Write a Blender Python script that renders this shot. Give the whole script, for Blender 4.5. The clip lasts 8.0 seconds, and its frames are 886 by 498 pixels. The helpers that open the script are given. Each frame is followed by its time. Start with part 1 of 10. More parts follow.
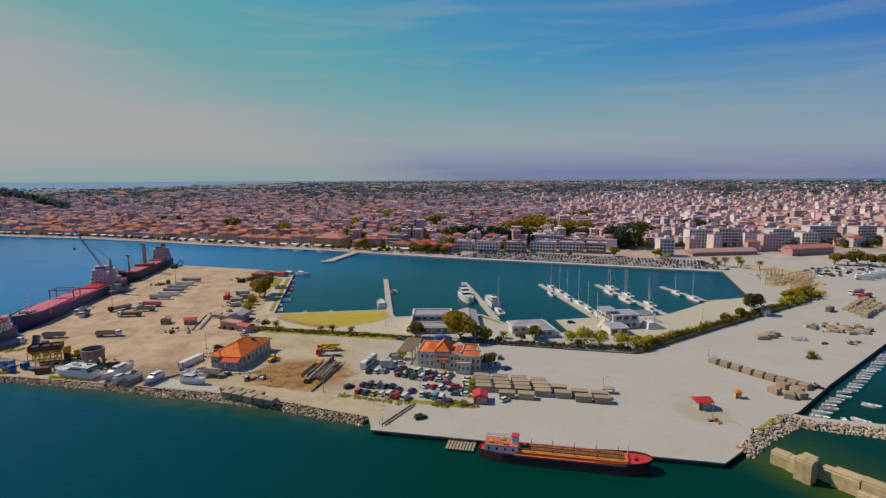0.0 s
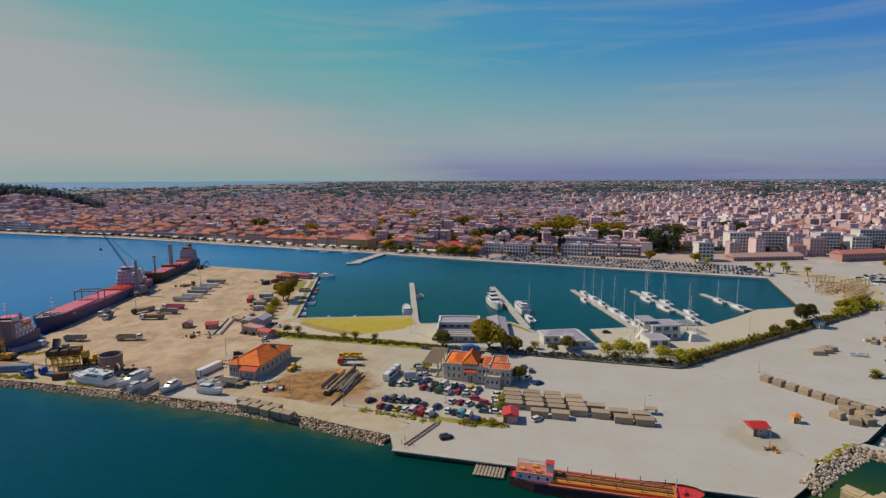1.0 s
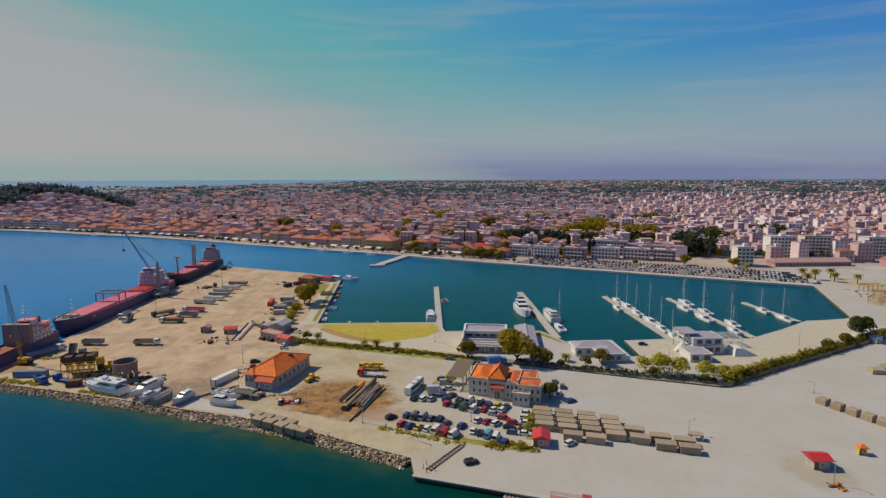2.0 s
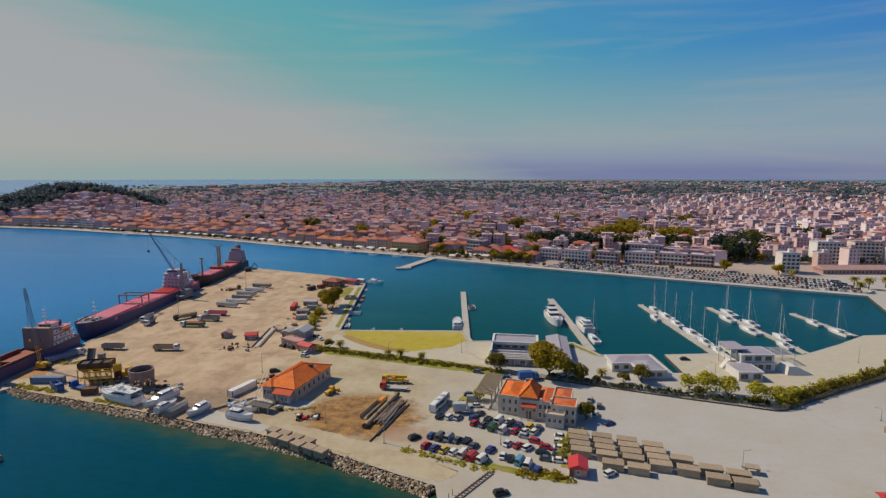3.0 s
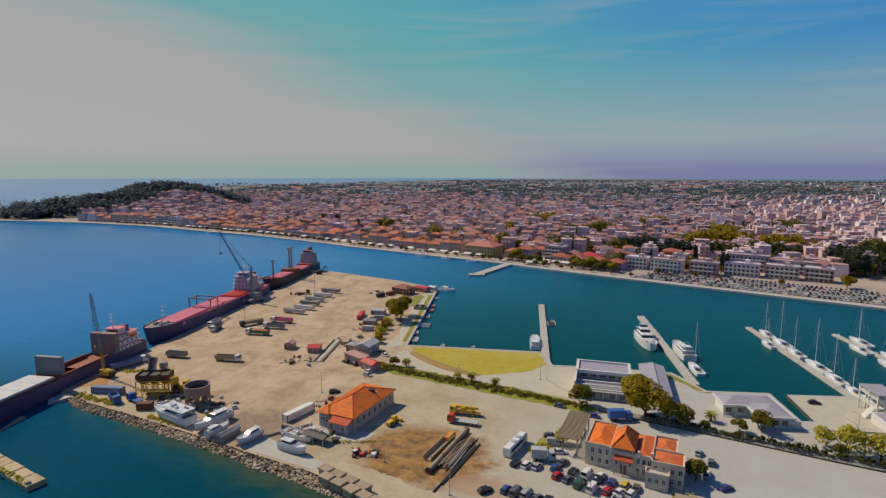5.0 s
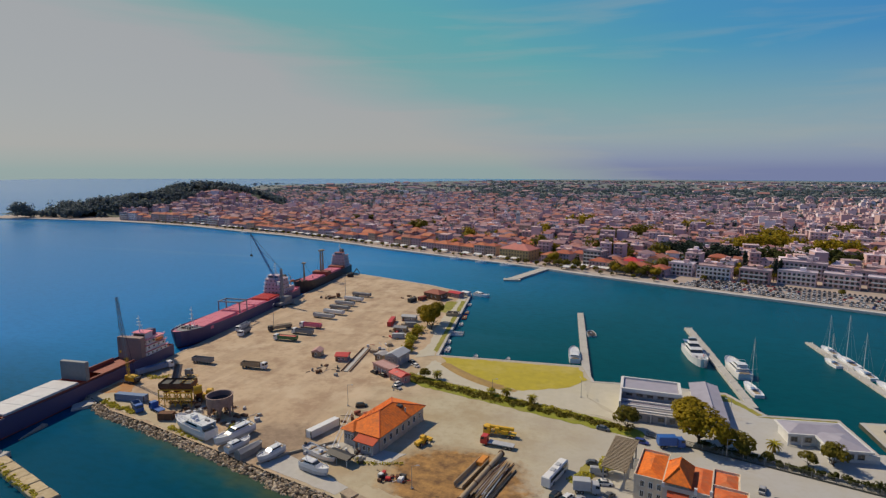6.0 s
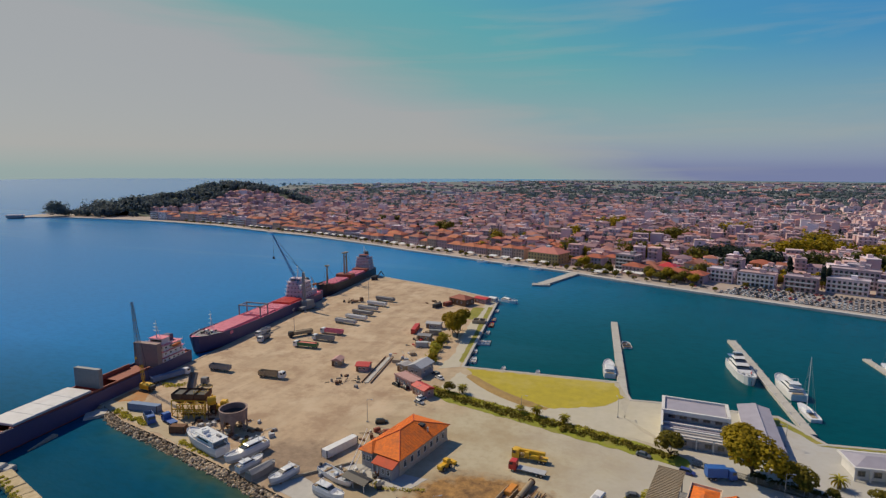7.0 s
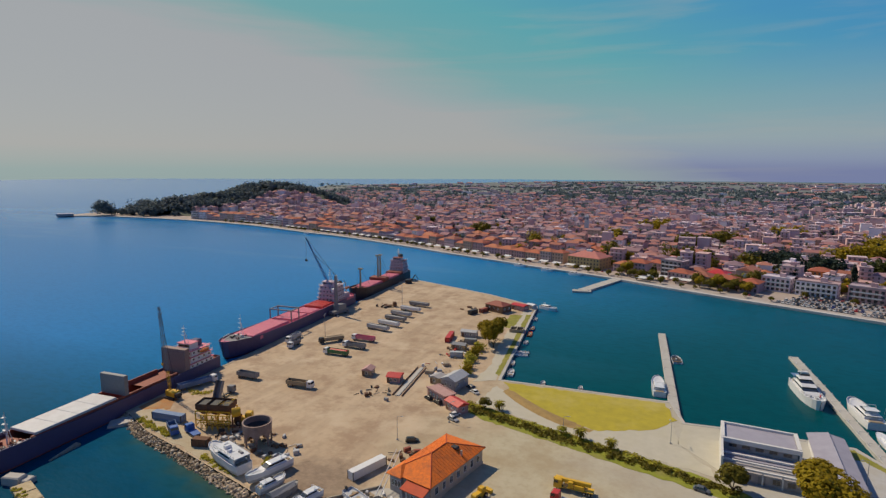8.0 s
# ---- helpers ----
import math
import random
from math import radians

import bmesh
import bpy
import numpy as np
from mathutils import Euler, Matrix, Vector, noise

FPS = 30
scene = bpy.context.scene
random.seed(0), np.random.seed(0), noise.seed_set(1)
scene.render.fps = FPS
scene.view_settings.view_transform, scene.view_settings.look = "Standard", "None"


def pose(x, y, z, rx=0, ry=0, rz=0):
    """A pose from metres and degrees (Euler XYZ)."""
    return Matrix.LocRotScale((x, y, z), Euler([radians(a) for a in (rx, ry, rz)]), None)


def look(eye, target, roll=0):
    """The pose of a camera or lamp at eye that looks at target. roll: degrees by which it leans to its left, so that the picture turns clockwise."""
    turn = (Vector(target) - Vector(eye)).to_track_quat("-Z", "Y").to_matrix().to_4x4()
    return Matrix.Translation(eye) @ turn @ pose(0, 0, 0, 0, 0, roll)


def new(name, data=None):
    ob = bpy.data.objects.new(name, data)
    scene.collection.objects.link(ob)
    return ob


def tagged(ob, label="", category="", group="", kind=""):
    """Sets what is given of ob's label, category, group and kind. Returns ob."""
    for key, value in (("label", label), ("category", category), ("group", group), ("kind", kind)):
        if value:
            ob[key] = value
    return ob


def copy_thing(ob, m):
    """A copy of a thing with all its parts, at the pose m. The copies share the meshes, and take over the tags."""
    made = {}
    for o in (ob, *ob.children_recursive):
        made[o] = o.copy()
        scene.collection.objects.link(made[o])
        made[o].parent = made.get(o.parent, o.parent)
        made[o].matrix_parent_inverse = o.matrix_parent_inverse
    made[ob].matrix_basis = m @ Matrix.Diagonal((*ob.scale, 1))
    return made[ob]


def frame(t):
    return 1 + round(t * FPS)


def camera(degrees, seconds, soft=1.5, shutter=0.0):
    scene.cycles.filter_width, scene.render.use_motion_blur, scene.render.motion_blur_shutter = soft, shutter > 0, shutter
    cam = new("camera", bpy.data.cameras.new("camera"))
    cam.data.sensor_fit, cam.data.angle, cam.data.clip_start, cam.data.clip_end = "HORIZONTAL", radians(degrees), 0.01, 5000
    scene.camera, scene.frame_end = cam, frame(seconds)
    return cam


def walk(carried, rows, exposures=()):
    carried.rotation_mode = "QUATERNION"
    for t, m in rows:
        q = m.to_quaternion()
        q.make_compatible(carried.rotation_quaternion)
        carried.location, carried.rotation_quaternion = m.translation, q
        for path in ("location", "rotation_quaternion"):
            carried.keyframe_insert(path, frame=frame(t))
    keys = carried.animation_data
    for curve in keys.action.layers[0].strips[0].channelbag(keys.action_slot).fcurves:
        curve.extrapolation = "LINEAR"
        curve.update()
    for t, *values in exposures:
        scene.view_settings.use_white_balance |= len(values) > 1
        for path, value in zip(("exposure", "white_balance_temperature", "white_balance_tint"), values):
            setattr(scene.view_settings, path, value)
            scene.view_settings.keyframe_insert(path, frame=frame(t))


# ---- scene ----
# The camera: a drone that flies forward over the harbour at about eighty metres and turns to its left.
cam = camera(77.47, 8.0, soft=1.35)


def flight(x, y, z, yaw, pitch, roll):
    return pose(x, y, z, 0, 0, yaw) @ pose(0, 0, 0, 90 + pitch) @ pose(0, 0, 0, 0, 0, roll)


PATH = [
    (0.0, flight(0.00, 0.00, 80.00, 0.006, -8.047, -0.288)),
    (0.5, flight(-0.01, 6.62, 80.17, 1.794, -8.051, -0.257)),
    (1.0, flight(-0.33, 13.13, 80.37, 2.884, -8.036, -0.283)),
    (1.5, flight(-0.81, 19.69, 80.89, 4.233, -8.089, -0.243)),
    (3.0, flight(-3.29, 39.13, 82.34, 8.311, -8.158, -0.099)),
    (3.5, flight(-4.81, 45.60, 82.92, 10.277, -8.205, -0.002)),
    (4.0, flight(-5.90, 52.16, 82.89, 12.457, -8.145, -0.056)),
    (4.5, flight(-7.14, 58.44, 83.59, 14.234, -8.236, -0.072)),
    (6.0, flight(-12.65, 77.16, 84.64, 19.609, -8.231, 0.004)),
    (6.5, flight(-14.78, 83.23, 85.06, 20.894, -8.238, 0.068)),
    (7.0, flight(-17.14, 89.47, 85.16, 22.385, -8.234, 0.083)),
    (7.5, flight(-20.04, 95.44, 85.23, 24.630, -8.221, 0.183)),
    (8.0, flight(-22.48, 101.44, 85.46, 26.129, -8.196, 0.127)),
]
walk(cam, PATH, [(0.0, 0.0), (8.0, 0.0)])

# ---- light: a hazy spring sky and one sun, west of the harbour ----
SUN_AZ = radians(-74)      # from +y towards +x
SUN_EL = radians(46)
sun_way = Vector((math.sin(SUN_AZ) * math.cos(SUN_EL), math.cos(SUN_AZ) * math.cos(SUN_EL), math.sin(SUN_EL)))
sun = new("sun", bpy.data.lights.new("sun", "SUN"))
sun.data.energy, sun.data.angle, sun.data.color = 3.85, radians(0.6), (1.0, 0.83, 0.59)
sun.matrix_world = look((0, 0, 300), Vector((0, 0, 300)) - sun_way)

world = bpy.data.worlds.new("sky")
scene.world = world
world.use_nodes = True
wn, wl = world.node_tree.nodes, world.node_tree.links
wn.clear()


def wnode(kind, **kw):
    n = wn.new(kind)
    for k, val in kw.items():
        n.inputs[k].default_value = val
    return n


def wmath(op, a, b=None, c=None, clamp=False):
    n = wn.new("ShaderNodeMath")
    n.operation, n.use_clamp = op, clamp
    for i, q in enumerate((a, b, c)):
        if q is None:
            continue
        if isinstance(q, (int, float)):
            n.inputs[i].default_value = q
        else:
            wl.new(q, n.inputs[i])
    return n.outputs[0]


def wramp(fac, stops):
    n = wn.new("ShaderNodeValToRGB")
    wl.new(fac, n.inputs[0])
    el = n.color_ramp.elements
    while len(el) < len(stops):
        el.new(0.5)
    for e, (p, c) in zip(el, stops):
        e.position, e.color = p, (*c, 1) if len(c) == 3 else c
    return n.outputs[0]


def wmix(fac, a, b):
    n = wn.new("ShaderNodeMix")
    n.data_type = "RGBA"
    for sock, q in ((n.inputs[0], fac), (n.inputs[6], a), (n.inputs[7], b)):
        if isinstance(q, (int, float)):
            sock.default_value = q
        elif isinstance(q, tuple):
            sock.default_value = (*q, 1)
        else:
            wl.new(q, sock)
    return n.outputs[2]


SKY = 0.10
sky = wn.new("ShaderNodeTexSky")
sky.sky_type, sky.sun_disc = "NISHITA", False
sky.sun_elevation, sky.sun_rotation = SUN_EL, SUN_AZ
sky.air_density, sky.dust_density, sky.ozone_density = 1.0, 0.6, 3.0
tc = wn.new("ShaderNodeTexCoord")
sep = wn.new("ShaderNodeSeparateXYZ")
wl.new(tc.outputs["Generated"], sep.inputs[0])
dot = wn.new("ShaderNodeVectorMath")
dot.operation = "DOT_PRODUCT"
wl.new(tc.outputs["Generated"], dot.inputs[0])
flat = Vector((math.sin(SUN_AZ), math.cos(SUN_AZ), 0.0))
dot.inputs[1].default_value = flat
# thin cirrus, stretched along the horizon
mp = wn.new("ShaderNodeMapping")
mp.inputs["Scale"].default_value = (1.1, 1.1, 12.0)
mp.inputs["Rotation"].default_value = (radians(2), radians(-5), 0)
wl.new(tc.outputs["Generated"], mp.inputs[0])
cn = wnode("ShaderNodeTexNoise", Scale=2.3, Detail=7.0, Roughness=0.52, Distortion=0.5)
wl.new(mp.outputs[0], cn.inputs["Vector"])
cloud = wramp(cn.outputs["Fac"], [(0.48, (0, 0, 0)), (0.72, (1, 1, 1))])
# the veil of haze: dense low down on the sun's side, thinning upwards and away from it
wob = wmath("MULTIPLY", wmath("SUBTRACT", cn.outputs["Fac"], 0.5), 0.10)
arg = wmath("SUBTRACT", wmath("ADD", wmath("MULTIPLY", dot.outputs["Value"], 0.5), -0.214), sep.outputs[2])
arg = wmath("ADD", arg, wob)
veil = wramp(wmath("MULTIPLY_ADD", arg, 4.0, 0.5), [(0.18, (0, 0, 0)), (0.62, (1, 1, 1))])
K = 1 / SKY
away = wmath("MULTIPLY", arg, -0.8)
tint = wramp(away, [(0.027, (0.17, 0.36, 0.345)), (0.14, (0.10, 0.355, 0.385)), (0.28, (0.055, 0.27, 0.46)), (0.46, (0.036, 0.185, 0.50)), (0.62, (0.022, 0.10, 0.34)), (0.95, (0.014, 0.055, 0.20))])
low = wramp(sep.outputs[2], [(0.0, (1, 1, 1)), (0.035, (0.9, 0.9, 0.9)), (0.11, (0.55, 0.55, 0.55)), (0.19, (0, 0, 0))])
lowcol = wramp(sep.outputs[2], [(0.0, (0.165, 0.20, 0.365)), (0.018, (0.225, 0.265, 0.395)), (0.05, (0.30, 0.34, 0.385)), (0.14, (0.25, 0.36, 0.375))])
t1 = wmix(low, tint, lowcol)
t2 = wmix(wmath("MULTIPLY", cloud, 0.42), t1, (0.34, 0.36, 0.36))
t3 = wmix(wmath("MULTIPLY", veil, 0.97), t2, (0.362, 0.362, 0.358))
# a greenish band where the veil meets the sea
band = wramp(sep.outputs[2], [(0.0, (0.8, 0.8, 0.8)), (0.012, (0.5, 0.5, 0.5)), (0.036, (0, 0, 0))])
t3 = wmix(wmath("MULTIPLY", veil, band), t3, (0.235, 0.355, 0.365))
tinted = wn.new("ShaderNodeVectorMath")
tinted.operation = "SCALE"
wl.new(t3, tinted.inputs[0])
tinted.inputs[3].default_value = K
c2 = wmix(0.92, sky.outputs[0], tinted.outputs[0])
bg = wn.new("ShaderNodeBackground")
bg.inputs["Strength"].default_value = SKY
wl.new(c2, bg.inputs[0])
wo = wn.new("ShaderNodeOutputWorld")
wl.new(bg.outputs[0], wo.inputs[0])

# ---- materials ----


def material(name, color, rough=0.8, metal=0.0, second=None, amount=0.5, scale=0.5, detail=5.0, bump=0.0, bscale=None,
             vary=0.0, island=None, objects=None, stains=None, sscale=0.05, samount=0.5, spec=0.5):
    """color and second are mixed by noise of that scale (per metre); stains by a coarser noise. island/objects: colours picked piece by piece."""
    m = bpy.data.materials.new(name)
    m.use_nodes = True
    nt = m.node_tree
    n, l = nt.nodes, nt.links
    b = n["Principled BSDF"]
    b.inputs["Roughness"].default_value, b.inputs["Metallic"].default_value = rough, metal
    b.inputs["Specular IOR Level"].default_value = spec
    geo = n.new("ShaderNodeNewGeometry")

    def mix(fac, a, bb):
        x = n.new("ShaderNodeMix")
        x.data_type = "RGBA"
        for sock, q in ((x.inputs[0], fac), (x.inputs[6], a), (x.inputs[7], bb)):
            if isinstance(q, (int, float)):
                sock.default_value = q
            elif isinstance(q, tuple):
                sock.default_value = (*q, 1)
            else:
                l.new(q, sock)
        return x.outputs[2]

    def noise_of(s, d=5.0, r=0.6):
        x = n.new("ShaderNodeTexNoise")
        x.inputs["Scale"].default_value, x.inputs["Detail"].default_value, x.inputs["Roughness"].default_value = s, d, r
        l.new(geo.outputs["Position"], x.inputs["Vector"])
        return x.outputs["Fac"]

    def ramp(fac, lo, hi):
        x = n.new("ShaderNodeMapRange")
        x.inputs["From Min"].default_value, x.inputs["From Max"].default_value = lo, hi
        l.new(fac, x.inputs["Value"])
        return x.outputs[0]

    col = color
    picks = island or objects
    if picks:
        r = n.new("ShaderNodeValToRGB")
        r.color_ramp.interpolation = "CONSTANT"
        if island:
            l.new(geo.outputs["Random Per Island"], r.inputs[0])
        else:
            oi = n.new("ShaderNodeObjectInfo")
            l.new(oi.outputs["Random"], r.inputs[0])
        el = r.color_ramp.elements
        while len(el) < len(picks):
            el.new(0.5)
        for i, (e, c) in enumerate(zip(el, picks)):
            e.position, e.color = i / len(picks), (*c, 1)
        col = r.outputs[0]
    if second:
        x = n.new("ShaderNodeMath")
        x.operation = "MULTIPLY"
        l.new(ramp(noise_of(scale, detail), 0.35, 0.68), x.inputs[0])
        x.inputs[1].default_value = amount
        col = mix(x.outputs[0], col, second)
    if stains:
        x = n.new("ShaderNodeMath")
        x.operation = "MULTIPLY"
        l.new(ramp(noise_of(sscale, 6.0, 0.65), 0.48, 0.66), x.inputs[0])
        x.inputs[1].default_value = samount
        col = mix(x.outputs[0], col, stains)
    if vary:
        hs = n.new("ShaderNodeHueSaturation")
        oi = n.new("ShaderNodeObjectInfo")
        mr = n.new("ShaderNodeMapRange")
        mr.inputs["To Min"].default_value, mr.inputs["To Max"].default_value = 1 - vary, 1 + vary
        l.new(oi.outputs["Random"], mr.inputs["Value"])
        l.new(mr.outputs[0], hs.inputs["Value"])
        if isinstance(col, tuple):
            hs.inputs["Color"].default_value = (*col, 1)
        else:
            l.new(col, hs.inputs["Color"])
        col = hs.outputs[0]
    if isinstance(col, tuple):
        b.inputs["Base Color"].default_value = (*col, 1)
    else:
        l.new(col, b.inputs["Base Color"])
    if bump:
        bp = n.new("ShaderNodeBump")
        bp.inputs["Strength"].default_value, bp.inputs["Distance"].default_value = 1.0, bump
        l.new(noise_of(bscale or scale * 3, 4.0), bp.inputs["Height"])
        l.new(bp.outputs[0], b.inputs["Normal"])
    return m


def paint(name, color, rough=0.45, dirt=0.35, spec=0.5, metal=0.0):
    """Weathered paint: the colour with duller, darker blotches."""
    dark = tuple(c * 0.55 + 0.02 for c in color)
    return material(name, color, rough, metal, second=dark, amount=dirt, scale=0.9, spec=spec)

# ---- mesh tools ----


class Geo:
    """Points and faces of one mesh, each face with the number of its material."""

    def __init__(self):
        self.v, self.f, self.m = [], [], []

    def add(self, pts, faces, mi=0):
        o = len(self.v)
        self.v.extend(tuple(p) for p in pts)
        self.f.extend(tuple(o + i for i in q) for q in faces)
        self.m.extend([mi] * len(faces))
        return self

    def obox(self, cx, cy, z0, lx, ly, h, rot=0.0, mi=0, top=(1.0, 1.0), shift=(0.0, 0.0)):
        """A block on a base of lx by ly, turned by rot degrees; top: the share of the base that its upper face has."""
        c, s = math.cos(radians(rot)), math.sin(radians(rot))
        pts = []
        for z, kx, ky, dx, dy in ((z0, 1, 1, 0, 0), (z0 + h, top[0], top[1], shift[0], shift[1])):
            for sx, sy in ((-1, -1), (1, -1), (1, 1), (-1, 1)):
                x, y = sx * lx / 2 * kx + dx, sy * ly / 2 * ky + dy
                pts.append((cx + x * c - y * s, cy + x * s + y * c, z))
        return self.add(pts, [(3, 2, 1, 0), (4, 5, 6, 7), (0, 1, 5, 4), (1, 2, 6, 5), (2, 3, 7, 6), (3, 0, 4, 7)], mi)

    def box(self, x0, y0, z0, x1, y1, z1, mi=0):
        return self.obox((x0 + x1) / 2, (y0 + y1) / 2, z0, x1 - x0, y1 - y0, z1 - z0, 0, mi)

    def chamfer(self, cx, cy, z0, lx, ly, h, b=0.1, rot=0.0, mi=0):
        """A block with its upper edges cut off."""
        self.obox(cx, cy, z0, lx, ly, h - b, rot, mi)
        return self.obox(cx, cy, z0 + h - b, lx, ly, b, rot, mi, ((lx - 2 * b) / lx, (ly - 2 * b) / ly))

    def prism(self, poly, z0, z1, mi=0, side=None):
        n = len(poly)
        self.add([(x, y, z1) for x, y in poly], [tuple(range(n))], mi)
        pts = [(x, y, z0) for x, y in poly] + [(x, y, z1) for x, y in poly]
        return self.add(pts, [(i, (i + 1) % n, n + (i + 1) % n, n + i) for i in range(n)], mi if side is None else side)

    def tube(self, p, q, r0, r1=None, n=8, mi=0, caps=True):
        p, q = Vector(p), Vector(q)
        r1 = r0 if r1 is None else r1
        w = (q - p).normalized()
        u = w.orthogonal().normalized()
        t = w.cross(u)
        pts = []
        for c, r in ((p, r0), (q, r1)):
            for i in range(n):
                a = 2 * math.pi * i / n
                pts.append(c + (u * math.cos(a) + t * math.sin(a)) * r)
        faces = [(i, (i + 1) % n, n + (i + 1) % n, n + i) for i in range(n)]
        if caps:
            faces += [tuple(range(n - 1, -1, -1)), tuple(range(n, 2 * n))]
        return self.add(pts, faces, mi)

    def loft(self, rings, mi=0, closed=True, caps=True):
        n = len(rings[0])
        pts = [p for r in rings for p in r]
        faces = []
        for k in range(len(rings) - 1):
            for i in range(n if closed else n - 1):
                j = (i + 1) % n
                faces.append((k * n + i, k * n + j, (k + 1) * n + j, (k + 1) * n + i))
        if caps:
            faces += [tuple(range(n - 1, -1, -1)), tuple(range((len(rings) - 1) * n, len(rings) * n))]
        return self.add(pts, faces, mi)

    def hip(self, x0, y0, x1, y1, z, h, inset=None, mi=0, under=0.15):
        """A hipped roof over the rectangle; inset 0 makes it a gable."""
        lx, ly = x1 - x0, y1 - y0
        k = min(lx, ly) / 2 if inset is None else inset
        if lx >= ly:
            a, b = (x0 + k, (y0 + y1) / 2, z + h), (x1 - k, (y0 + y1) / 2, z + h)
            faces = [(0, 1, 5, 4), (1, 2, 5), (2, 3, 4, 5), (3, 0, 4)]
        else:
            a, b = ((x0 + x1) / 2, y0 + k, z + h), ((x0 + x1) / 2, y1 - k, z + h)
            faces = [(0, 1, 4), (1, 2, 5, 4), (2, 3, 5), (3, 0, 4, 5)]
        self.add([(x0, y0, z), (x1, y0, z), (x1, y1, z), (x0, y1, z), a, b], faces, mi)
        return self.box(x0, y0, z - under, x1, y1, z - 0.01, mi)

    def quad(self, c, u, w, mi=0):
        c, u, w = Vector(c), Vector(u), Vector(w)
        return self.add([c - u - w, c + u - w, c + u + w, c - u + w], [(0, 1, 2, 3)], mi)

    def weld(self):
        """Joins points that lie together."""
        seen, to, v = {}, [], []
        for p in self.v:
            k = tuple(round(c, 4) for c in p)
            if k not in seen:
                seen[k] = len(v)
                v.append(p)
            to.append(seen[k])
        kept = [(tuple(dict.fromkeys(to[i] for i in f)), m) for f, m in zip(self.f, self.m)]
        kept = [(f, m) for f, m in kept if len(f) > 2]
        self.v, self.f, self.m = v, [f for f, _ in kept], [m for _, m in kept]
        return self

    def mesh(self, name, mats, smooth=False):
        me = bpy.data.meshes.new(name)
        me.from_pydata(self.v, [], self.f)
        for m in (mats if isinstance(mats, (list, tuple)) else [mats]):
            me.materials.append(m)
        if max(self.m, default=0) > 0:
            me.polygons.foreach_set("material_index", self.m)
        if smooth:
            me.polygons.foreach_set("use_smooth", [True] * len(self.f))
        me.update()
        return me


def part(name, geo, mats, parent, label="", smooth=False, at=None):
    """One mesh under a thing or under a part."""
    ob = new(name, geo.mesh(name, mats, smooth))
    ob.parent = parent
    if at is not None:
        ob.matrix_basis = at
    if label:
        tagged(ob, label)
    return ob


def same_part(ob, parent, m, name=None):
    """Another object on the mesh of ob, under parent."""
    o = new(name or ob.name.split(".")[0], ob.data)
    o.parent = parent
    o.matrix_basis = m
    return o


def thing(name, label, category, m=None, group=""):
    e = new(name)
    e.empty_display_size = 0.3
    if m is not None:
        e.matrix_basis = m
    return tagged(e, label, category, group)


def solid(name, geo, mats, label, category, m=None, group="", smooth=False):
    """A thing that is one mesh."""
    ob = new(name, geo.mesh(name, mats, smooth))
    if m is not None:
        ob.matrix_basis = m
    return tagged(ob, label, category, group)


def setting(name, geo, mats, label="", smooth=False):
    return tagged(new(name, geo.mesh(name, mats, smooth)), label, "", "", "structure")


def rnd(a, b):
    return random.uniform(a, b)

# ---- the materials of the harbour ----
CONCRETE = material("concrete", (0.46, 0.445, 0.415), 0.85, second=(0.37, 0.355, 0.325), amount=0.5, scale=0.6, stains=(0.33, 0.30, 0.25), sscale=0.06, samount=0.4, bump=0.02, bscale=2)
CONCRETE_OLD = material("old_concrete", (0.36, 0.31, 0.24), 0.9, second=(0.20, 0.17, 0.13), amount=0.7, scale=0.8, stains=(0.42, 0.38, 0.30), sscale=0.3, samount=0.5, bump=0.03, bscale=3)
CONCRETE_BLOCK = material("block_concrete", (0.37, 0.295, 0.21), 0.9, second=(0.24, 0.18, 0.125), amount=0.6, scale=1.2, vary=0.15, bump=0.02, bscale=4)
ROCK = material("rock", (0.56, 0.45, 0.33), 0.9, second=(0.21, 0.155, 0.10), amount=0.75, scale=0.8, vary=0.35, bump=0.08, bscale=2)
ROCK_JOINED = material("rock_mass", (0.36, 0.32, 0.25), 0.9, second=(0.16, 0.13, 0.10), amount=0.8, scale=1.1,
                       island=[(0.56, 0.45, 0.31), (0.28, 0.205, 0.125), (0.70, 0.59, 0.45), (0.44, 0.33, 0.21), (0.16, 0.11, 0.07), (0.50, 0.38, 0.24)])
WHITE = material("white_wall", (0.66, 0.65, 0.64), 0.75, second=(0.52, 0.51, 0.50), amount=0.5, scale=0.4)
WHITE_PAINT = material("white_paint", (0.74, 0.74, 0.74), 0.4, second=(0.58, 0.57, 0.55), amount=0.4, scale=0.6)
GELCOAT = material("white_gelcoat", (0.72, 0.73, 0.75), 0.25, second=(0.58, 0.58, 0.60), amount=0.35, scale=0.4)
CREAM = material("cream_wall", (0.64, 0.51, 0.38), 0.85, second=(0.37, 0.31, 0.23), amount=0.6, scale=0.5, stains=(0.25, 0.21, 0.16), sscale=0.3, samount=0.3)
GREY_WALL = material("grey_wall", (0.40, 0.38, 0.38), 0.85, second=(0.28, 0.26, 0.26), amount=0.6, scale=0.6)
PINK_WALL = material("pink_wall", (0.48, 0.29, 0.27), 0.85, second=(0.36, 0.21, 0.19), amount=0.6, scale=0.6)
LILAC_ROOF = material("lilac_roof", (0.37, 0.35, 0.41), 0.55, second=(0.28, 0.265, 0.32), amount=0.6, scale=0.35)
TILE = material("orange_roof_tile", (0.80, 0.185, 0.008), 0.8, second=(0.46, 0.10, 0.022), amount=0.7, scale=1.2, stains=(0.30, 0.09, 0.035), sscale=0.22, samount=0.55)
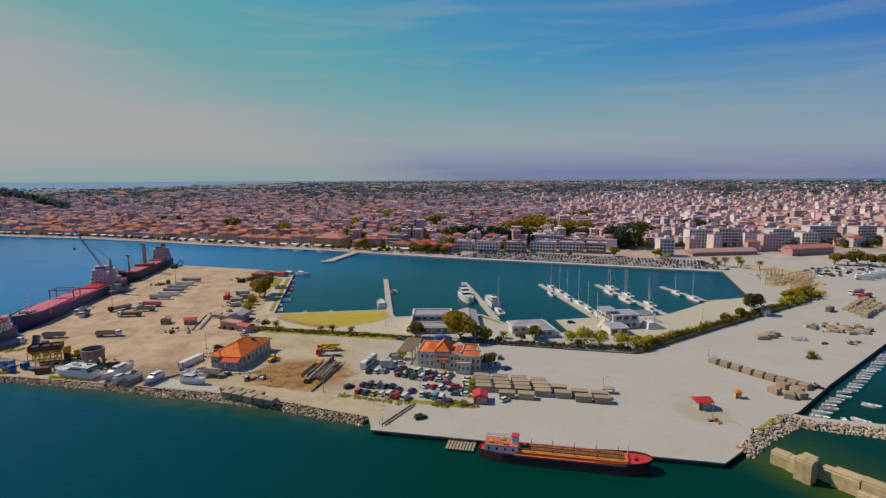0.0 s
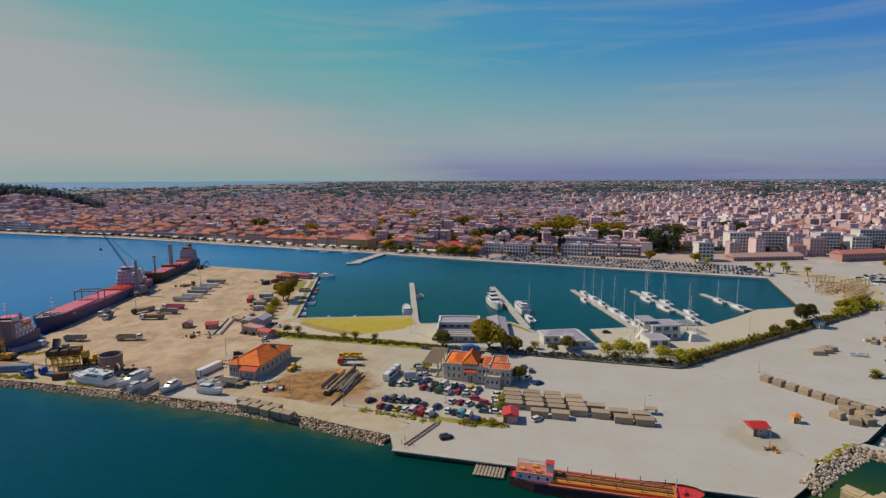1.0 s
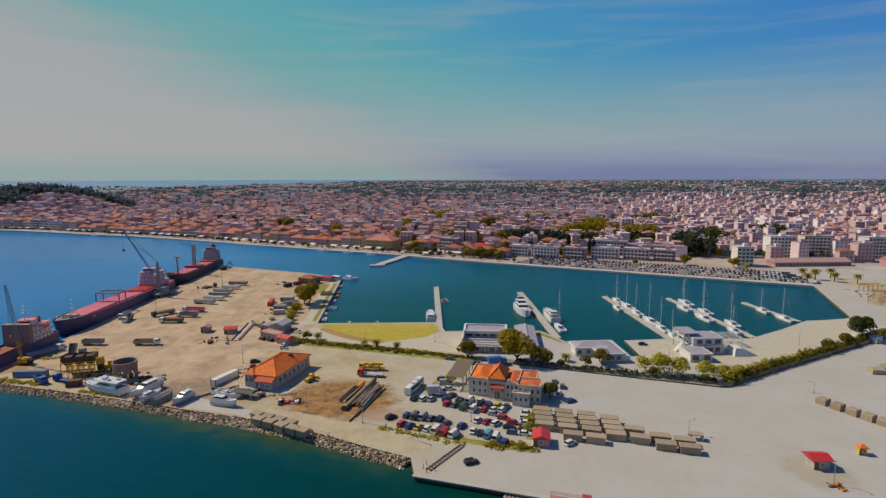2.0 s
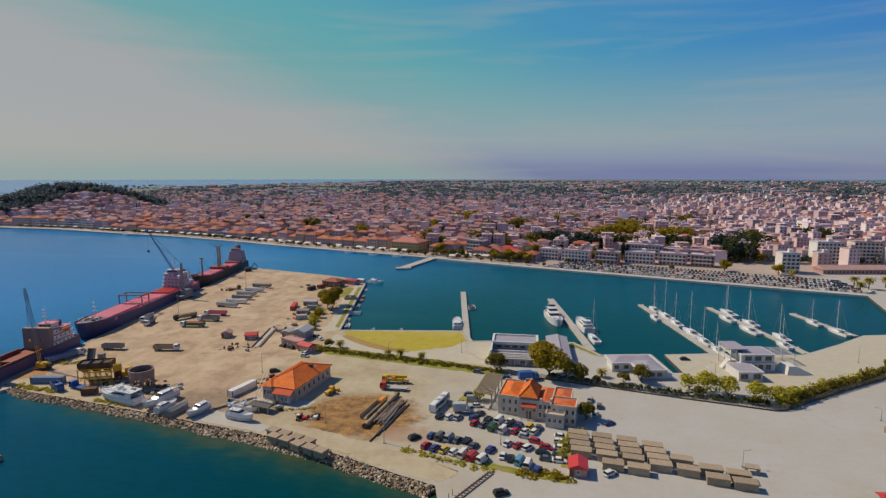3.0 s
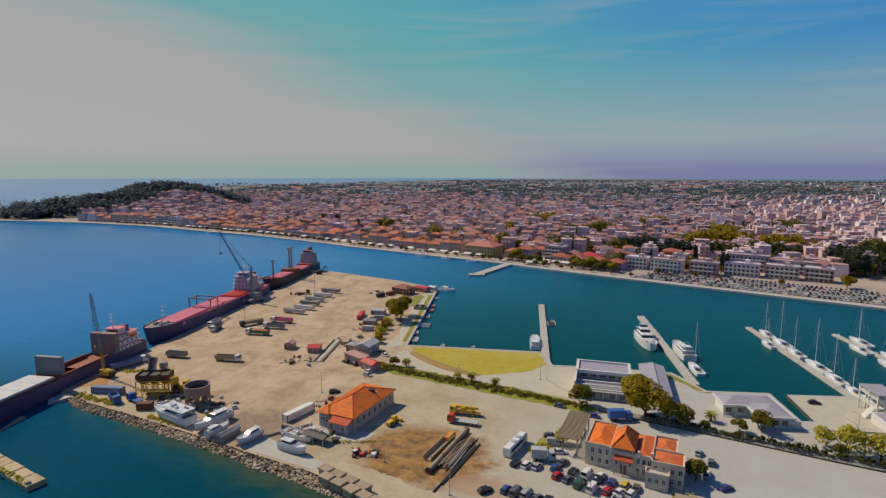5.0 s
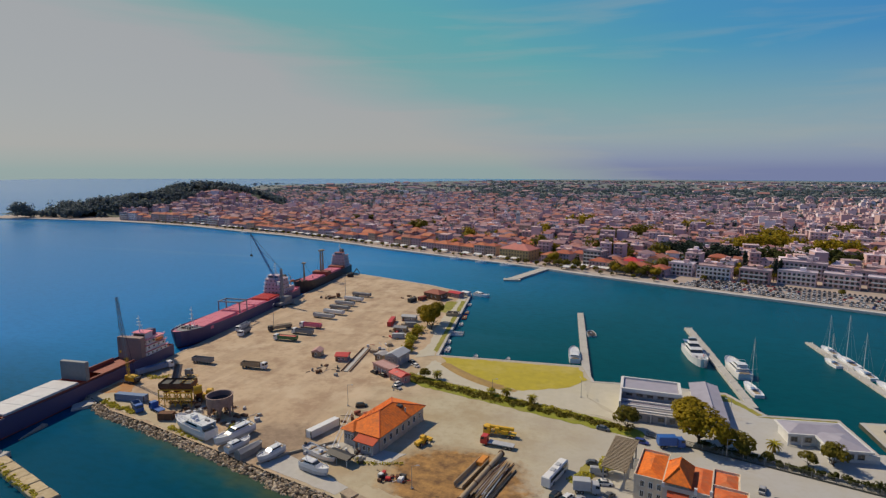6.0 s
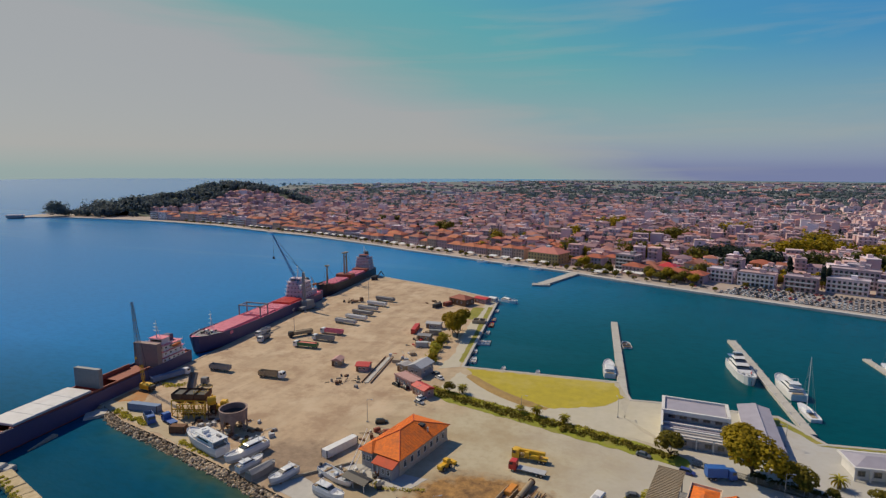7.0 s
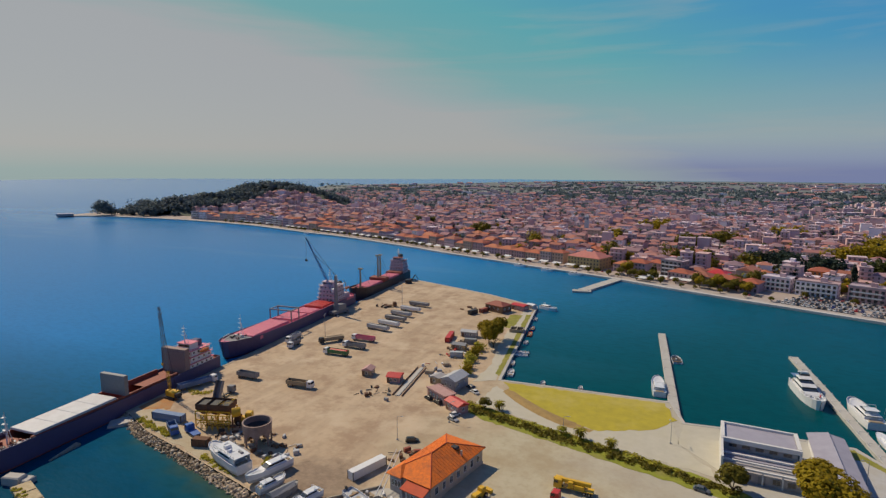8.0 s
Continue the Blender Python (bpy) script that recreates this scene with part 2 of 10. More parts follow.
TILE_RED = material("red_roof_tile", (0.55, 0.085, 0.03), 0.8, second=(0.40, 0.07, 0.03), amount=0.6, scale=0.8, stains=(0.28, 0.08, 0.045), sscale=0.3, samount=0.4)
RED = paint("red_paint", (0.55, 0.035, 0.03))
RED_HATCH = paint("red_hatch_paint", (0.68, 0.18, 0.26), 0.6)
PINK_DECK = paint("pink_deck_paint", (0.64, 0.50, 0.54), 0.6)
RED_OXIDE = paint("red_oxide_paint", (0.30, 0.075, 0.045), 0.7, 0.6)
ORANGE_DECK = paint("orange_deck_paint", (0.66, 0.25, 0.03), 0.6, 0.4)
YELLOW = paint("yellow_paint", (0.72, 0.42, 0.02))
BLUE = paint("blue_paint", (0.03, 0.12, 0.42))
PALE_BLUE = paint("pale_blue_paint", (0.13, 0.21, 0.38))
NAVY = paint("navy_hull_paint", (0.085, 0.066, 0.15), 0.5, 0.3)
BLACK_HULL = paint("black_hull_paint", (0.04, 0.028, 0.032), 0.5, 0.3)
GREEN = paint("green_paint", (0.04, 0.16, 0.06))
GREY = paint("grey_paint", (0.24, 0.24, 0.25), 0.5)
LIGHT_GREY = paint("light_grey_paint", (0.45, 0.46, 0.48), 0.5)
DARK = paint("dark_paint", (0.035, 0.033, 0.035), 0.6)
BROWN = paint("brown_paint", (0.20, 0.11, 0.06), 0.7)
TAN = paint("tan_paint", (0.36, 0.28, 0.18), 0.7)
RUST = material("rusty_steel", (0.18, 0.085, 0.045), 0.9, second=(0.08, 0.045, 0.03), amount=0.8, scale=1.0)
STEEL = material("galvanised_steel", (0.42, 0.42, 0.43), 0.45, 0.6, second=(0.30, 0.30, 0.31), amount=0.5, scale=1.0)
TYRE = material("tyre_rubber", (0.018, 0.018, 0.018), 0.9, second=(0.05, 0.045, 0.04), amount=0.4, scale=2.0)
GLASS = material("dark_glass", (0.02, 0.027, 0.035), 0.06, spec=0.8)
WOOD = material("weathered_wood", (0.31, 0.20, 0.11), 0.85, second=(0.19, 0.12, 0.07), amount=0.7, scale=1.2)
BARK = material("bark", (0.10, 0.07, 0.045), 0.95, second=(0.05, 0.035, 0.025), amount=0.7, scale=2.0)
# the last leaf colour is pine paled and blued, distance haze mixed in
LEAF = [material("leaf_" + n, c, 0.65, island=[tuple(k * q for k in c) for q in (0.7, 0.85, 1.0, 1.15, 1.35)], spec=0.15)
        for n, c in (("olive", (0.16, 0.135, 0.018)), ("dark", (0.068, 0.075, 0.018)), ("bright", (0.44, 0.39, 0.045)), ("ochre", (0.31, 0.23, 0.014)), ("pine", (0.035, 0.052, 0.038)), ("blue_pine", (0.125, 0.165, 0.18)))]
for m in LEAF:
    # leaves let some light through
    nt = m.node_tree
    tl = nt.nodes.new("ShaderNodeBsdfTranslucent")
    ms = nt.nodes.new("ShaderNodeMixShader")
    pb = nt.nodes["Principled BSDF"]
    nt.links.new(pb.inputs["Base Color"].links[0].from_socket, tl.inputs["Color"])
    ms.inputs[0].default_value = 0.4
    nt.links.new(pb.outputs[0], ms.inputs[1])
    nt.links.new(tl.outputs[0], ms.inputs[2])
    nt.links.new(ms.outputs[0], nt.nodes["Material Output"].inputs[0])


def ground_material():
    """Pale poured concrete east of the old station, trodden tan earth and gravel west of it; asphalt in the town."""
    m = bpy.data.materials.new("harbour_ground")
    m.use_nodes = True
    n, l = m.node_tree.nodes, m.node_tree.links
    b = n["Principled BSDF"]
    b.inputs["Roughness"].default_value = 0.9
    geo = n.new("ShaderNodeNewGeometry")
    sp = n.new("ShaderNodeSeparateXYZ")
    l.new(geo.outputs["Position"], sp.inputs[0])

    def nz(s, d=6.0, r=0.6, vec=None):
        x = n.new("ShaderNodeTexNoise")
        x.inputs["Scale"].default_value, x.inputs["Detail"].default_value, x.inputs["Roughness"].default_value = s, d, r
        l.new(vec or geo.outputs["Position"], x.inputs["Vector"])
        return x.outputs["Fac"]

    def rng(v, lo, hi):
        x = n.new("ShaderNodeMapRange")
        x.inputs["From Min"].default_value, x.inputs["From Max"].default_value = lo, hi
        l.new(v, x.inputs["Value"])
        return x.outputs[0]

    def op(o, a, bb):
        x = n.new("ShaderNodeMath")
        x.operation = o
        for i, q in enumerate((a, bb)):
            if isinstance(q, (int, float)):
                x.inputs[i].default_value = q
            else:
                l.new(q, x.inputs[i])
        return x.outputs[0]

    def mix(f, a, bb):
        x = n.new("ShaderNodeMix")
        x.data_type = "RGBA"
        for sock, q in ((x.inputs[0], f), (x.inputs[6], a), (x.inputs[7], bb)):
            if isinstance(q, (int, float)):
                sock.default_value = q
            elif isinstance(q, tuple):
                sock.default_value = (*q, 1)
            else:
                l.new(q, sock)
        return x.outputs[2]

    pale = mix(rng(nz(0.05), 0.4, 0.62), (0.43, 0.428, 0.415), (0.41, 0.398, 0.36))
    pale = mix(op("MULTIPLY", rng(nz(0.55), 0.5, 0.72), 0.35), pale, (0.355, 0.33, 0.285))
    pale = mix(op("MULTIPLY", rng(nz(0.11, 8.0, 0.7), 0.55, 0.7), 0.5), pale, (0.385, 0.34, 0.26))
    lane = mix(rng(nz(0.07, 8.0, 0.7), 0.4, 0.62), (0.455, 0.405, 0.285), (0.37, 0.30, 0.19))
    lane = mix(op("MULTIPLY", rng(nz(0.5), 0.5, 0.72), 0.4), lane, (0.30, 0.245, 0.155))
    # wheel tracks and swept streaks run along the apron
    mp = n.new("ShaderNodeMapping")
    mp.inputs["Scale"].default_value = (0.16, 0.022, 1.0)
    mp.inputs["Rotation"].default_value = (0, 0, radians(-9))
    l.new(geo.outputs["Position"], mp.inputs[0])
    streak = rng(nz(1.0, 7.0, 0.62, mp.outputs[0]), 0.46, 0.68)
    tan = mix(rng(nz(0.035), 0.38, 0.62), (0.51, 0.39, 0.265), (0.45, 0.335, 0.22))
    tan = mix(op("MULTIPLY", streak, 0.65), tan, (0.33, 0.24, 0.16))
    tan = mix(op("MULTIPLY", rng(nz(0.4), 0.5, 0.7), 0.4), tan, (0.27, 0.20, 0.13))
    tan = mix(op("MULTIPLY", rng(nz(0.085, 8.0, 0.7), 0.49, 0.62), 0.7), tan, (0.29, 0.19, 0.12))
    tan = mix(op("MULTIPLY", rng(nz(0.05, 8.0, 0.7), 0.53, 0.64), 0.75), tan, (0.55, 0.44, 0.31))
    edge = op("ADD", sp.outputs[0], op("MULTIPLY", op("SUBTRACT", nz(0.03), 0.5), 70.0))
    near = mix(rng(edge, -112.0, -78.0), tan, mix(rng(edge, -60.0, 10.0), lane, pale))
    # churned brown earth of the pipe yard
    dx, dy = op("MULTIPLY", op("ADD", sp.outputs[0], 57.0), 1 / 20.0), op("MULTIPLY", op("SUBTRACT", sp.outputs[1], 211.0), 1 / 17.0)
    d2 = op("ADD", op("ADD", op("MULTIPLY", dx, dx), op("MULTIPLY", dy, dy)), op("MULTIPLY", op("SUBTRACT", nz(0.14, 8.0, 0.7), 0.5), 2.6))
    earth = mix(rng(nz(0.25, 8.0, 0.7), 0.36, 0.62), (0.42, 0.225, 0.062), (0.13, 0.062, 0.02))
    near = mix(op("MULTIPLY", rng(d2, 1.3, 0.7), 0.95), near, earth)
    # dark oily ground of the boat yard
    dx, dy = op("MULTIPLY", op("ADD", sp.outputs[0], 116.0), 1 / 15.0), op("MULTIPLY", op("SUBTRACT", sp.outputs[1], 213.0), 1 / 13.0)
    d2 = op("ADD", op("ADD", op("MULTIPLY", dx, dx), op("MULTIPLY", dy, dy)), op("MULTIPLY", op("SUBTRACT", nz(0.11, 8.0, 0.7), 0.5), 2.8))
    near = mix(op("MULTIPLY", rng(d2, 1.3, 0.5), 0.75), near, mix(rng(nz(0.3, 8.0, 0.7), 0.38, 0.62), (0.27, 0.19, 0.13), (0.14, 0.095, 0.065)))
    # pinkish dust between the pipes and the cars, and sand-brown patches along the shore
    dx, dy = op("MULTIPLY", op("ADD", sp.outputs[0], 38.0), 1 / 9.0), op("MULTIPLY", op("SUBTRACT", sp.outputs[1], 199.5), 1 / 6.0)
    d2 = op("ADD", op("ADD", op("MULTIPLY", dx, dx), op("MULTIPLY", dy, dy)), op("MULTIPLY", op("SUBTRACT", nz(0.2, 8.0, 0.7), 0.5), 2.4))
    near = mix(op("MULTIPLY", rng(d2, 1.2, 0.5), 0.7), near, (0.36, 0.235, 0.155))
    dx, dy = op("MULTIPLY", op("SUBTRACT", sp.outputs[0], 86.0), 1 / 9.0), op("MULTIPLY", op("SUBTRACT", sp.outputs[1], 175.0), 1 / 10.0)
    d2 = op("ADD", op("ADD", op("MULTIPLY", dx, dx), op("MULTIPLY", dy, dy)), op("MULTIPLY", op("SUBTRACT", nz(0.2, 8.0, 0.7), 0.5), 2.8))
    near = mix(op("MULTIPLY", rng(d2, 1.2, 0.4), 0.6), near, (0.33, 0.29, 0.20))
    town = mix(rng(nz(0.02), 0.4, 0.6), (0.33, 0.27, 0.235), (0.43, 0.355, 0.31))
    line = op("MAXIMUM", op("ADD", sp.outputs[1], op("MULTIPLY", op("MAXIMUM", op("MINIMUM", sp.outputs[0], 190.0), -430.0), 0.42)), op("SUBTRACT", sp.outputs[1], 30.0))
    line = op("SUBTRACT", line, op("MULTIPLY", rng(sp.outputs[0], 185.0, 235.0), 85.0))
    near = mix(rng(sp.outputs[1], 480.0, 488.0), near, mix(rng(nz(0.06), 0.4, 0.6), (0.46, 0.43, 0.41), (0.36, 0.33, 0.31)))
    col = mix(rng(line, 512.0, 530.0), near, town)
    # far fields: distance haze put into the ground colour as a blue-grey
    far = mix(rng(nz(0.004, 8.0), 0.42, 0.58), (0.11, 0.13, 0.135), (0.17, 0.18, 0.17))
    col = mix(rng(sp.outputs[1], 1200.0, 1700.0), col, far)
    l.new(col, b.inputs["Base Color"])
    bp = n.new("ShaderNodeBump")
    bp.inputs["Strength"].default_value, bp.inputs["Distance"].default_value = 0.7, 0.05
    l.new(nz(1.2), bp.inputs["Height"])
    l.new(bp.outputs[0], b.inputs["Normal"])
    return m


def water_material():
    m = bpy.data.materials.new("sea_water")
    m.use_nodes = True
    n, l = m.node_tree.nodes, m.node_tree.links
    b = n["Principled BSDF"]
    b.inputs["Roughness"].default_value = 0.22
    b.inputs["IOR"].default_value = 1.333
    b.inputs["Specular IOR Level"].default_value = 0.3
    # sheen set by distance: far water gets extra sky reflection, paling it like haze
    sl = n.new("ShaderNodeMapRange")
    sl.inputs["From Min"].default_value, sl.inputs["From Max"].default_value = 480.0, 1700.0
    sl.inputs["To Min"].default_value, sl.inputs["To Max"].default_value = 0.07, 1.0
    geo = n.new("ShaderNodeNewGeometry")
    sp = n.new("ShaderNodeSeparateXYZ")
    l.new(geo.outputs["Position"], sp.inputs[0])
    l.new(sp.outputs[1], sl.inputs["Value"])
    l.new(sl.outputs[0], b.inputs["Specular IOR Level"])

    def nz(s, d, stretch=(1, 1, 1)):
        mp = n.new("ShaderNodeMapping")
        mp.inputs["Scale"].default_value = stretch
        mp.inputs["Rotation"].default_value = (0, 0, radians(25))
        l.new(geo.outputs["Position"], mp.inputs[0])
        x = n.new("ShaderNodeTexNoise")
        x.inputs["Scale"].default_value, x.inputs["Detail"].default_value = s, d
        l.new(mp.outputs[0], x.inputs["Vector"])
        return x.outputs["Fac"]

    r = n.new("ShaderNodeMapRange")
    r.inputs["From Min"].default_value, r.inputs["From Max"].default_value = 0.35, 0.65
    l.new(nz(0.006, 5.0, (1, 2.5, 1)), r.inputs["Value"])
    c = n.new("ShaderNodeMix")
    c.data_type = "RGBA"
    c.inputs[6].default_value, c.inputs[7].default_value = (0.0004, 0.089, 0.146, 1), (0.0004, 0.073, 0.122, 1)
    l.new(r.outputs[0], c.inputs[0])
    # the open sea, west of the quay, is bluer than the harbour
    west = n.new("ShaderNodeMapRange")
    west.inputs["From Min"].default_value, west.inputs["From Max"].default_value = -60.0, -330.0
    add = n.new("ShaderNodeMath")
    add.operation = "MULTIPLY_ADD"
    add.inputs[1].default_value, add.inputs[2].default_value = -0.25, 60.0
    cap = n.new("ShaderNodeMath")
    cap.operation = "MINIMUM"
    cap.inputs[1].default_value = 900.0
    l.new(sp.outputs[1], cap.inputs[0])
    l.new(cap.outputs[0], add.inputs[0])
    add2 = n.new("ShaderNodeMath")
    l.new(sp.outputs[0], add2.inputs[0])
    l.new(add.outputs[0], add2.inputs[1])
    l.new(add2.outputs[0], west.inputs["Value"])
    c2 = n.new("ShaderNodeMix")
    c2.data_type = "RGBA"
    c2.inputs[7].default_value = (0.010, 0.185, 0.49, 1)
    l.new(west.outputs[0], c2.inputs[0])
    l.new(c.outputs[2], c2.inputs[6])
    # off the south quay it is deeper and greener
    south = n.new("ShaderNodeMapRange")
    south.inputs["From Min"].default_value, south.inputs["From Max"].default_value = 265.0, 185.0
    l.new(sp.outputs[1], south.inputs["Value"])
    c3 = n.new("ShaderNodeMix")
    c3.data_type = "RGBA"
    # greener still towards the breakwater
    east = n.new("ShaderNodeMapRange")
    east.inputs["From Min"].default_value, east.inputs["From Max"].default_value = -150.0, 0.0
    l.new(sp.outputs[0], east.inputs["Value"])
    c4 = n.new("ShaderNodeMix")
    c4.data_type = "RGBA"
    c4.inputs[6].default_value, c4.inputs[7].default_value = (0.0004, 0.060, 0.118, 1), (0.0004, 0.040, 0.028, 1)
    l.new(east.outputs[0], c4.inputs[0])
    l.new(c4.outputs[2], c3.inputs[7])
    l.new(south.outputs[0], c3.inputs[0])
    l.new(c2.outputs[2], c3.inputs[6])

    def mth(o, p, q):
        x = n.new("ShaderNodeMath")
        x.operation = o
        for i, k in enumerate((p, q)):
            if isinstance(k, (int, float)):
                x.inputs[i].default_value = k
            else:
                l.new(k, x.inputs[i])
        return x.outputs[0]

    def rise(v, lo, hi):
        x = n.new("ShaderNodeMapRange")
        x.inputs["From Min"].default_value, x.inputs["From Max"].default_value = lo, hi
        l.new(v, x.inputs["Value"])
        return x.outputs[0]

    def shoal(fac, below, color):
        x = n.new("ShaderNodeMix")
        x.data_type = "RGBA"
        x.inputs[7].default_value = color
        l.new(fac, x.inputs[0])
        l.new(below, x.inputs[6])
        return x.outputs[2]

    # shallows over sand and weed: off the boulder shore, and round the breakwater
    X, Y = sp.outputs[0], sp.outputs[1]
    v = mth("ADD", mth("ADD", Y, mth("MULTIPLY", X, 0.258)), mth("MULTIPLY", mth("SUBTRACT", nz(0.12, 4.0), 0.5), 14.0))
    f = mth("MULTIPLY", mth("MULTIPLY", rise(v, 150.0, 166.0), rise(v, 190.0, 178.0)), mth("MULTIPLY", rise(X, -208.0, -185.0), rise(X, -18.0, -28.0)))
    col = shoal(mth("MULTIPLY", f, 0.55), c3.outputs[2], (0.022, 0.085, 0.045, 1))
    f = mth("MULTIPLY", mth("MULTIPLY", rise(v, 159.0, 167.0), rise(v, 190.0, 178.0)), mth("MULTIPLY", rise(X, -200.0, -180.0), rise(X, -18.0, -28.0)))
    col = shoal(mth("MULTIPLY", f, 0.6), col, (0.085, 0.085, 0.03, 1))
    u = mth("SUBTRACT", mth("MULTIPLY", mth("SUBTRACT", X, 92.2), 0.56), mth("MULTIPLY", mth("SUBTRACT", Y, 145.4), 0.828))
    v = mth("ADD", mth("MULTIPLY", mth("SUBTRACT", X, 92.2), 0.828), mth("MULTIPLY", mth("SUBTRACT", Y, 145.4), 0.56))
    v = mth("ADD", v, mth("MULTIPLY", mth("SUBTRACT", nz(0.15, 4.0), 0.5), 10.0))
    f = mth("MULTIPLY", mth("MULTIPLY", rise(v, -13.0, -2.0), rise(v, 30.0, 4.0)), mth("MULTIPLY", rise(u, -16.0, -1.0), rise(u, 60.0, 40.0)))
    col = shoal(mth("MULTIPLY", f, 0.7), col, (0.05, 0.09, 0.006, 1))
    # the basin is darker and greener towards the marina
    f = mth("MULTIPLY", rise(Y, 470.0, 330.0), rise(X, -150.0, -105.0))
    f = mth("MULTIPLY", f, rise(Y, 262.0, 285.0))
    col = shoal(mth("MULTIPLY", f, 0.75), col, (0.0004, 0.058, 0.060, 1))
    # wind ripples, and pale slicks out on the open sea
    ripple = mth("MULTIPLY", rise(nz(0.22, 6.0, (1, 2.4, 1)), 0.42, 0.68), mth("SUBTRACT", 0.32, mth("MULTIPLY", west.outputs[0], 0.20)))
    col = shoal(ripple, col, (0.0004, 0.036, 0.045, 1))
    slick = mth("MULTIPLY", rise(nz(0.0045, 5.0, (0.5, 2.6, 1)), 0.54, 0.68), west.outputs[0])
    col = shoal(mth("MULTIPLY", slick, 0.45), col, (0.10, 0.29, 0.50, 1))
    l.new(col, b.inputs["Base Color"])
    bp = n.new("ShaderNodeBump")
    bp.inputs["Strength"].default_value, bp.inputs["Distance"].default_value = 0.5, 0.16
    l.new(nz(0.55, 4.0, (1, 1.8, 1)), bp.inputs["Height"])
    l.new(bp.outputs[0], b.inputs["Normal"])
    return m


GROUND, WATER = ground_material(), water_material()
LAWN = material("lawn", (0.43, 0.35, 0.03), 0.95, second=(0.31, 0.265, 0.03), amount=0.7, scale=0.3, stains=(0.46, 0.38, 0.11), sscale=0.05, samount=0.7, bump=0.06, bscale=3)
GREEN_LAWN = material("green_lawn", (0.25, 0.24, 0.03), 0.95, second=(0.14, 0.15, 0.025), amount=0.7, scale=0.4, stains=(0.36, 0.30, 0.09), sscale=0.15, samount=0.6, bump=0.06, bscale=3)
SHORE_DUST = material("shore_road_dust", (0.475, 0.415, 0.295), 0.95, second=(0.39, 0.325, 0.215), amount=0.7, scale=0.25, stains=(0.33, 0.24, 0.14), sscale=0.12, samount=0.5, bump=0.03, bscale=3)
WHITE_GROUND = material("white_paving", (0.485, 0.455, 0.37), 0.9, second=(0.41, 0.38, 0.305), amount=0.6, scale=0.3, stains=(0.46, 0.42, 0.30), sscale=0.08, samount=0.5)
MEADOW = material("far_meadow", (0.085, 0.105, 0.07), 0.95, second=(0.06, 0.075, 0.05), amount=0.7, scale=0.03)

QUAY_STONE = material("pale_quay_stone", (0.54, 0.52, 0.50), 0.9, second=(0.44, 0.42, 0.40), amount=0.6, scale=0.3, stains=(0.36, 0.33, 0.30), sscale=0.1, samount=0.4)
QUAY_FACE = material("weedy_quay_face", (0.075, 0.075, 0.055), 0.8, second=(0.03, 0.04, 0.03), amount=0.8, scale=0.5, stains=(0.16, 0.14, 0.11), sscale=0.3, samount=0.4)
BREAKWATER = material("breakwater_concrete", (0.51, 0.415, 0.265), 0.9, second=(0.28, 0.205, 0.10), amount=0.65, scale=0.7, stains=(0.48, 0.39, 0.23), sscale=0.25, samount=0.6, vary=0.12, bump=0.03, bscale=3)
# ---- the land: one sheet from the quays to the horizon ----
SHORE = [(-205, 219), (-186, 212.5), (-165, 209), (-136, 203.5), (-105, 197), (-86, 193.5), (-61, 186.5), (-36, 176.5), (-25, 172.5), (-22.7, 163.6)]
QUAY_EAST = [(77.2, 142.8), (86, 150), (96.5, 162), (112, 170.8), (118.4, 174.6), (145.3, 198.2), (188.3, 233.3), (420, 424)]
BASIN_SOUTH = [(221.5, 431.5), (194, 343), (187, 338.5), (166, 334), (145, 316), (122, 298.3), (81, 294.5), (60.5, 290), (62.5, 267.5), (57.8, 266.5), (54.3, 289),
               (32.2, 285), (21.5, 301.8), (4.5, 301.0), (-16, 299.0), (-27, 297.2), (-32.2, 313.8), (-97, 306.2), (-118.8, 432.5), (-156.5, 450.5), (-236, 475.5)]
TOWN_QUAY = [(-1080, 1150), (-1130, 800), (-1090, 693), (-1062, 722), (-1000, 736), (-934, 744), (-866, 748), (-798, 748), (-725, 741), (-659, 733), (-589, 714),
             (-519, 694), (-459, 681), (-416, 668), (-354, 646), (-310, 630), (-268, 612), (-230, 599), (-198, 588), (-165, 575), (-131, 565), (-93, 551.5),
             (-46, 530), (8, 508.5), (58, 490), (105, 473), (149, 457), (190, 442)]


def ragged(poly, amp, step=3.0, seed=0):
    """The outline with its edges worn uneven."""
    r = random.Random(seed)
    out = []
    for (ax, ay), (bx, by) in zip(poly, poly[1:] + poly[:1]):
        n = max(1, int(math.hypot(bx - ax, by - ay) / step))
        for i in range(n):
            k = i / n
            out.append((ax + (bx - ax) * k + r.uniform(-amp, amp), ay + (by - ay) * k + r.uniform(-amp, amp)))
    return out


land = SHORE + QUAY_EAST + [(3400, 1200), (4300, 2000), (3600, 3100), (2600, 3950), (1300, 4550), (200, 4720), (-700, 4600), (-1250, 3900), (-1500, 3300), (-1750, 2900), (-1900, 2500), (-1300, 1500)] + TOWN_QUAY + BASIN_SOUTH
g = Geo()
g.prism(land, -4.0, 0.0, 0, 1)
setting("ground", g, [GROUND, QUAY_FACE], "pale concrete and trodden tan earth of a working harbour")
g = Geo()
g.add([(-4900, -1500, -1.5), (4900, -1500, -1.5), (4900, 4900, -1.5), (-4900, 4900, -1.5)], [(0, 1, 2, 3)])
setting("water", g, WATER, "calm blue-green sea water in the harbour")


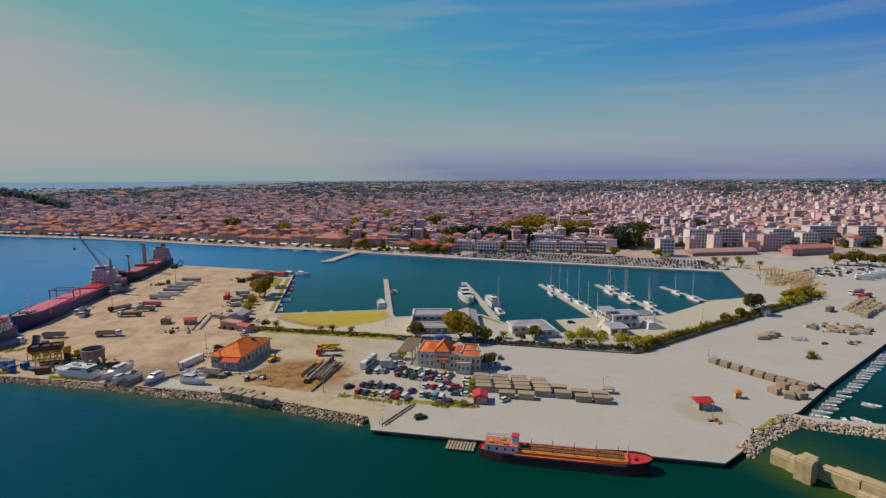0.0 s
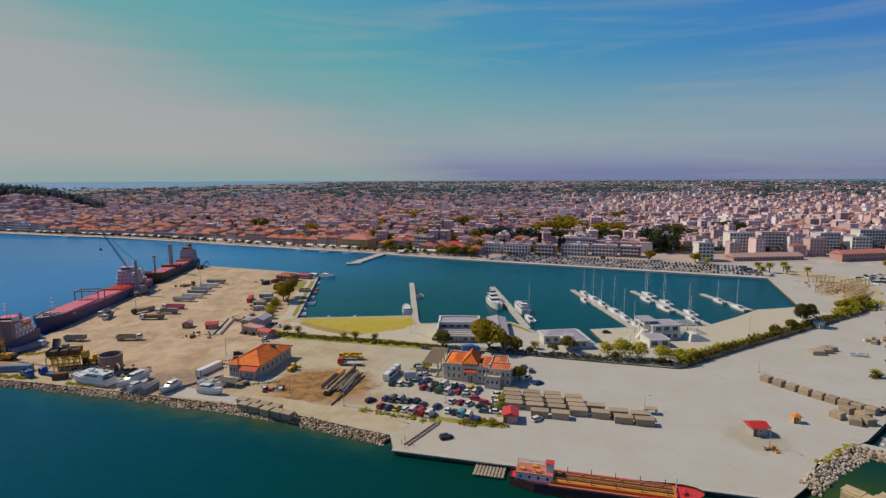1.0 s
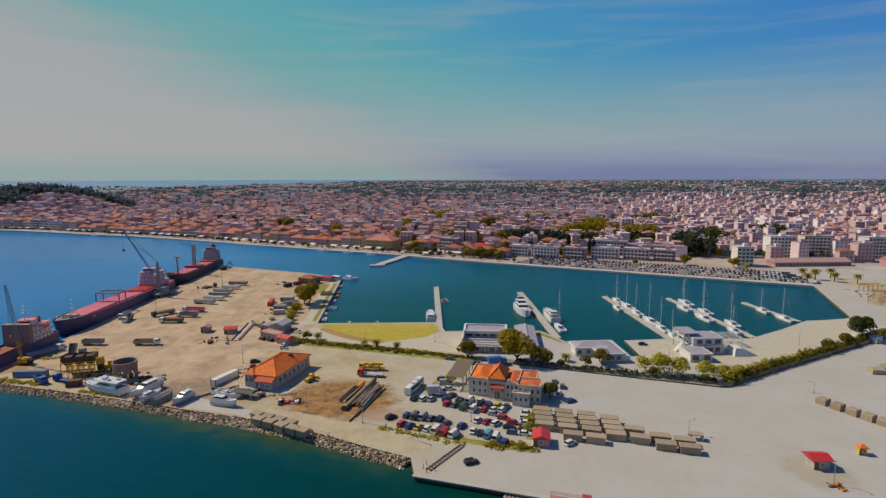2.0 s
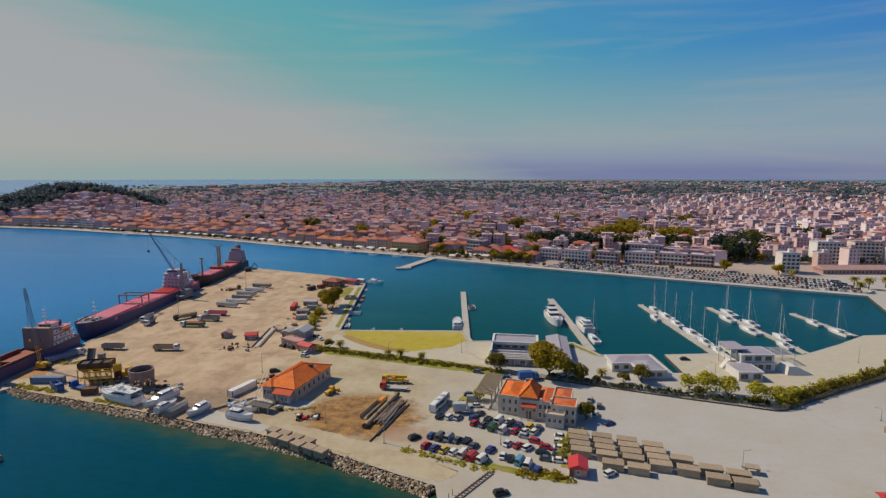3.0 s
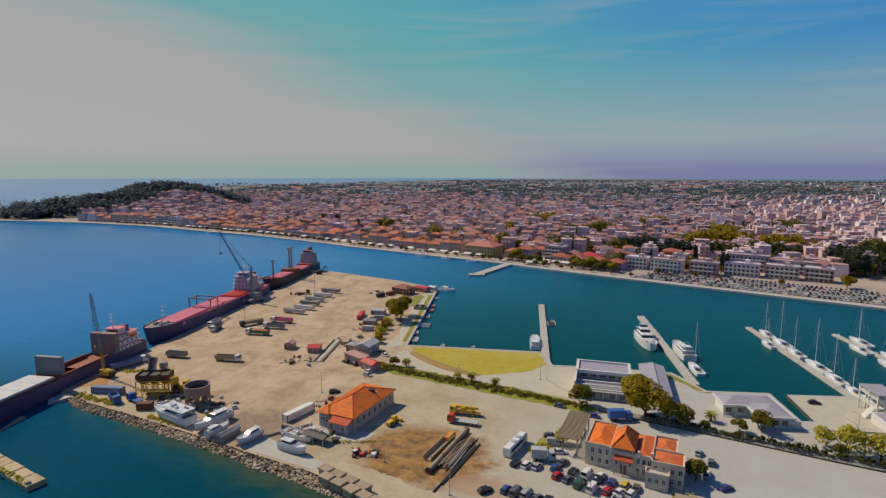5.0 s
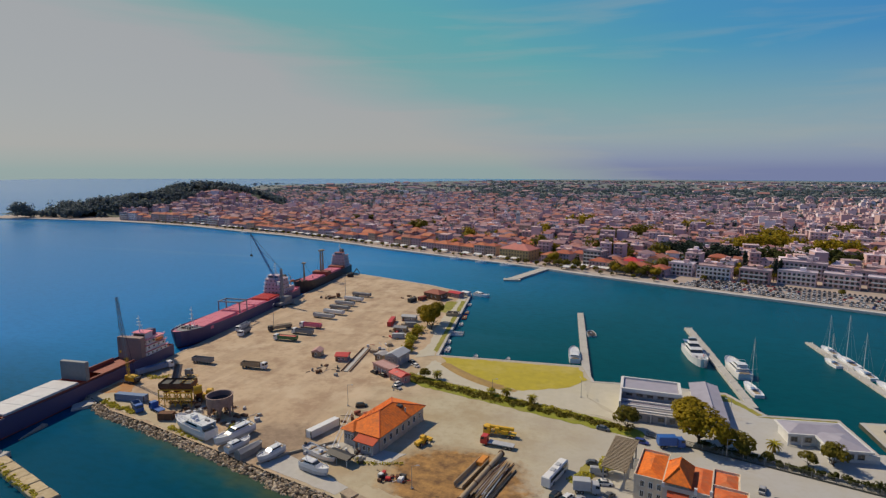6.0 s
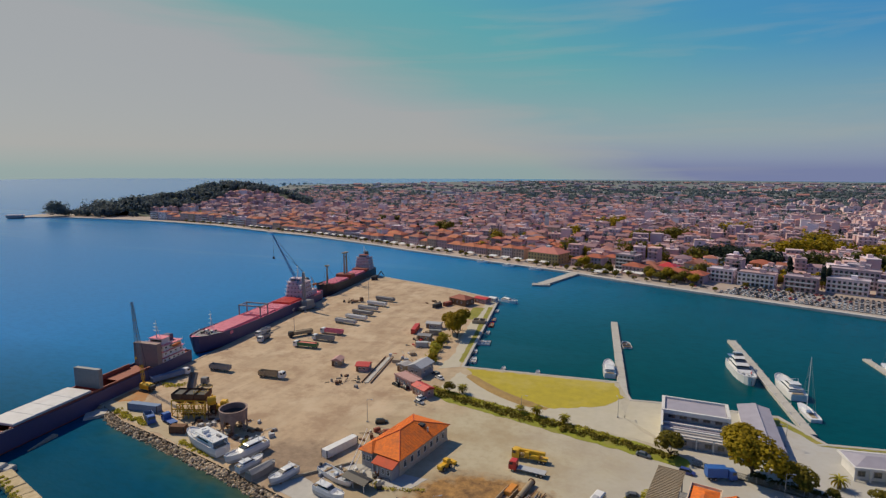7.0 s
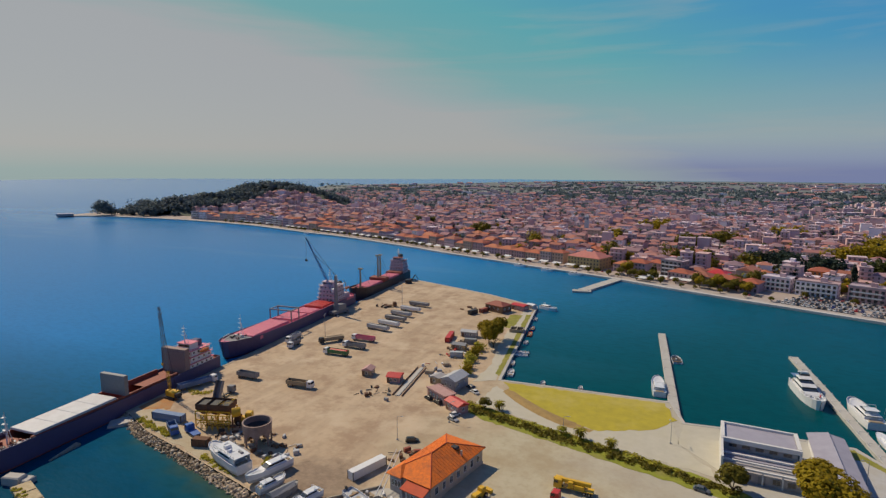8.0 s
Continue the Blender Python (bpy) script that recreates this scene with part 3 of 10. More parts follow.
def strip(poly, half, z0, z1, mi=0, geo=None):
    """A band along a line of points."""
    geo = geo or Geo()
    for k, ((ax, ay), (bx, by)) in enumerate(zip(poly, poly[1:])):
        d = math.hypot(bx - ax, by - ay)
        geo.obox((ax + bx) / 2, (ay + by) / 2, z0, d + half, half * 2, z1 - z0 + (k % 2) * 0.012, math.degrees(math.atan2(by - ay, bx - ax)), mi)
    return geo


# copings of the quays, a hand proud of the paving
setting("quay_coping", strip([(-22.7, 163.6)] + QUAY_EAST[:2], 0.7, -0.3, 0.06), CONCRETE, "pale concrete coping of the quay")
setting("basin_coping", strip([(57.8, 266.5), (54.3, 289), (32.2, 285)] + [(21.5, 301.8), (4.5, 301), (-16, 299), (-27, 297.2), (-32.2, 313.8), (-97, 306.2), (-118.8, 432.5), (-156.5, 450.5), (-236, 475.5)], 0.6, -1.4, 0.08), CONCRETE, "pale concrete coping of the basin")
setting("town_coping", strip([BASIN_SOUTH[0]] + TOWN_QUAY[:1:-1], 1.7, -1.4, 0.12), QUAY_STONE, "pale stone promenade along the town quay")
setting("west_coping", strip([(-205, 219), (-236, 475.5)], 0.7, -1.2, 0.07), CONCRETE_OLD)

# surfaces laid on the land
g = Geo()
g.prism(ragged([(-94.5, 304.5), (-34.5, 311.5), (-29.5, 298.5), (-35, 288), (-52, 278.5), (-67, 280.5), (-83, 289.5)], 0.6, 2.5, 1), -0.3, 0.08)
setting("lawn", g, LAWN, "dry yellow-green lawn by the basin")
g = Geo()
g.prism([(-28, 281), (-27, 296), (4, 300), (4, 268), (-14, 267)], -0.3, 0.045)
setting("marina_paving", g, WHITE_GROUND, "pale paving round the marina buildings")
g = Geo()
g.prism(ragged([(18.6, 299.6), (18.8, 293.5), (22.5, 293.8), (27.0, 288.0), (29.0, 284.4), (31.0, 285.4), (21.2, 300.6)], 0.3, 1.5, 41), -0.3, 0.05)
setting("marina_lawn", g, GREEN_LAWN, "short dry grass beside the marina")
g = Geo()
g.prism([(63.5, 262), (110, 250), (152, 282), (205, 320), (192, 341), (166, 332.5), (146, 315), (122, 296.5), (62, 289)], -0.3, 0.045)
setting("marina_apron", g, WHITE_GROUND, "white concrete apron of the marina")
g = Geo()
g.prism(ragged([(-106, 300), (-98.5, 305), (-120, 431), (-124, 428), (-114, 352), (-107, 322)], 0.5, 3, 4), -0.3, 0.045)
setting("basin_road", g, WHITE_GROUND, "pale dusty road along the basin")
g = Geo()
g.prism(ragged([(-97, 281), (-86, 278.6), (-69, 274), (-47, 269), (-28, 266), (-16, 265), (-28, 281), (-30, 296), (-38, 289.5), (-58, 285.5), (-83, 290), (-96, 300)], 0.7, 2.5, 3), -0.3, 0.045)
setting("garden_path", g, WHITE_GROUND, "pale gravel path beside the lawn")
g = Geo()
g.prism(ragged([(-113.5, 199.6), (-108, 207.5), (-92, 201.5), (-83, 198.5), (-84.5, 194.2), (-105, 198.0)], 0.25, 3, 5), -0.3, 0.05)
setting("slip_apron", g, CONCRETE, "pale concrete slip above the shore")
g = Geo()
g.prism(ragged([(-203, 220), (-186, 213.6), (-165, 210), (-138, 204.6), (-137, 207.5), (-150, 211.5), (-160, 216.0), (-180, 219.6), (-196, 227)], 0.6, 2.2, 9), -0.3, 0.054)
setting("shore_sand", g, SHORE_DUST, "pale sandy strip above the shore rocks")
g = Geo()
g.prism(ragged([(-82, 194.0), (-58, 186.6), (-36, 177.8), (-24.5, 173.8), (-19, 181), (-36, 188.6), (-56, 195.2), (-80, 201.5)], 1.1, 1.4, 6), -0.3, 0.045)
setting("shore_road", g, SHORE_DUST, "pale dusty road above the shore")
for name, label, pts in (("mole_grass", "green strip along the basin wall", [(-98.4, 310.0), (-105.3, 350.0), (-112.4, 391.0), (-115.8, 411.0), (-118.4, 410.6), (-115.2, 391.0), (-107.6, 350.0), (-101.0, 312.0)]), ("pier_grass", "dry yellow grass on the pier end", [(-116.4, 379.0), (-120.2, 408.0), (-127.0, 406.0), (-123.0, 380.0)]), ("quay_grass", "green grass strip on the basin quay", [(29.5, 283.2), (33.2, 283.4), (54.0, 287.2), (53.7, 288.2), (32.6, 284.3)]), ("coach_grass", "bright grass between parked vehicles", [(-27.5, 221), (-24.5, 219.5), (-20.5, 230.5), (-24, 232)]), ("row_grass", "rough green strip along the rows of cars", [(-21, 187.2), (-12, 183.4), (-2, 180.4), (9.6, 178.2), (10.4, 182.4), (-2, 183.6), (-10, 185.6), (-19, 189.6)]), ("unit_grass", "rough green strip beside the concrete units", [(8.6, 186.5), (11.4, 186.0), (16.5, 209.5), (12.0, 210.0)])):
    g = Geo()
    g.prism(ragged(pts, 0.3, 1.4, 43), -0.3, 0.05)
    setting(name, g, GREEN_LAWN, label)
g = Geo()
g.prism(ragged([(-102, 217), (-96.5, 219.5), (-75, 219.5), (-78.5, 212.3), (-92, 211.8)], 0.3, 2.0, 7), -0.3, 0.06)
setting("yard_slab", g, CONCRETE, "pale concrete slab in front of the warehouse")
setting("low_wall", strip([(-113.6, 199.8), (-108.4, 207.6), (-98.6, 219.0)], 0.22, -0.2, 0.7), CONCRETE_OLD, "low dark wall beside the boat yard")
# the bank of earth along the lawn
g = Geo()
ring = []
for k in range(13):
    u = k / 12
    x, y = -91 + 37 * u, 298.0 - 36.0 * u + 15.5 * u * u
    h = 0.9 * math.sin(math.pi * min(1, u * 1.05 + 0.02)) + 0.1 * math.sin(k * 2.3)
    ring.append([(x - 0.9, y - 2.6, 0.0), (x - 0.3, y - 0.8, h), (x + 0.3, y + 0.7, h * 0.8), (x + 0.9, y + 2.6, 0.0)])
g.loft(ring, closed=False, caps=False)
setting("earth_bank", g, material("yellow_earth", (0.36, 0.24, 0.09), 0.95, second=(0.24, 0.16, 0.06), amount=0.7, scale=0.5), "low bank of yellow-brown earth")

# ---- buildings of the harbour ----


def window(parent, c, face, w=1.1, h=1.6, frame_mat=None, lintel=True, name="window"):
    """A window on a wall: face is the way that the wall looks (degrees from +x). The frame carries its pane."""
    g = Geo()
    t = 0.11
    for x0, x1, z0, z1 in ((-w / 2 - t, -w / 2, -h / 2, h / 2), (w / 2, w / 2 + t, -h / 2, h / 2), (-w / 2 - t, w / 2 + t, h / 2, h / 2 + t),
                           (-w / 2 - t - 0.08, w / 2 + t + 0.08, -h / 2 - t, -h / 2), (-0.03, 0.03, -h / 2, h / 2)):
        g.box(-0.02, x0, z0, 0.10, x1, z1)
    ob = part(name, g, frame_mat or WHITE_PAINT, parent, at=pose(*c, 0, 0, face))
    p = Geo()
    p.box(-0.02, -w / 2, -h / 2, 0.05, w / 2, h / 2)
    part("pane", p, GLASS, ob)
    return ob


def window_again(ob, parent, c, face):
    o = same_part(ob, parent, pose(*c, 0, 0, face))
    for ch in ob.children:
        same_part(ch, o, Matrix())
    return o


def windows_row(parent, pts, face, w=1.1, h=1.6, mat=None):
    first = None
    for c in pts:
        first = window(parent, c, face, w, h, mat) if first is None else (window_again(first, parent, c, face), first)[1]


def rails(parent, pts, mat=None, h=1.0, r=0.05, step=2.5):
    g = Geo()
    for a, b in zip(pts, pts[1:]):
        a, b = Vector(a), Vector(b)
        for z in (h, h * 0.55):
            g.tube(a + Vector((0, 0, z)), b + Vector((0, 0, z)), r, n=4)
        k = max(1, int((b - a).length / step))
        for i in range(k + 1):
            p = a + (b - a) * i / k
            g.tube(p, p + Vector((0, 0, h)), r, n=4)
    return part("railing", g, mat or WHITE_PAINT, parent)


def door(parent, c, face, w=1.1, h=2.2, mat=None):
    g = Geo()
    g.box(-0.02, -w / 2, 0, 0.07, w / 2, h)
    g.box(-0.02, -w / 2 - 0.12, 0, 0.10, -w / 2, h + 0.12)
    g.box(-0.02, w / 2, 0, 0.10, w / 2 + 0.12, h + 0.12)
    ob = part("door", g, mat or BROWN, parent, at=pose(*c, 0, 0, face))
    k = Geo()
    k.box(0.07, w / 2 - 0.18, 1.0, 0.13, w / 2 - 0.10, 1.12)
    part("handle", k, STEEL, ob)
    return ob


def ribs(parent, x0, y0, x1, y1, z, h, mat, n=None):
    """Rounded ridge and hip tiles of a hipped roof."""
    lx, ly = x1 - x0, y1 - y0
    k = min(lx, ly) / 2
    if lx >= ly:
        a, b = (x0 + k, (y0 + y1) / 2, z + h), (x1 - k, (y0 + y1) / 2, z + h)
    else:
        a, b = ((x0 + x1) / 2, y0 + k, z + h), ((x0 + x1) / 2, y1 - k, z + h)
    ends = [(a, (x0, y0, z)), (a, (x0, y1, z) if lx >= ly else (x1, y0, z)), (b, (x1, y1, z)), (b, (x1, y0, z) if lx >= ly else (x0, y1, z)), (a, b)]
    g = Geo()
    for p, q in ends:
        g.tube(p, q, 0.16, n=6)
    return part("ridge_tiles", g, mat, parent)


def warehouse():
    t = thing("warehouse", "old stone warehouse with an orange hipped tile roof", "building", pose(-87.3, 231.4, 0, 0, 0, -10) @ Matrix.Diagonal((0.76, 1.04, 1, 1)))
    g = Geo()
    g.box(-8.6, -12.0, 0, 8.6, 12.0, 5.0)
    g.box(-8.75, -12.15, 0, 8.75, 12.15, 0.7)
    g.box(-8.7, -12.1, 4.7, 8.7, 12.1, 5.0)
    part("wall", g, CREAM, t)
    g = Geo()
    g.hip(-9.4, -12.8, 9.4, 12.8, 5.02, 3.3)
    roof = part("roof", g, TILE, t, "orange clay tile roof with a dark hole")
    ribs(roof, -9.4, -12.8, 9.4, 12.8, 5.02, 3.3, TILE_RED)
    # courses of tiles: long shallow ridges down the east and south slopes
    g = Geo()
    for i in range(23):
        y = -11.6 + i * 1.05
        k = 1 - max(0.0, (abs(y) - 3.4) / 9.4)
        g.tube((9.3, y, 5.08), (9.3 - 9.2 * k, y, 5.08 + 3.24 * k), 0.07, n=4)
        g.tube((-9.3, y, 5.08), (-9.3 + 9.2 * k, y, 5.08 + 3.24 * k), 0.07, n=4)
    tagged(part("tile_relief", g, TILE, roof), kind="stuff")
    g = Geo()
    g.obox(3.4, 4.2, 7.1, 2.2, 1.6, 0.55, 0, 0, (1, 1), (-0.4, 0))
    part("hatch", g, DARK, roof, "dark broken roof opening")
    g = Geo()
    g.obox(6.6, 3.6, 6.0, 0.5, 0.5, 1.5)
    part("chimney", g, CREAM, roof)
    # the bay on the south-west corner
    g = Geo()
    g.box(-8.5, -12.9, 0, -3.4, -12.16, 4.9)
    part("bay_wall", g, GREY_WALL, t)
    g = Geo()
    g.hip(-9.5, -13.7, -2.8, -6.0, 5.05, 1.5)
    part("bay_roof", g, TILE, roof)
    # the porch on the south front
    g = Geo()
    g.add([(-1.0, -15.6, 3.7), (8.9, -15.6, 3.7), (8.9, -12.0, 4.9), (-1.0, -12.0, 4.9), (-1.0, -15.6, 3.5), (8.9, -15.6, 3.5), (8.9, -12.0, 4.6), (-1.0, -12.0, 4.6)],
          [(0, 1, 2, 3), (7, 6, 5, 4), (0, 4, 5, 1), (1, 5, 6, 2), (3, 7, 4, 0)])
    part("porch_roof", g, TILE_RED, t)
    g = Geo()
    g.box(2.4, -15.2, 0, 8.4, -12.15, 3.6)
    part("porch_wall", g, GREY_WALL, t)
    for x in (-0.6, 1.6):
        g = Geo()
        g.obox(x, -15.2, 0, 0.35, 0.35, 3.55)
        part("post", g, WHITE_PAINT, t)
    door(t, (0.3, -12.02, 0), -90, 1.6, 2.6, WHITE_PAINT)
    windows_row(t, [(8.62, y, 2.7) for y in (-9.6, -6.4, -3.2, 0, 3.2, 6.4, 9.6)], 0, 1.1, 1.9)
    windows_row(t, [(x, -12.92, 2.7) for x in (-7.2, -5.6, -4.2)], -90, 1.0, 1.7)
    windows_row(t, [(x, -15.22, 2.1) for x in (4.2, 6.6)], -90, 1.0, 1.4)
    return t


STATION_TILE = material("faded_station_tile", (0.62, 0.13, 0.025), 0.8, second=(0.42, 0.09, 0.03), amount=0.7, scale=0.9, stains=(0.50, 0.22, 0.10), sscale=0.3, samount=0.6)


STATION_WALL = material("cream_station_wall", (0.68, 0.57, 0.44), 0.85, second=(0.46, 0.38, 0.29), amount=0.5, scale=0.6, stains=(0.36, 0.29, 0.22), sscale=0.3, samount=0.35)
STATION_FRONT = material("pale_station_front", (0.56, 0.50, 0.45), 0.85, second=(0.40, 0.35, 0.31), amount=0.55, scale=0.7, stains=(0.33, 0.28, 0.24), sscale=0.3, samount=0.35)


def old_station():
    """Two storeys, stepped parapets and a small tower with a pyramid roof."""
    t = thing("old_station", "cream two-storey station building with red roofs and a tower", "building", pose(3.6, 222.3, 0, 0, 0, -9))

    def block(name, x0, y0, x1, y1, h, mat, cap=True, cap_mat=STATION_WALL):
        g = Geo()
        g.box(x0, y0, 0, x1, y1, h)
        ob = part(name, g, mat, t)
        if cap:
            c = Geo()
            w = 0.16
            for a in ((x0 - 0.1, y0 - 0.1, x1 + 0.1, y0 + w), (x0 - 0.1, y1 - w, x1 + 0.1, y1 + 0.1), (x0 - 0.1, y0 + w, x0 + w, y1 - w), (x1 - w, y0 + w, x1 + 0.1, y1 - w)):
                c.box(a[0], a[1], h, a[2], a[3], h + 0.6)
            part("parapet", c, cap_mat, ob)
        return ob

    block("front_annex", 3.2, -11.4, 9.0, -8.6, 4.2, STATION_FRONT)
    block("west_wing", -13.6, -5.5, -6.5, 9.5, 6.2, STATION_WALL)
    block("hall_block", -6.5, -6.8, 4.4, 7.5, 6.0, STATION_FRONT, False)
    block("east_wing", 4.4, -8.6, 12.5, -1.2, 6.2, STATION_WALL)
    block("rear_wing", 4.4, -1.2, 10.5, 7.5, 6.0, STATION_WALL)
    block("tower", -5.8, -6.4, -0.6, 3.6, 7.4, STATION_WALL, False)
    g = Geo()
    g.hip(-6.4, -7.0, 0.0, 4.2, 7.42, 3.4, 3.4)
    r = part("tower_roof", g, TILE, t, "orange pyramid tile roof")
    ribs(r, -6.4, -7.0, 0.0, 4.2, 7.42, 3.4, TILE)
    for n, a in (("west_roof", (-13.3, -5.1, -6.9, 9.1, 6.25, 1.0)), ("east_roof", (4.8, -8.2, 12.1, -1.6, 6.25, 0.7)), ("rear_roof", (4.8, -0.8, 10.1, 7.1, 6.05, 0.8)), ("hall_roof", (-0.4, -6.4, 4.2, 7.2, 6.05, 0.6))):
        g = Geo()
        g.hip(*a)
        part(n, g, TILE if n == "west_roof" else STATION_TILE, t)
    g = Geo()
    g.add([(-5.4, -8.2, 4.4), (-0.4, -8.2, 4.4), (-0.4, -6.8, 5.4), (-5.4, -6.8, 5.4), (-5.4, -8.2, 4.2), (-0.4, -8.2, 4.2), (-0.4, -6.8, 5.1), (-5.4, -6.8, 5.1)],
          [(0, 1, 2, 3), (7, 6, 5, 4), (0, 4, 5, 1), (1, 5, 6, 2), (3, 7, 4, 0)])
    part("porch_roof", g, TILE_RED, t)
    for x in (-5.2, -2.9, -0.6):
        g = Geo()
        g.obox(x, -8.0, 0, 0.3, 0.3, 4.2)
        part("post", g, STATION_FRONT, t)
    for x, h in ((1.0, 1.6), (4.4, 1.9), (-6.4, 1.2)):
        g = Geo()
        g.obox(x, -6.9, 6.0, 0.7, 0.7, h)
        part("chimney", g, WHITE, t)
    g = Geo()
    g.box(-6.6, -7.05, 5.6, 4.5, -6.75, 6.7)
    part("front_parapet", g, STATION_FRONT, t)
    for z in (1.9, 4.7):
        windows_row(t, [(x, -5.52, z) for x in (-11.6, -9.5, -7.5)], -90, 0.85, 1.5)
        windows_row(t, [(x, -8.62, z) for x in ((5.5, 7.6, 9.7, 11.6) if z > 3 else (9.7, 11.6))], -90, 0.85, 1.5)
        windows_row(t, [(x, -11.42, z * 0.55) for x in ((4.4, 6.1, 7.8) if z > 3 else ())], -90, 0.85, 1.3)
        windows_row(t, [(x, -6.82, z) for x in (0.9, 2.4, 3.8)], -90, 0.85, 1.5)
        windows_row(t, [(12.52, y, z) for y in (-7.0, -4.9, -2.8)], 0, 0.85, 1.5)
        windows_row(t, [(-13.62, y, z) for y in (-3.5, 0, 3.5, 7)], 180, 0.85, 1.5)
    windows_row(t, [(x, -6.82, 3.4) for x in (-5.0, -0.9)], -90, 0.9, 1.7)
    door(t, (-2.9, -6.82, 0), -90, 1.4, 2.6)


def pergola():
    t = thing("pergola", "weathered brown timber pergola beside the old station", "pergola", pose(-14.4, 231.4, 0, 0, 0, -9))
    for x in (-2.8, 2.8):
        for y in (-9, -3, 3, 9):
            g = Geo()
            g.obox(x, y, 0, 0.4, 0.4, 5.0)
            part("post", g, GREY_WALL, t)
        g = Geo()
        g.obox(x, 0, 5.0, 0.35, 19.5, 0.4)
        part("beam", g, WOOD, t)
    slat = None
    for i in range(26):
        m = pose(0, -9.6 + i * 0.77, 5.4)
        if slat is None:
            g = Geo()
            g.obox(0, 0, 0, 6.8, 0.34, 0.22)
            slat = part("slat", g, TAN, t, at=m)
        else:
            same_part(slat, t, m)


def pavilion_hall():
    t = thing("marina_hall", "white marina hall with a pale lilac metal roof", "building", pose(-6, 277, 0))
    g = Geo()
    g.box(-9.4, 0.8, 0, 9.6, 11.2, 5.6)
    g.box(-9.4, -11.0, 0, 9.6, 0.8, 3.0)
    part("wall", g, GREY_WALL, t)
    g = Geo()
    g.box(-10.2, -11.6, 0, -9.6, 11.8, 6.6)
    g.box(9.8, -0.2, 0, 10.4, 11.8, 6.6)
    part("fin_wall", g, WHITE, t)
    g = Geo()
    g.box(-10.2, 11.2, 5.6, 10.4, 11.9, 7.0)
    g.box(-10.2, 0.0, 5.6, 10.4, 0.8, 6.9)
    g.box(-10.2, 0.8, 6.6, -9.2, 11.2, 7.0)
    g.box(9.4, 0.8, 6.6, 10.4, 11.2, 7.0)
    part("roof_frame", g, WHITE, t)
    g = Geo()
    g.box(-9.2, 0.8, 6.0, 9.4, 11.2, 6.35)
    part("roof", g, LILAC_ROOF, t)
    g = Geo()
    g.box(-9.4, -4.6, 3.0, 9.6, -0.05, 3.35)
    part("lower_roof", g, LILAC_ROOF, t)
    for y in (-11.4, -7.4, -3.4):
        g = Geo()
        g.box(-9.6, y, 3.6, 9.8, y + 0.6, 4.1)
        part("beam", g, WHITE, t)
    for x in (-9.2, -4.5, 0.2, 4.9, 9.4):
        g = Geo()
        g.obox(x, -11.2, 0, 0.4, 0.4, 3.6)
        part("post", g, WHITE, t)
    windows_row(t, [(x, -11.02, 1.7) for x in (-7, -3.5, 3.5, 7)], -90, 1.8, 1.3, GREY)
    door(t, (0, -11.02, 0), -90, 1.6, 2.3, GREY)
    windows_row(t, [(x, 0.78, 4.6) for x in (-7, -3.5, 0, 3.5, 7)], -90, 2.0, 0.9, GREY)


def pavilion_shed():
    t = thing("marina_shed", "long white shed with a pale lilac sloping roof", "building", pose(13.2, 283.5, 0))
    g = Geo()
    g.box(-4.3, -15.6, 0, 4.3, 15.6, 3.4)
    part("wall", g, WHITE, t)
    g = Geo()
    g.add([(-5, -16.2, 3.5), (0.8, -16.2, 4.8), (0.8, 16.2, 4.8), (-5, 16.2, 3.5), (-5, -16.2, 3.3), (0.8, -16.2, 4.5), (0.8, 16.2, 4.5), (-5, 16.2, 3.3)],
          [(0, 1, 2, 3), (7, 6, 5, 4), (0, 4, 5, 1), (2, 6, 7, 3), (3, 7, 4, 0), (1, 5, 6, 2)])
    g.add([(0.8, -16.2, 4.4), (5.0, -16.2, 3.5), (5.0, 16.2, 3.5), (0.8, 16.2, 4.4), (0.8, -16.2, 4.1), (5.0, -16.2, 3.2), (5.0, 16.2, 3.2), (0.8, 16.2, 4.1)],
          [(0, 1, 2, 3), (7, 6, 5, 4), (0, 4, 5, 1), (1, 5, 6, 2), (2, 6, 7, 3), (3, 7, 4, 0)])
    part("roof", g, LILAC_ROOF, t)
    windows_row(t, [(x, -15.62, 1.8) for x in (-2.2, 2.2)], -90, 1.6, 1.2, GREY)


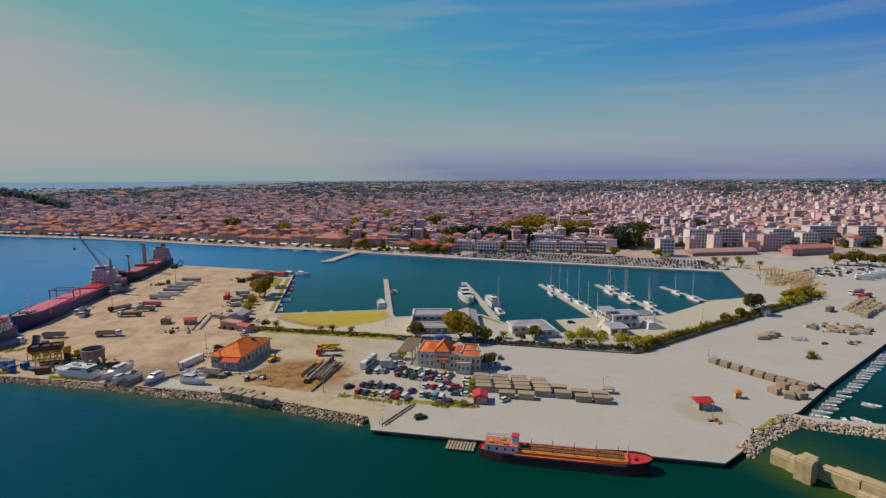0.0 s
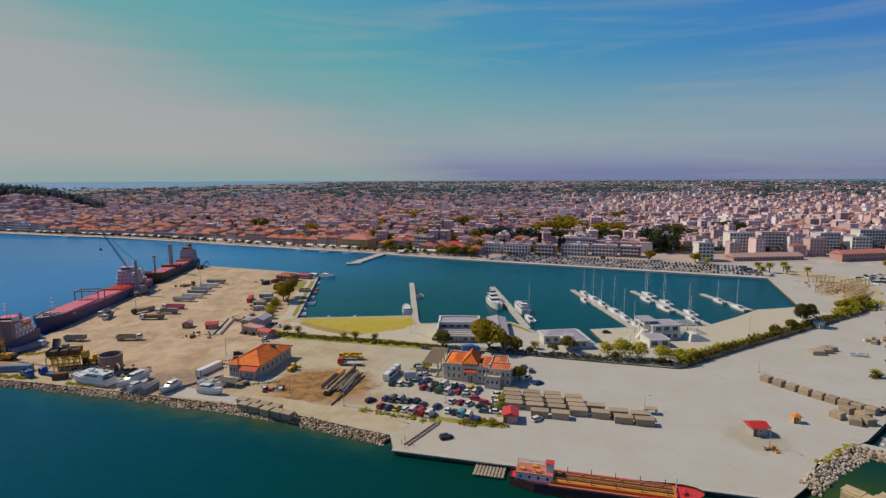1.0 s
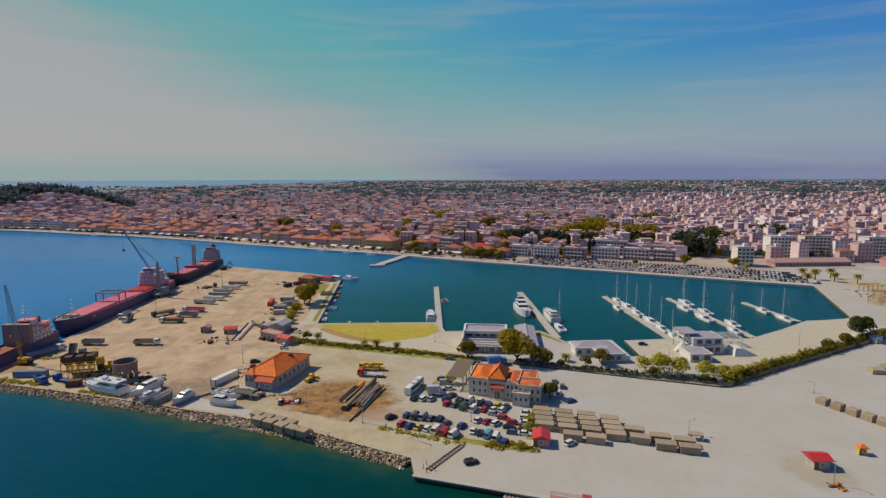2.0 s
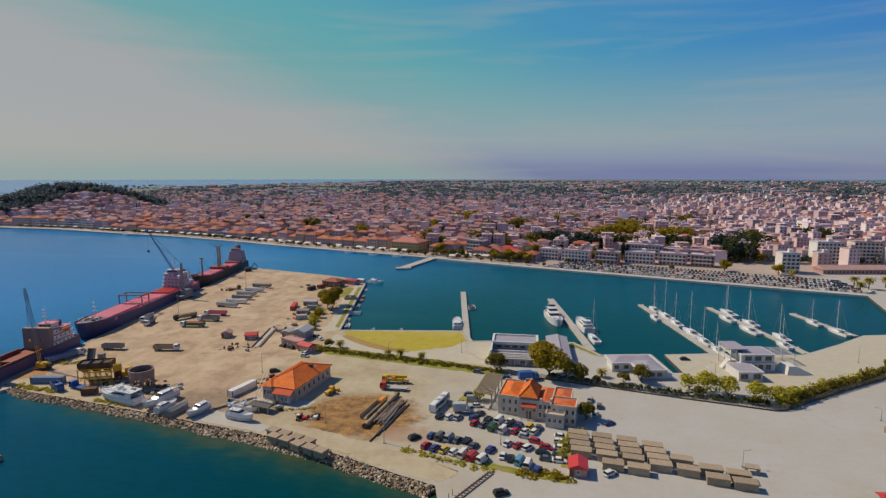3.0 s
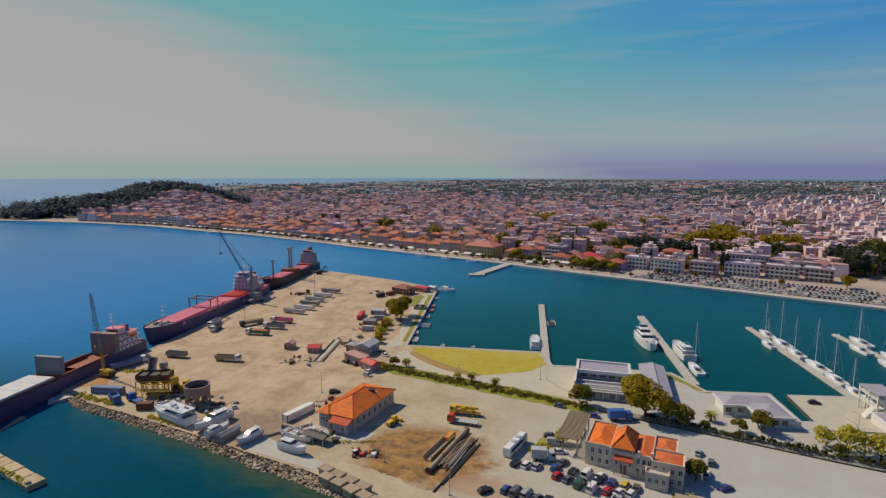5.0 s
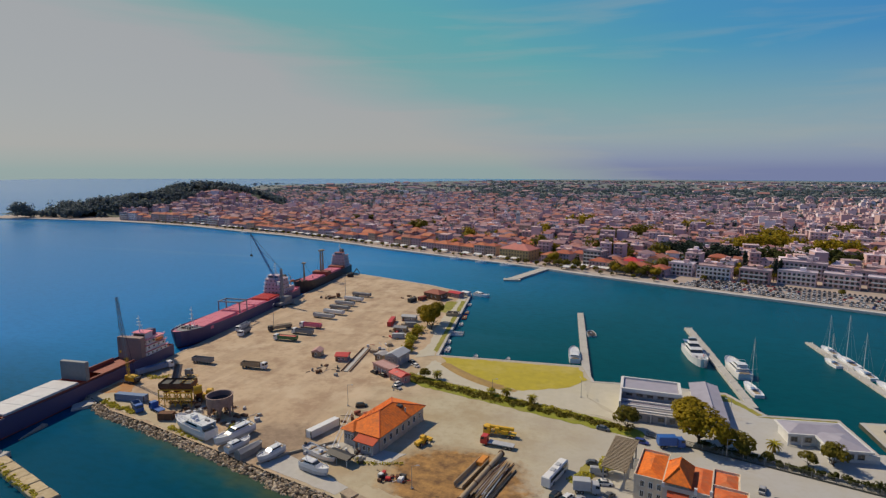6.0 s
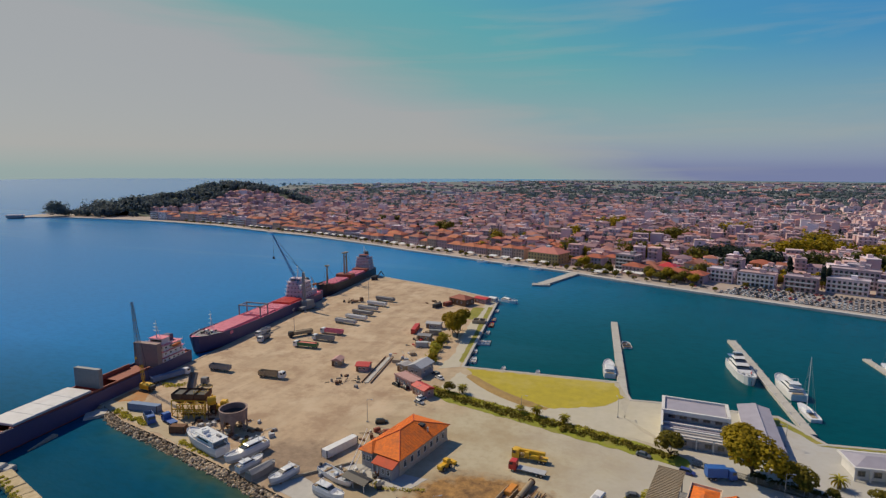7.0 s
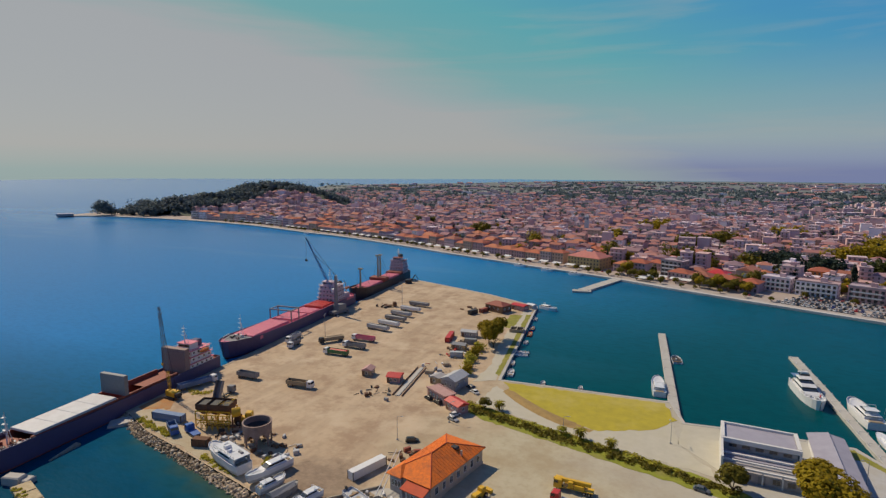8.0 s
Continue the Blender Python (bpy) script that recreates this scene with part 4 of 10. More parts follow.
def pavilion_corner():
    t = thing("marina_office", "white marina office with a hipped lilac roof", "building", pose(42.5, 268, 0, 0, 0, 10))
    g = Geo()
    g.box(-8.4, -1.4, 0, 9.0, 6.7, 3.4)
    g.box(-0.6, -10.2, 0, 9.0, -1.4, 3.4)
    part("wall", g, WHITE, t)
    g = Geo()
    g.hip(-9.2, -2.4, 9.8, 7.5, 3.9, 1.4)
    part("roof", g, LILAC_ROOF, t)
    g = Geo()
    g.hip(-1.6, -11.2, 9.8, 1.4, 3.92, 1.3)
    part("wing_roof", g, LILAC_ROOF, t)
    g = Geo()
    for a in ((-9.4, -2.6, -1.6, -2.1), (-9.4, -2.1, -8.9, 7.7), (-1.8, -11.4, -1.3, -2.6), (9.4, -11.4, 10.0, 7.7), (-1.3, -11.4, 9.4, -10.9), (-8.9, 7.2, 9.4, 7.7)):
        g.box(a[0], a[1], 3.45, a[2], a[3], 4.05)
    part("fascia", g, WHITE, t)
    for x, y in ((-9.0, -2.3), (-5.2, -2.3), (-1.5, -11.1), (-1.5, -6.4)):
        g = Geo()
        g.obox(x, y, 0, 0.4, 0.4, 3.45)
        part("post", g, WHITE, t)
    windows_row(t, [(x, -1.42, 1.8) for x in (-7.0, -3.0)], -90, 1.7, 1.4, GREY)
    windows_row(t, [(x, -10.22, 1.8) for x in (1.6, 4.4, 7.2)], -90, 1.7, 1.4, GREY)
    windows_row(t, [(9.02, y, 1.8) for y in (-7.5, -3.0, 3.0)], 0, 1.6, 1.3, GREY)
    g = Geo()
    g.box(9.0, -10.2, 0, 12.2, -9.7, 2.4)
    part("screen_wall", g, WHITE, t)


def yacht_club():
    t = thing("yacht_club", "white flat-roofed yacht club in stepped blocks", "building", pose(86.2, 261.6, 0, 0, 0, 8))

    def block(x0, y0, x1, y1, z0, h, wall=WHITE, over=0.35):
        g = Geo()
        g.box(x0, y0, z0, x1, y1, z0 + h)
        b = part("block", g, wall, t)
        r = Geo()
        r.box(x0 - over, y0 - over, z0 + h, x1 + over, y1 + over, z0 + h + 0.3)
        part("roof_slab", r, WHITE_PAINT, b)
        q = Geo()
        q.box(x0 + 0.2, y0 + 0.2, z0 + h + 0.3, x1 - 0.2, y1 - 0.2, z0 + h + 0.34)
        part("roof_cover", q, LILAC_ROOF, b)

    block(-4.8, 0.0, 4.6, 10.4, 0, 3.5)
    block(1.2, 10.5, 15.6, 21.5, 0, 3.4)
    block(1.6, 10.9, 15.2, 21.2, 3.75, 3.1)
    # the stair tower under its own canopy
    g = Geo()
    g.box(-1.6, 13.2, 8.3, 5.6, 24.2, 8.65)
    part("canopy", g, LILAC_ROOF, t)
    for x, y in ((-1.3, 13.6), (-1.3, 18.6), (-1.3, 23.8), (0.9, 13.6), (0.9, 23.8)):
        g = Geo()
        g.obox(x, y, 0, 0.45, 0.45, 8.3)
        part("post", g, WHITE, t)
    for z in (3.6, 6.6):
        g = Geo()
        g.box(-1.6, 13.3, z, 1.1, 24.0, z + 0.3)
        part("landing", g, WHITE, t)
        rails(t, [(-1.5, 13.4, z + 0.3), (-1.5, 24.0, z + 0.3)], WHITE_PAINT, 1.0, 0.05, 2.0)
    g = Geo()
    for k in range(9):
        g.box(-4.4 + k * 0.32, 14.0, 0, -4.08 + k * 0.32, 16.6, 0.4 * (k + 1))
    part("steps", g, WHITE, t)
    # the terrace in front, with its rail
    g = Geo()
    g.box(-11.4, 2.4, 0, -5.0, 13.0, 0.5)
    part("terrace", g, WHITE_GROUND, t)
    rails(t, [(-11.2, 13.0, 0.5), (-11.2, 2.6, 0.5), (-5.2, 2.6, 0.5)], WHITE_PAINT, 1.0, 0.05, 1.6)
    # pergola over the deck behind
    for x in (18.5, 23.5, 28.5):
        for y in (19.0, 28.0):
            g = Geo()
            g.obox(x, y, 0, 0.35, 0.35, 4.0)
            part("post", g, WHITE, t)
        g = Geo()
        g.box(x - 0.2, 18.2, 4.0, x + 0.2, 28.8, 4.35)
        part("beam", g, WHITE, t)
    for k in range(8):
        g = Geo()
        g.box(17.8, 18.6 + k * 1.35, 4.35, 29.2, 18.8 + k * 1.35, 4.6)
        part("slat", g, WHITE, t)
    # the low lean-to on the east side
    g = Geo()
    g.add([(18.0, 6.0, 0.0), (29.0, 6.0, 0.0), (29.0, 14.0, 0.0), (18.0, 14.0, 0.0), (19.0, 7.0, 3.4), (22.0, 7.0, 3.4), (22.0, 13.0, 3.4), (19.0, 13.0, 3.4)],
          [(3, 2, 1, 0), (4, 5, 6, 7), (0, 1, 5, 4), (1, 2, 6, 5), (2, 3, 7, 6), (3, 0, 4, 7)])
    part("lean_to", g, WHITE, t)
    windows_row(t, [(x, -0.02, 1.9) for x in (-2.6, 2.4)], -90, 2.6, 1.9, GREY)
    windows_row(t, [(4.62, y, 1.9) for y in (2.6, 7.6)], 0, 2.2, 1.7, GREY)
    windows_row(t, [(x, 10.88, 5.4) for x in (4.6, 8.6, 12.8)], -90, 2.4, 1.6, GREY)
    windows_row(t, [(x, 10.48, 1.9) for x in (7.0, 9.6, 12.8)], -90, 1.8, 1.8, GREY)
    windows_row(t, [(15.22, y, 5.4) for y in (13.4, 17.6)], 0, 2.0, 1.5, GREY)


def gable_house(name, label, x, y, rot, lx, ly, h, rh, wall, roof, win=3, hipped=False, flat=False, eave=0.4):
    t = thing(name, label, "building", pose(x, y, 0, 0, 0, rot))
    g = Geo()
    g.box(-lx / 2, -ly / 2, 0, lx / 2, ly / 2, h)
    if not hipped and not flat:
        if lx >= ly:
            for sx in (-1, 1):
                g.add([(sx * lx / 2, -ly / 2, h), (sx * lx / 2, ly / 2, h), (sx * lx / 2, 0, h + rh)], [(0, 1, 2)])
        else:
            for sy in (-1, 1):
                g.add([(-lx / 2, sy * ly / 2, h), (lx / 2, sy * ly / 2, h), (0, sy * ly / 2, h + rh)], [(0, 1, 2)])
    part("wall", g, wall, t)
    g = Geo()
    if flat:
        g.box(-lx / 2 - 0.3, -ly / 2 - 0.3, h, lx / 2 + 0.3, ly / 2 + 0.3, h + 0.3)
        g.box(-lx / 2 - 0.3, -ly / 2 - 0.3, h + 0.3, lx / 2 + 0.3, -ly / 2, h + 0.6)
        g.box(-lx / 2 - 0.3, ly / 2, h + 0.3, lx / 2 + 0.3, ly / 2 + 0.3, h + 0.6)
    else:
        g.hip(-lx / 2 - eave, -ly / 2 - eave, lx / 2 + eave, ly / 2 + eave, h + 0.02, rh, None if hipped else 0.0)
    part("roof", g, roof, t)
    if win:
        windows_row(t, [(lx * ((i + 1) / (win + 1) - 0.5), -ly / 2 - 0.02, h * 0.55) for i in range(win)], -90, 0.8, min(1.1, h * 0.36))
    n = max(1, int(ly / 4))
    windows_row(t, [(lx / 2 + 0.02, ly * ((i + 0.5) / n - 0.5), h * 0.55) for i in range(n)], 0, 0.8, min(1.1, h * 0.36))
    door(t, (-lx * 0.36, -ly / 2 - 0.02, 0), -90, 0.9, min(2.1, h * 0.8))
    return t


warehouse()
old_station()
pergola()
pavilion_hall()
pavilion_shed()
pavilion_corner()
yacht_club()
gable_house("kiosk", "small grey kiosk with a wide red sheet roof", 87.6, 178.2, 4, 4.2, 4.2, 2.8, 1.0, GREY_WALL, RED, 1, eave=0.75)
gable_house("ticket_booth", "small yellow booth with an orange roof", 104.1, 186.2, 0, 1.8, 1.7, 2.3, 0.8, YELLOW, TILE, 1, hipped=True)
gable_house("shed", "pink shed with a red tin roof by the car park", 12.8, 184.6, -4, 4.6, 5.6, 2.6, 1.1, PINK_WALL, RED, 1)
gable_house("hut", "small brown gabled hut on the open quay", -148.6, 287.6, 12, 4.0, 4.6, 2.6, 1.1, TAN, PINK_WALL, 1)
gable_house("weighing_office", "pink weighing office with a red roof", -135.0, 286.6, 14, 5.4, 5.4, 2.5, 0.9, PINK_WALL, RED, 2)
gable_house("workshop", "grey workshop with a pitched metal roof", -110.6, 292.0, -8, 6.6, 9.6, 4.2, 1.5, GREY_WALL, LIGHT_GREY, 2)
gable_house("port_office", "long pink flat-roofed port office", -110.0, 278.6, -28, 11.0, 5.0, 3.2, 0.4, PINK_WALL, PINK_WALL, 4, flat=True)
gable_house("guard_office", "pink gabled office with a bright red roof", -100.6, 272.2, -28, 7.4, 4.6, 3.2, 1.0, PINK_WALL, RED, 3)
gable_house("harbour_store", "brown harbour store with a red-brown roof", -137.0, 412.0, -18, 13.0, 9.0, 4.2, 2.0, BROWN, RED_OXIDE, 3, hipped=True)
gable_house("coastguard_office", "low pink office with a red roof at the pier end", -126.0, 421.0, -18, 9.0, 6.0, 3.0, 0.7, PINK_WALL, RED, 3)
gable_house("fish_store", "low white fish store at the pier end", -120.6, 427.0, -18, 5.0, 4.0, 2.4, 0.6, WHITE, WHITE_PAINT, 2)
gable_house("tool_shed", "low grey tin shed behind the trees", -132.0, 356.0, 5, 8.0, 4.0, 2.8, 0.8, GREY_WALL, LIGHT_GREY, 2)
gable_house("pump_house", "small tan pump house near the trees", -128.0, 335.0, 5, 6.5, 4.0, 2.6, 0.7, TAN, GREY, 2)
gable_house("boat_store", "small brown store with a grey roof", -118.5, 292.5, -10, 4.0, 4.6, 3.0, 0.6, TAN, GREY_WALL, 1)
gable_house("gate_cabin", "small white gate cabin beside the hedge", 178.0, 297.0, 34, 5.0, 3.0, 2.6, 0.4, WHITE, LIGHT_GREY, 1, flat=True)
gable_house("marina_cabin", "low white cabin with a flat roof", 180.0, 309.0, 34, 13.0, 7.0, 2.8, 0.4, WHITE, WHITE_PAINT, 3, flat=True)

# ---- vehicles ----


def wheel_parts(parent, spots, r, w, rims=True):
    """Wheels as parts, each with its rim."""
    g = Geo()
    g.tube((0, -w / 2, 0), (0, w / 2, 0), r, n=12)
    h = Geo()
    h.tube((0, -w / 2 - 0.015, 0), (0, w / 2 + 0.015, 0), r * 0.55, n=10)
    first = None
    for x, y in spots:
        m = pose(x, y, r)
        if first is None:
            first = part("wheel", g, TYRE, parent, at=m)
            rim = part("rim", h, STEEL, first) if rims else None
        else:
            o = same_part(first, parent, m)
            if rims:
                same_part(rim, o, Matrix())


def car_thing(mat, label, kind="saloon"):
    """A parked car, nose towards +x."""
    t = thing("car", label, "car")
    L, W = (4.3, 1.76) if kind != "van" else (4.9, 1.95)

    def ring(x, z0, z1, w):
        return [(x, -w / 2, z0), (x, -w / 2, z1 - 0.14), (x, -w / 2 + 0.14, z1), (x, w / 2 - 0.14, z1), (x, w / 2, z1 - 0.14), (x, w / 2, z0)]

    g = Geo()
    top = 0.92 if kind != "van" else 1.15
    g.loft([ring(-L / 2, 0.34, top - 0.14, W * 0.88), ring(-L / 2 + 0.25, 0.2, top - 0.03, W), ring(-0.6, 0.18, top, W), ring(0.8, 0.18, top, W), ring(L / 2 - 0.35, 0.2, top - 0.2, W * 0.97), ring(L / 2, 0.34, top - 0.34, W * 0.82)])
    part("body", g, mat, t)
    x0, x1, x2, x3, h = {"saloon": (-1.75, -1.05, 0.45, 1.15, 1.43), "hatch": (-2.05, -1.7, 0.5, 1.2, 1.50), "van": (-2.4, -2.3, 1.1, 1.8, 2.15)}[kind]
    g = Geo()
    w0, w1 = W * 0.94, W * 0.74
    g.loft([[(x0, -w0 / 2, top - 0.04), (x3, -w0 / 2, top - 0.04), (x3, w0 / 2, top - 0.04), (x0, w0 / 2, top - 0.04)],
            [(x1, -w1 / 2, h), (x2, -w1 / 2, h), (x2, w1 / 2, h), (x1, w1 / 2, h)]])
    part("glass", g, GLASS, t)
    g = Geo()
    g.loft([[(x1 - 0.08, -w1 / 2 - 0.04, h - 0.03), (x2 + 0.06, -w1 / 2 - 0.04, h - 0.03), (x2 + 0.06, w1 / 2 + 0.04, h - 0.03), (x1 - 0.08, w1 / 2 + 0.04, h - 0.03)],
            [(x1 + 0.1, -w1 / 2 + 0.1, h + 0.05), (x2 - 0.1, -w1 / 2 + 0.1, h + 0.05), (x2 - 0.1, w1 / 2 - 0.1, h + 0.05), (x1 + 0.1, w1 / 2 - 0.1, h + 0.05)]])
    for s in (-1, 1):
        if kind == "van":
            g.add([(-2.38, s * w0 / 2, 1.12), (0.6, s * w0 / 2, 1.12), (0.3, s * (w1 / 2 + 0.04), h), (-2.3, s * (w1 / 2 + 0.04), h)], [(0, 1, 2, 3)])
        for xa, xb in ((-0.55, -0.55),):
            g.tube((xa, s * w0 / 2, top - 0.02), (xb, s * w1 / 2, h), 0.05, n=4)
    part("roof", g, mat, t)
    wheel_parts(t, [(x, s * (W / 2 - 0.1)) for x in (-L * 0.31, L * 0.31) for s in (-1, 1)], 0.31, 0.22, False)
    return t


def truck_thing(label, cab_mat, box_mat, kind="tipper", L=9.5, load=None):
    """A lorry, cab towards +x. kind: tipper, box, tank, flat, trailer (no cab)."""
    t = thing("lorry" if kind != "trailer" else "trailer", label, "lorry" if kind != "trailer" else "trailer")
    W = 2.5
    g = Geo()
    g.box(-L / 2, -0.5, 0.75, L / 2 - 0.2, 0.5, 1.0)
    part("chassis", g, DARK, t)
    end = L / 2
    if kind != "trailer":
        g = Geo()
        c = L / 2 - 1.1
        g.loft([[(c - 1.1, -W / 2, 0.6), (c + 1.1, -W / 2, 0.6), (c + 1.1, W / 2, 0.6), (c - 1.1, W / 2, 0.6)], [(c - 1.1, -W / 2, 2.0), (c + 1.1, -W / 2, 2.0), (c + 1.1, W / 2, 2.0), (c - 1.1, W / 2, 2.0)],
                [(c - 1.1, -W / 2 + 0.05, 2.9), (c + 0.85, -W / 2 + 0.05, 2.9), (c + 0.85, W / 2 - 0.05, 2.9), (c - 1.1, W / 2 - 0.05, 2.9)], [(c - 1.0, -W / 2 + 0.25, 3.05), (c + 0.65, -W / 2 + 0.25, 3.05), (c + 0.65, W / 2 - 0.25, 3.05), (c - 1.0, W / 2 - 0.25, 3.05)]])
        cab = part("cab", g, cab_mat, t)
        g = Geo()
        g.add([(c + 1.09, -1.1, 2.02), (c + 1.09, 1.1, 2.02), (c + 0.9, 1.05, 2.8), (c + 0.9, -1.05, 2.8), (c + 1.13, -1.1, 2.02), (c + 1.13, 1.1, 2.02), (c + 0.94, 1.05, 2.8), (c + 0.94, -1.05, 2.8)],
              [(4, 5, 6, 7), (0, 3, 2, 1), (0, 1, 5, 4), (1, 2, 6, 5), (2, 3, 7, 6), (3, 0, 4, 7)])
        part("windscreen", g, GLASS, cab)
        for s in (-1, 1):
            g = Geo()
            g.obox(c + 0.35, s * (W / 2 + 0.01), 2.0, 1.0, 0.05, 0.75)
            part("side_window", g, GLASS, cab)
        end = L / 2 - 2.5
    x0, x1 = -L / 2, end
    if kind in ("tipper", "trailer"):
        g = Geo()
        h, b = 1.0, 2.7
        g.box(x0, -W / 2, h, x1, W / 2, h + 0.15)
        for s in (-1, 1):
            g.box(x0, s * W / 2 - 0.05, h + 0.15, x1, s * W / 2 + 0.05, b)
            n = int((x1 - x0) / 1.3)
            for i in range(n + 1):
                g.obox(x0 + 0.1 + (x1 - x0 - 0.2) * i / n, s * (W / 2 + 0.08), h, 0.14, 0.1, b - h)
        g.box(x0, -W / 2 + 0.06, h + 0.15, x0 + 0.1, W / 2 - 0.06, b)
        g.box(x1 - 0.1, -W / 2 + 0.06, h + 0.15, x1, W / 2 - 0.06, b + 0.25)
        bed = part("tipping_bed", g, box_mat, t)
        if load is not None:
            q = Geo()
            q.hip(x0 + 0.12, -W / 2 + 0.07, x1 - 0.12, W / 2 - 0.07, b - 0.25, 0.4)
            part("load", q, load, bed)
    elif kind == "box":
        g = Geo()
        g.chamfer((x0 + x1) / 2, 0, 1.05, x1 - x0, W, 2.7, 0.08)
        part("cargo_box", g, box_mat, t)
    elif kind == "tank":
        g = Geo()
        n = 14
        g.loft([[(x, W / 2 * k * math.cos(2 * math.pi * i / n), 2.1 + 0.95 * k * math.sin(2 * math.pi * i / n)) for i in range(n)] for x, k in ((x0, 0.8), (x0 + 0.25, 1), (x1 - 0.25, 1), (x1, 0.8))])
        part("tank", g, box_mat, t, smooth=False)
        g = Geo()
        g.box(x0 + 0.5, -0.4, 3.0, x1 - 0.5, 0.4, 3.1)
        part("walkway", g, STEEL, t)
    else:
        g = Geo()
        g.box(x0, -W / 2, 1.05, x1, W / 2, 1.25)
        part("flat_bed", g, box_mat, t)
    spots = [(x, s * (W / 2 - 0.2)) for x in (x0 + 1.0, x0 + 2.3) for s in (-1, 1)]
    spots += [(L / 2 - 1.3 if kind != "trailer" else x0 + 3.6, s * (W / 2 - 0.2)) for s in (-1, 1)]
    wheel_parts(t, spots, 0.5, 0.34)
    if kind == "trailer":
        for s in (-1, 1):
            g = Geo()
            g.obox(L / 2 - 2.0, s * 0.8, 0, 0.2, 0.2, 0.8)
            part("landing_leg", g, DARK, t)
    return t


def place(ob, x, y, rot=0.0, z=0.0):
    ob.matrix_basis = pose(x, y, z, 0, 0, rot)
    return ob


def heading(a, b):
    return math.degrees(math.atan2(b[1] - a[1], b[0] - a[0]))


def truck_between(a, b, label, *args, **kw):
    """A lorry whose back is near a and whose cab is near b."""
    return place(truck_thing(label, *args, **kw), (a[0] + b[0]) / 2, (a[1] + b[1]) / 2, heading(a, b))


# lorries on the open quay
truck_between((-196.0, 261.6), (-185.6, 262.4), "dark grey tipper trailer parked alone", DARK, GREY, "trailer", 9.6)
truck_between((-179.0, 262.4), (-151.5, 266.0), "tan tipper lorry with a white cab", WHITE_PAINT, TAN, "tipper", 11.5)
truck_between((-210.8, 318.0), (-208.0, 303.5), "white lorry with a pale tipper bed by a ship", WHITE_PAINT, LIGHT_GREY, "tipper", 11.5)
truck_between((-203.5, 309.5), (-201.0, 296.5), "white-cabbed lorry with a dark tipper bed", WHITE_PAINT, GREY, "tipper", 9.0)
truck_between((-184.5, 324.5), (-195.5, 308.5), "dark lorry with a tan tipper bed", DARK, TAN, "tipper", 12.5, load=TAN)
truck_between((-168.8, 302.4), (-183.2, 301.0), "green lorry with a red tarpaulin over its bed", WHITE_PAINT, GREEN, "tipper", 12.5, load=RED)
truck_between((-167.4, 314.0), (-181.0, 313.4), "grey lorry with a tipper bed", WHITE_PAINT, GREY, "tipper", 12.0)
truck_between((-169.4, 325.6), (-184.0, 324.6), "lorry with a dusty pink tipper bed", WHITE_PAINT, RED_HATCH, "tipper", 12.5)
for i, (x, y) in enumerate([(-180.5, 344.6), (-179.5, 354.0), (-181.5, 364.5), (-184.0, 375.0), (-184.5, 387.0), (-185.5, 400.0)]):
    lab = ("grey tipper trailer parked in a row", "pale grey tipper trailer parked in a row", "dark grey tipper trailer parked in a row")[i % 3]
    tr = place(truck_thing(lab, DARK, (LIGHT_GREY, WHITE_PAINT, GREY)[i % 3], "trailer", 13.5, load=(GREY, LIGHT_GREY, GREY)[i % 3]), x, y, -4)
    tagged(tr, group="trailers in a row")
truck_between((-203.5, 388.0), (-198.0, 393.0), "rusty brown flat lorry among scrap", RUST, RUST, "flat", 7.5)
# the yard east of the warehouse
truck_between((-46.5, 240.6), (-56.4, 240.4), "yellow crane lorry with its jib folded", YELLOW, YELLOW, "flat", 10.5)
truck_between((-45.0, 233.2), (-56.0, 233.8), "red lorry with a pale flat bed", RED, LIGHT_GREY, "flat", 10.5)
truck_between((-166.6, 216.6), (-173.2, 218.6), "blue lorry with an empty flat bed", BLUE, BLUE, "flat", 7.0)
truck_between((-179.6, 217.2), (-174.2, 214.2), "blue tipper lorry by the shore", BLUE, PALE_BLUE, "tipper", 7.0)
truck_between((-204.5, 240.0), (-200.0, 254.0), "long pale blue lorry beside a moored ship", WHITE_PAINT, PALE_BLUE, "tipper", 15.0)
# the right-hand yard
truck_between((271, 341), (256, 333), "red tanker lorry parked on the bus yard", RED, RED, "tank", 13.0)
truck_between((274, 352), (259, 345), "white tanker lorry with a pink stripe", WHITE_PAINT, RED_HATCH, "tank", 14.0)


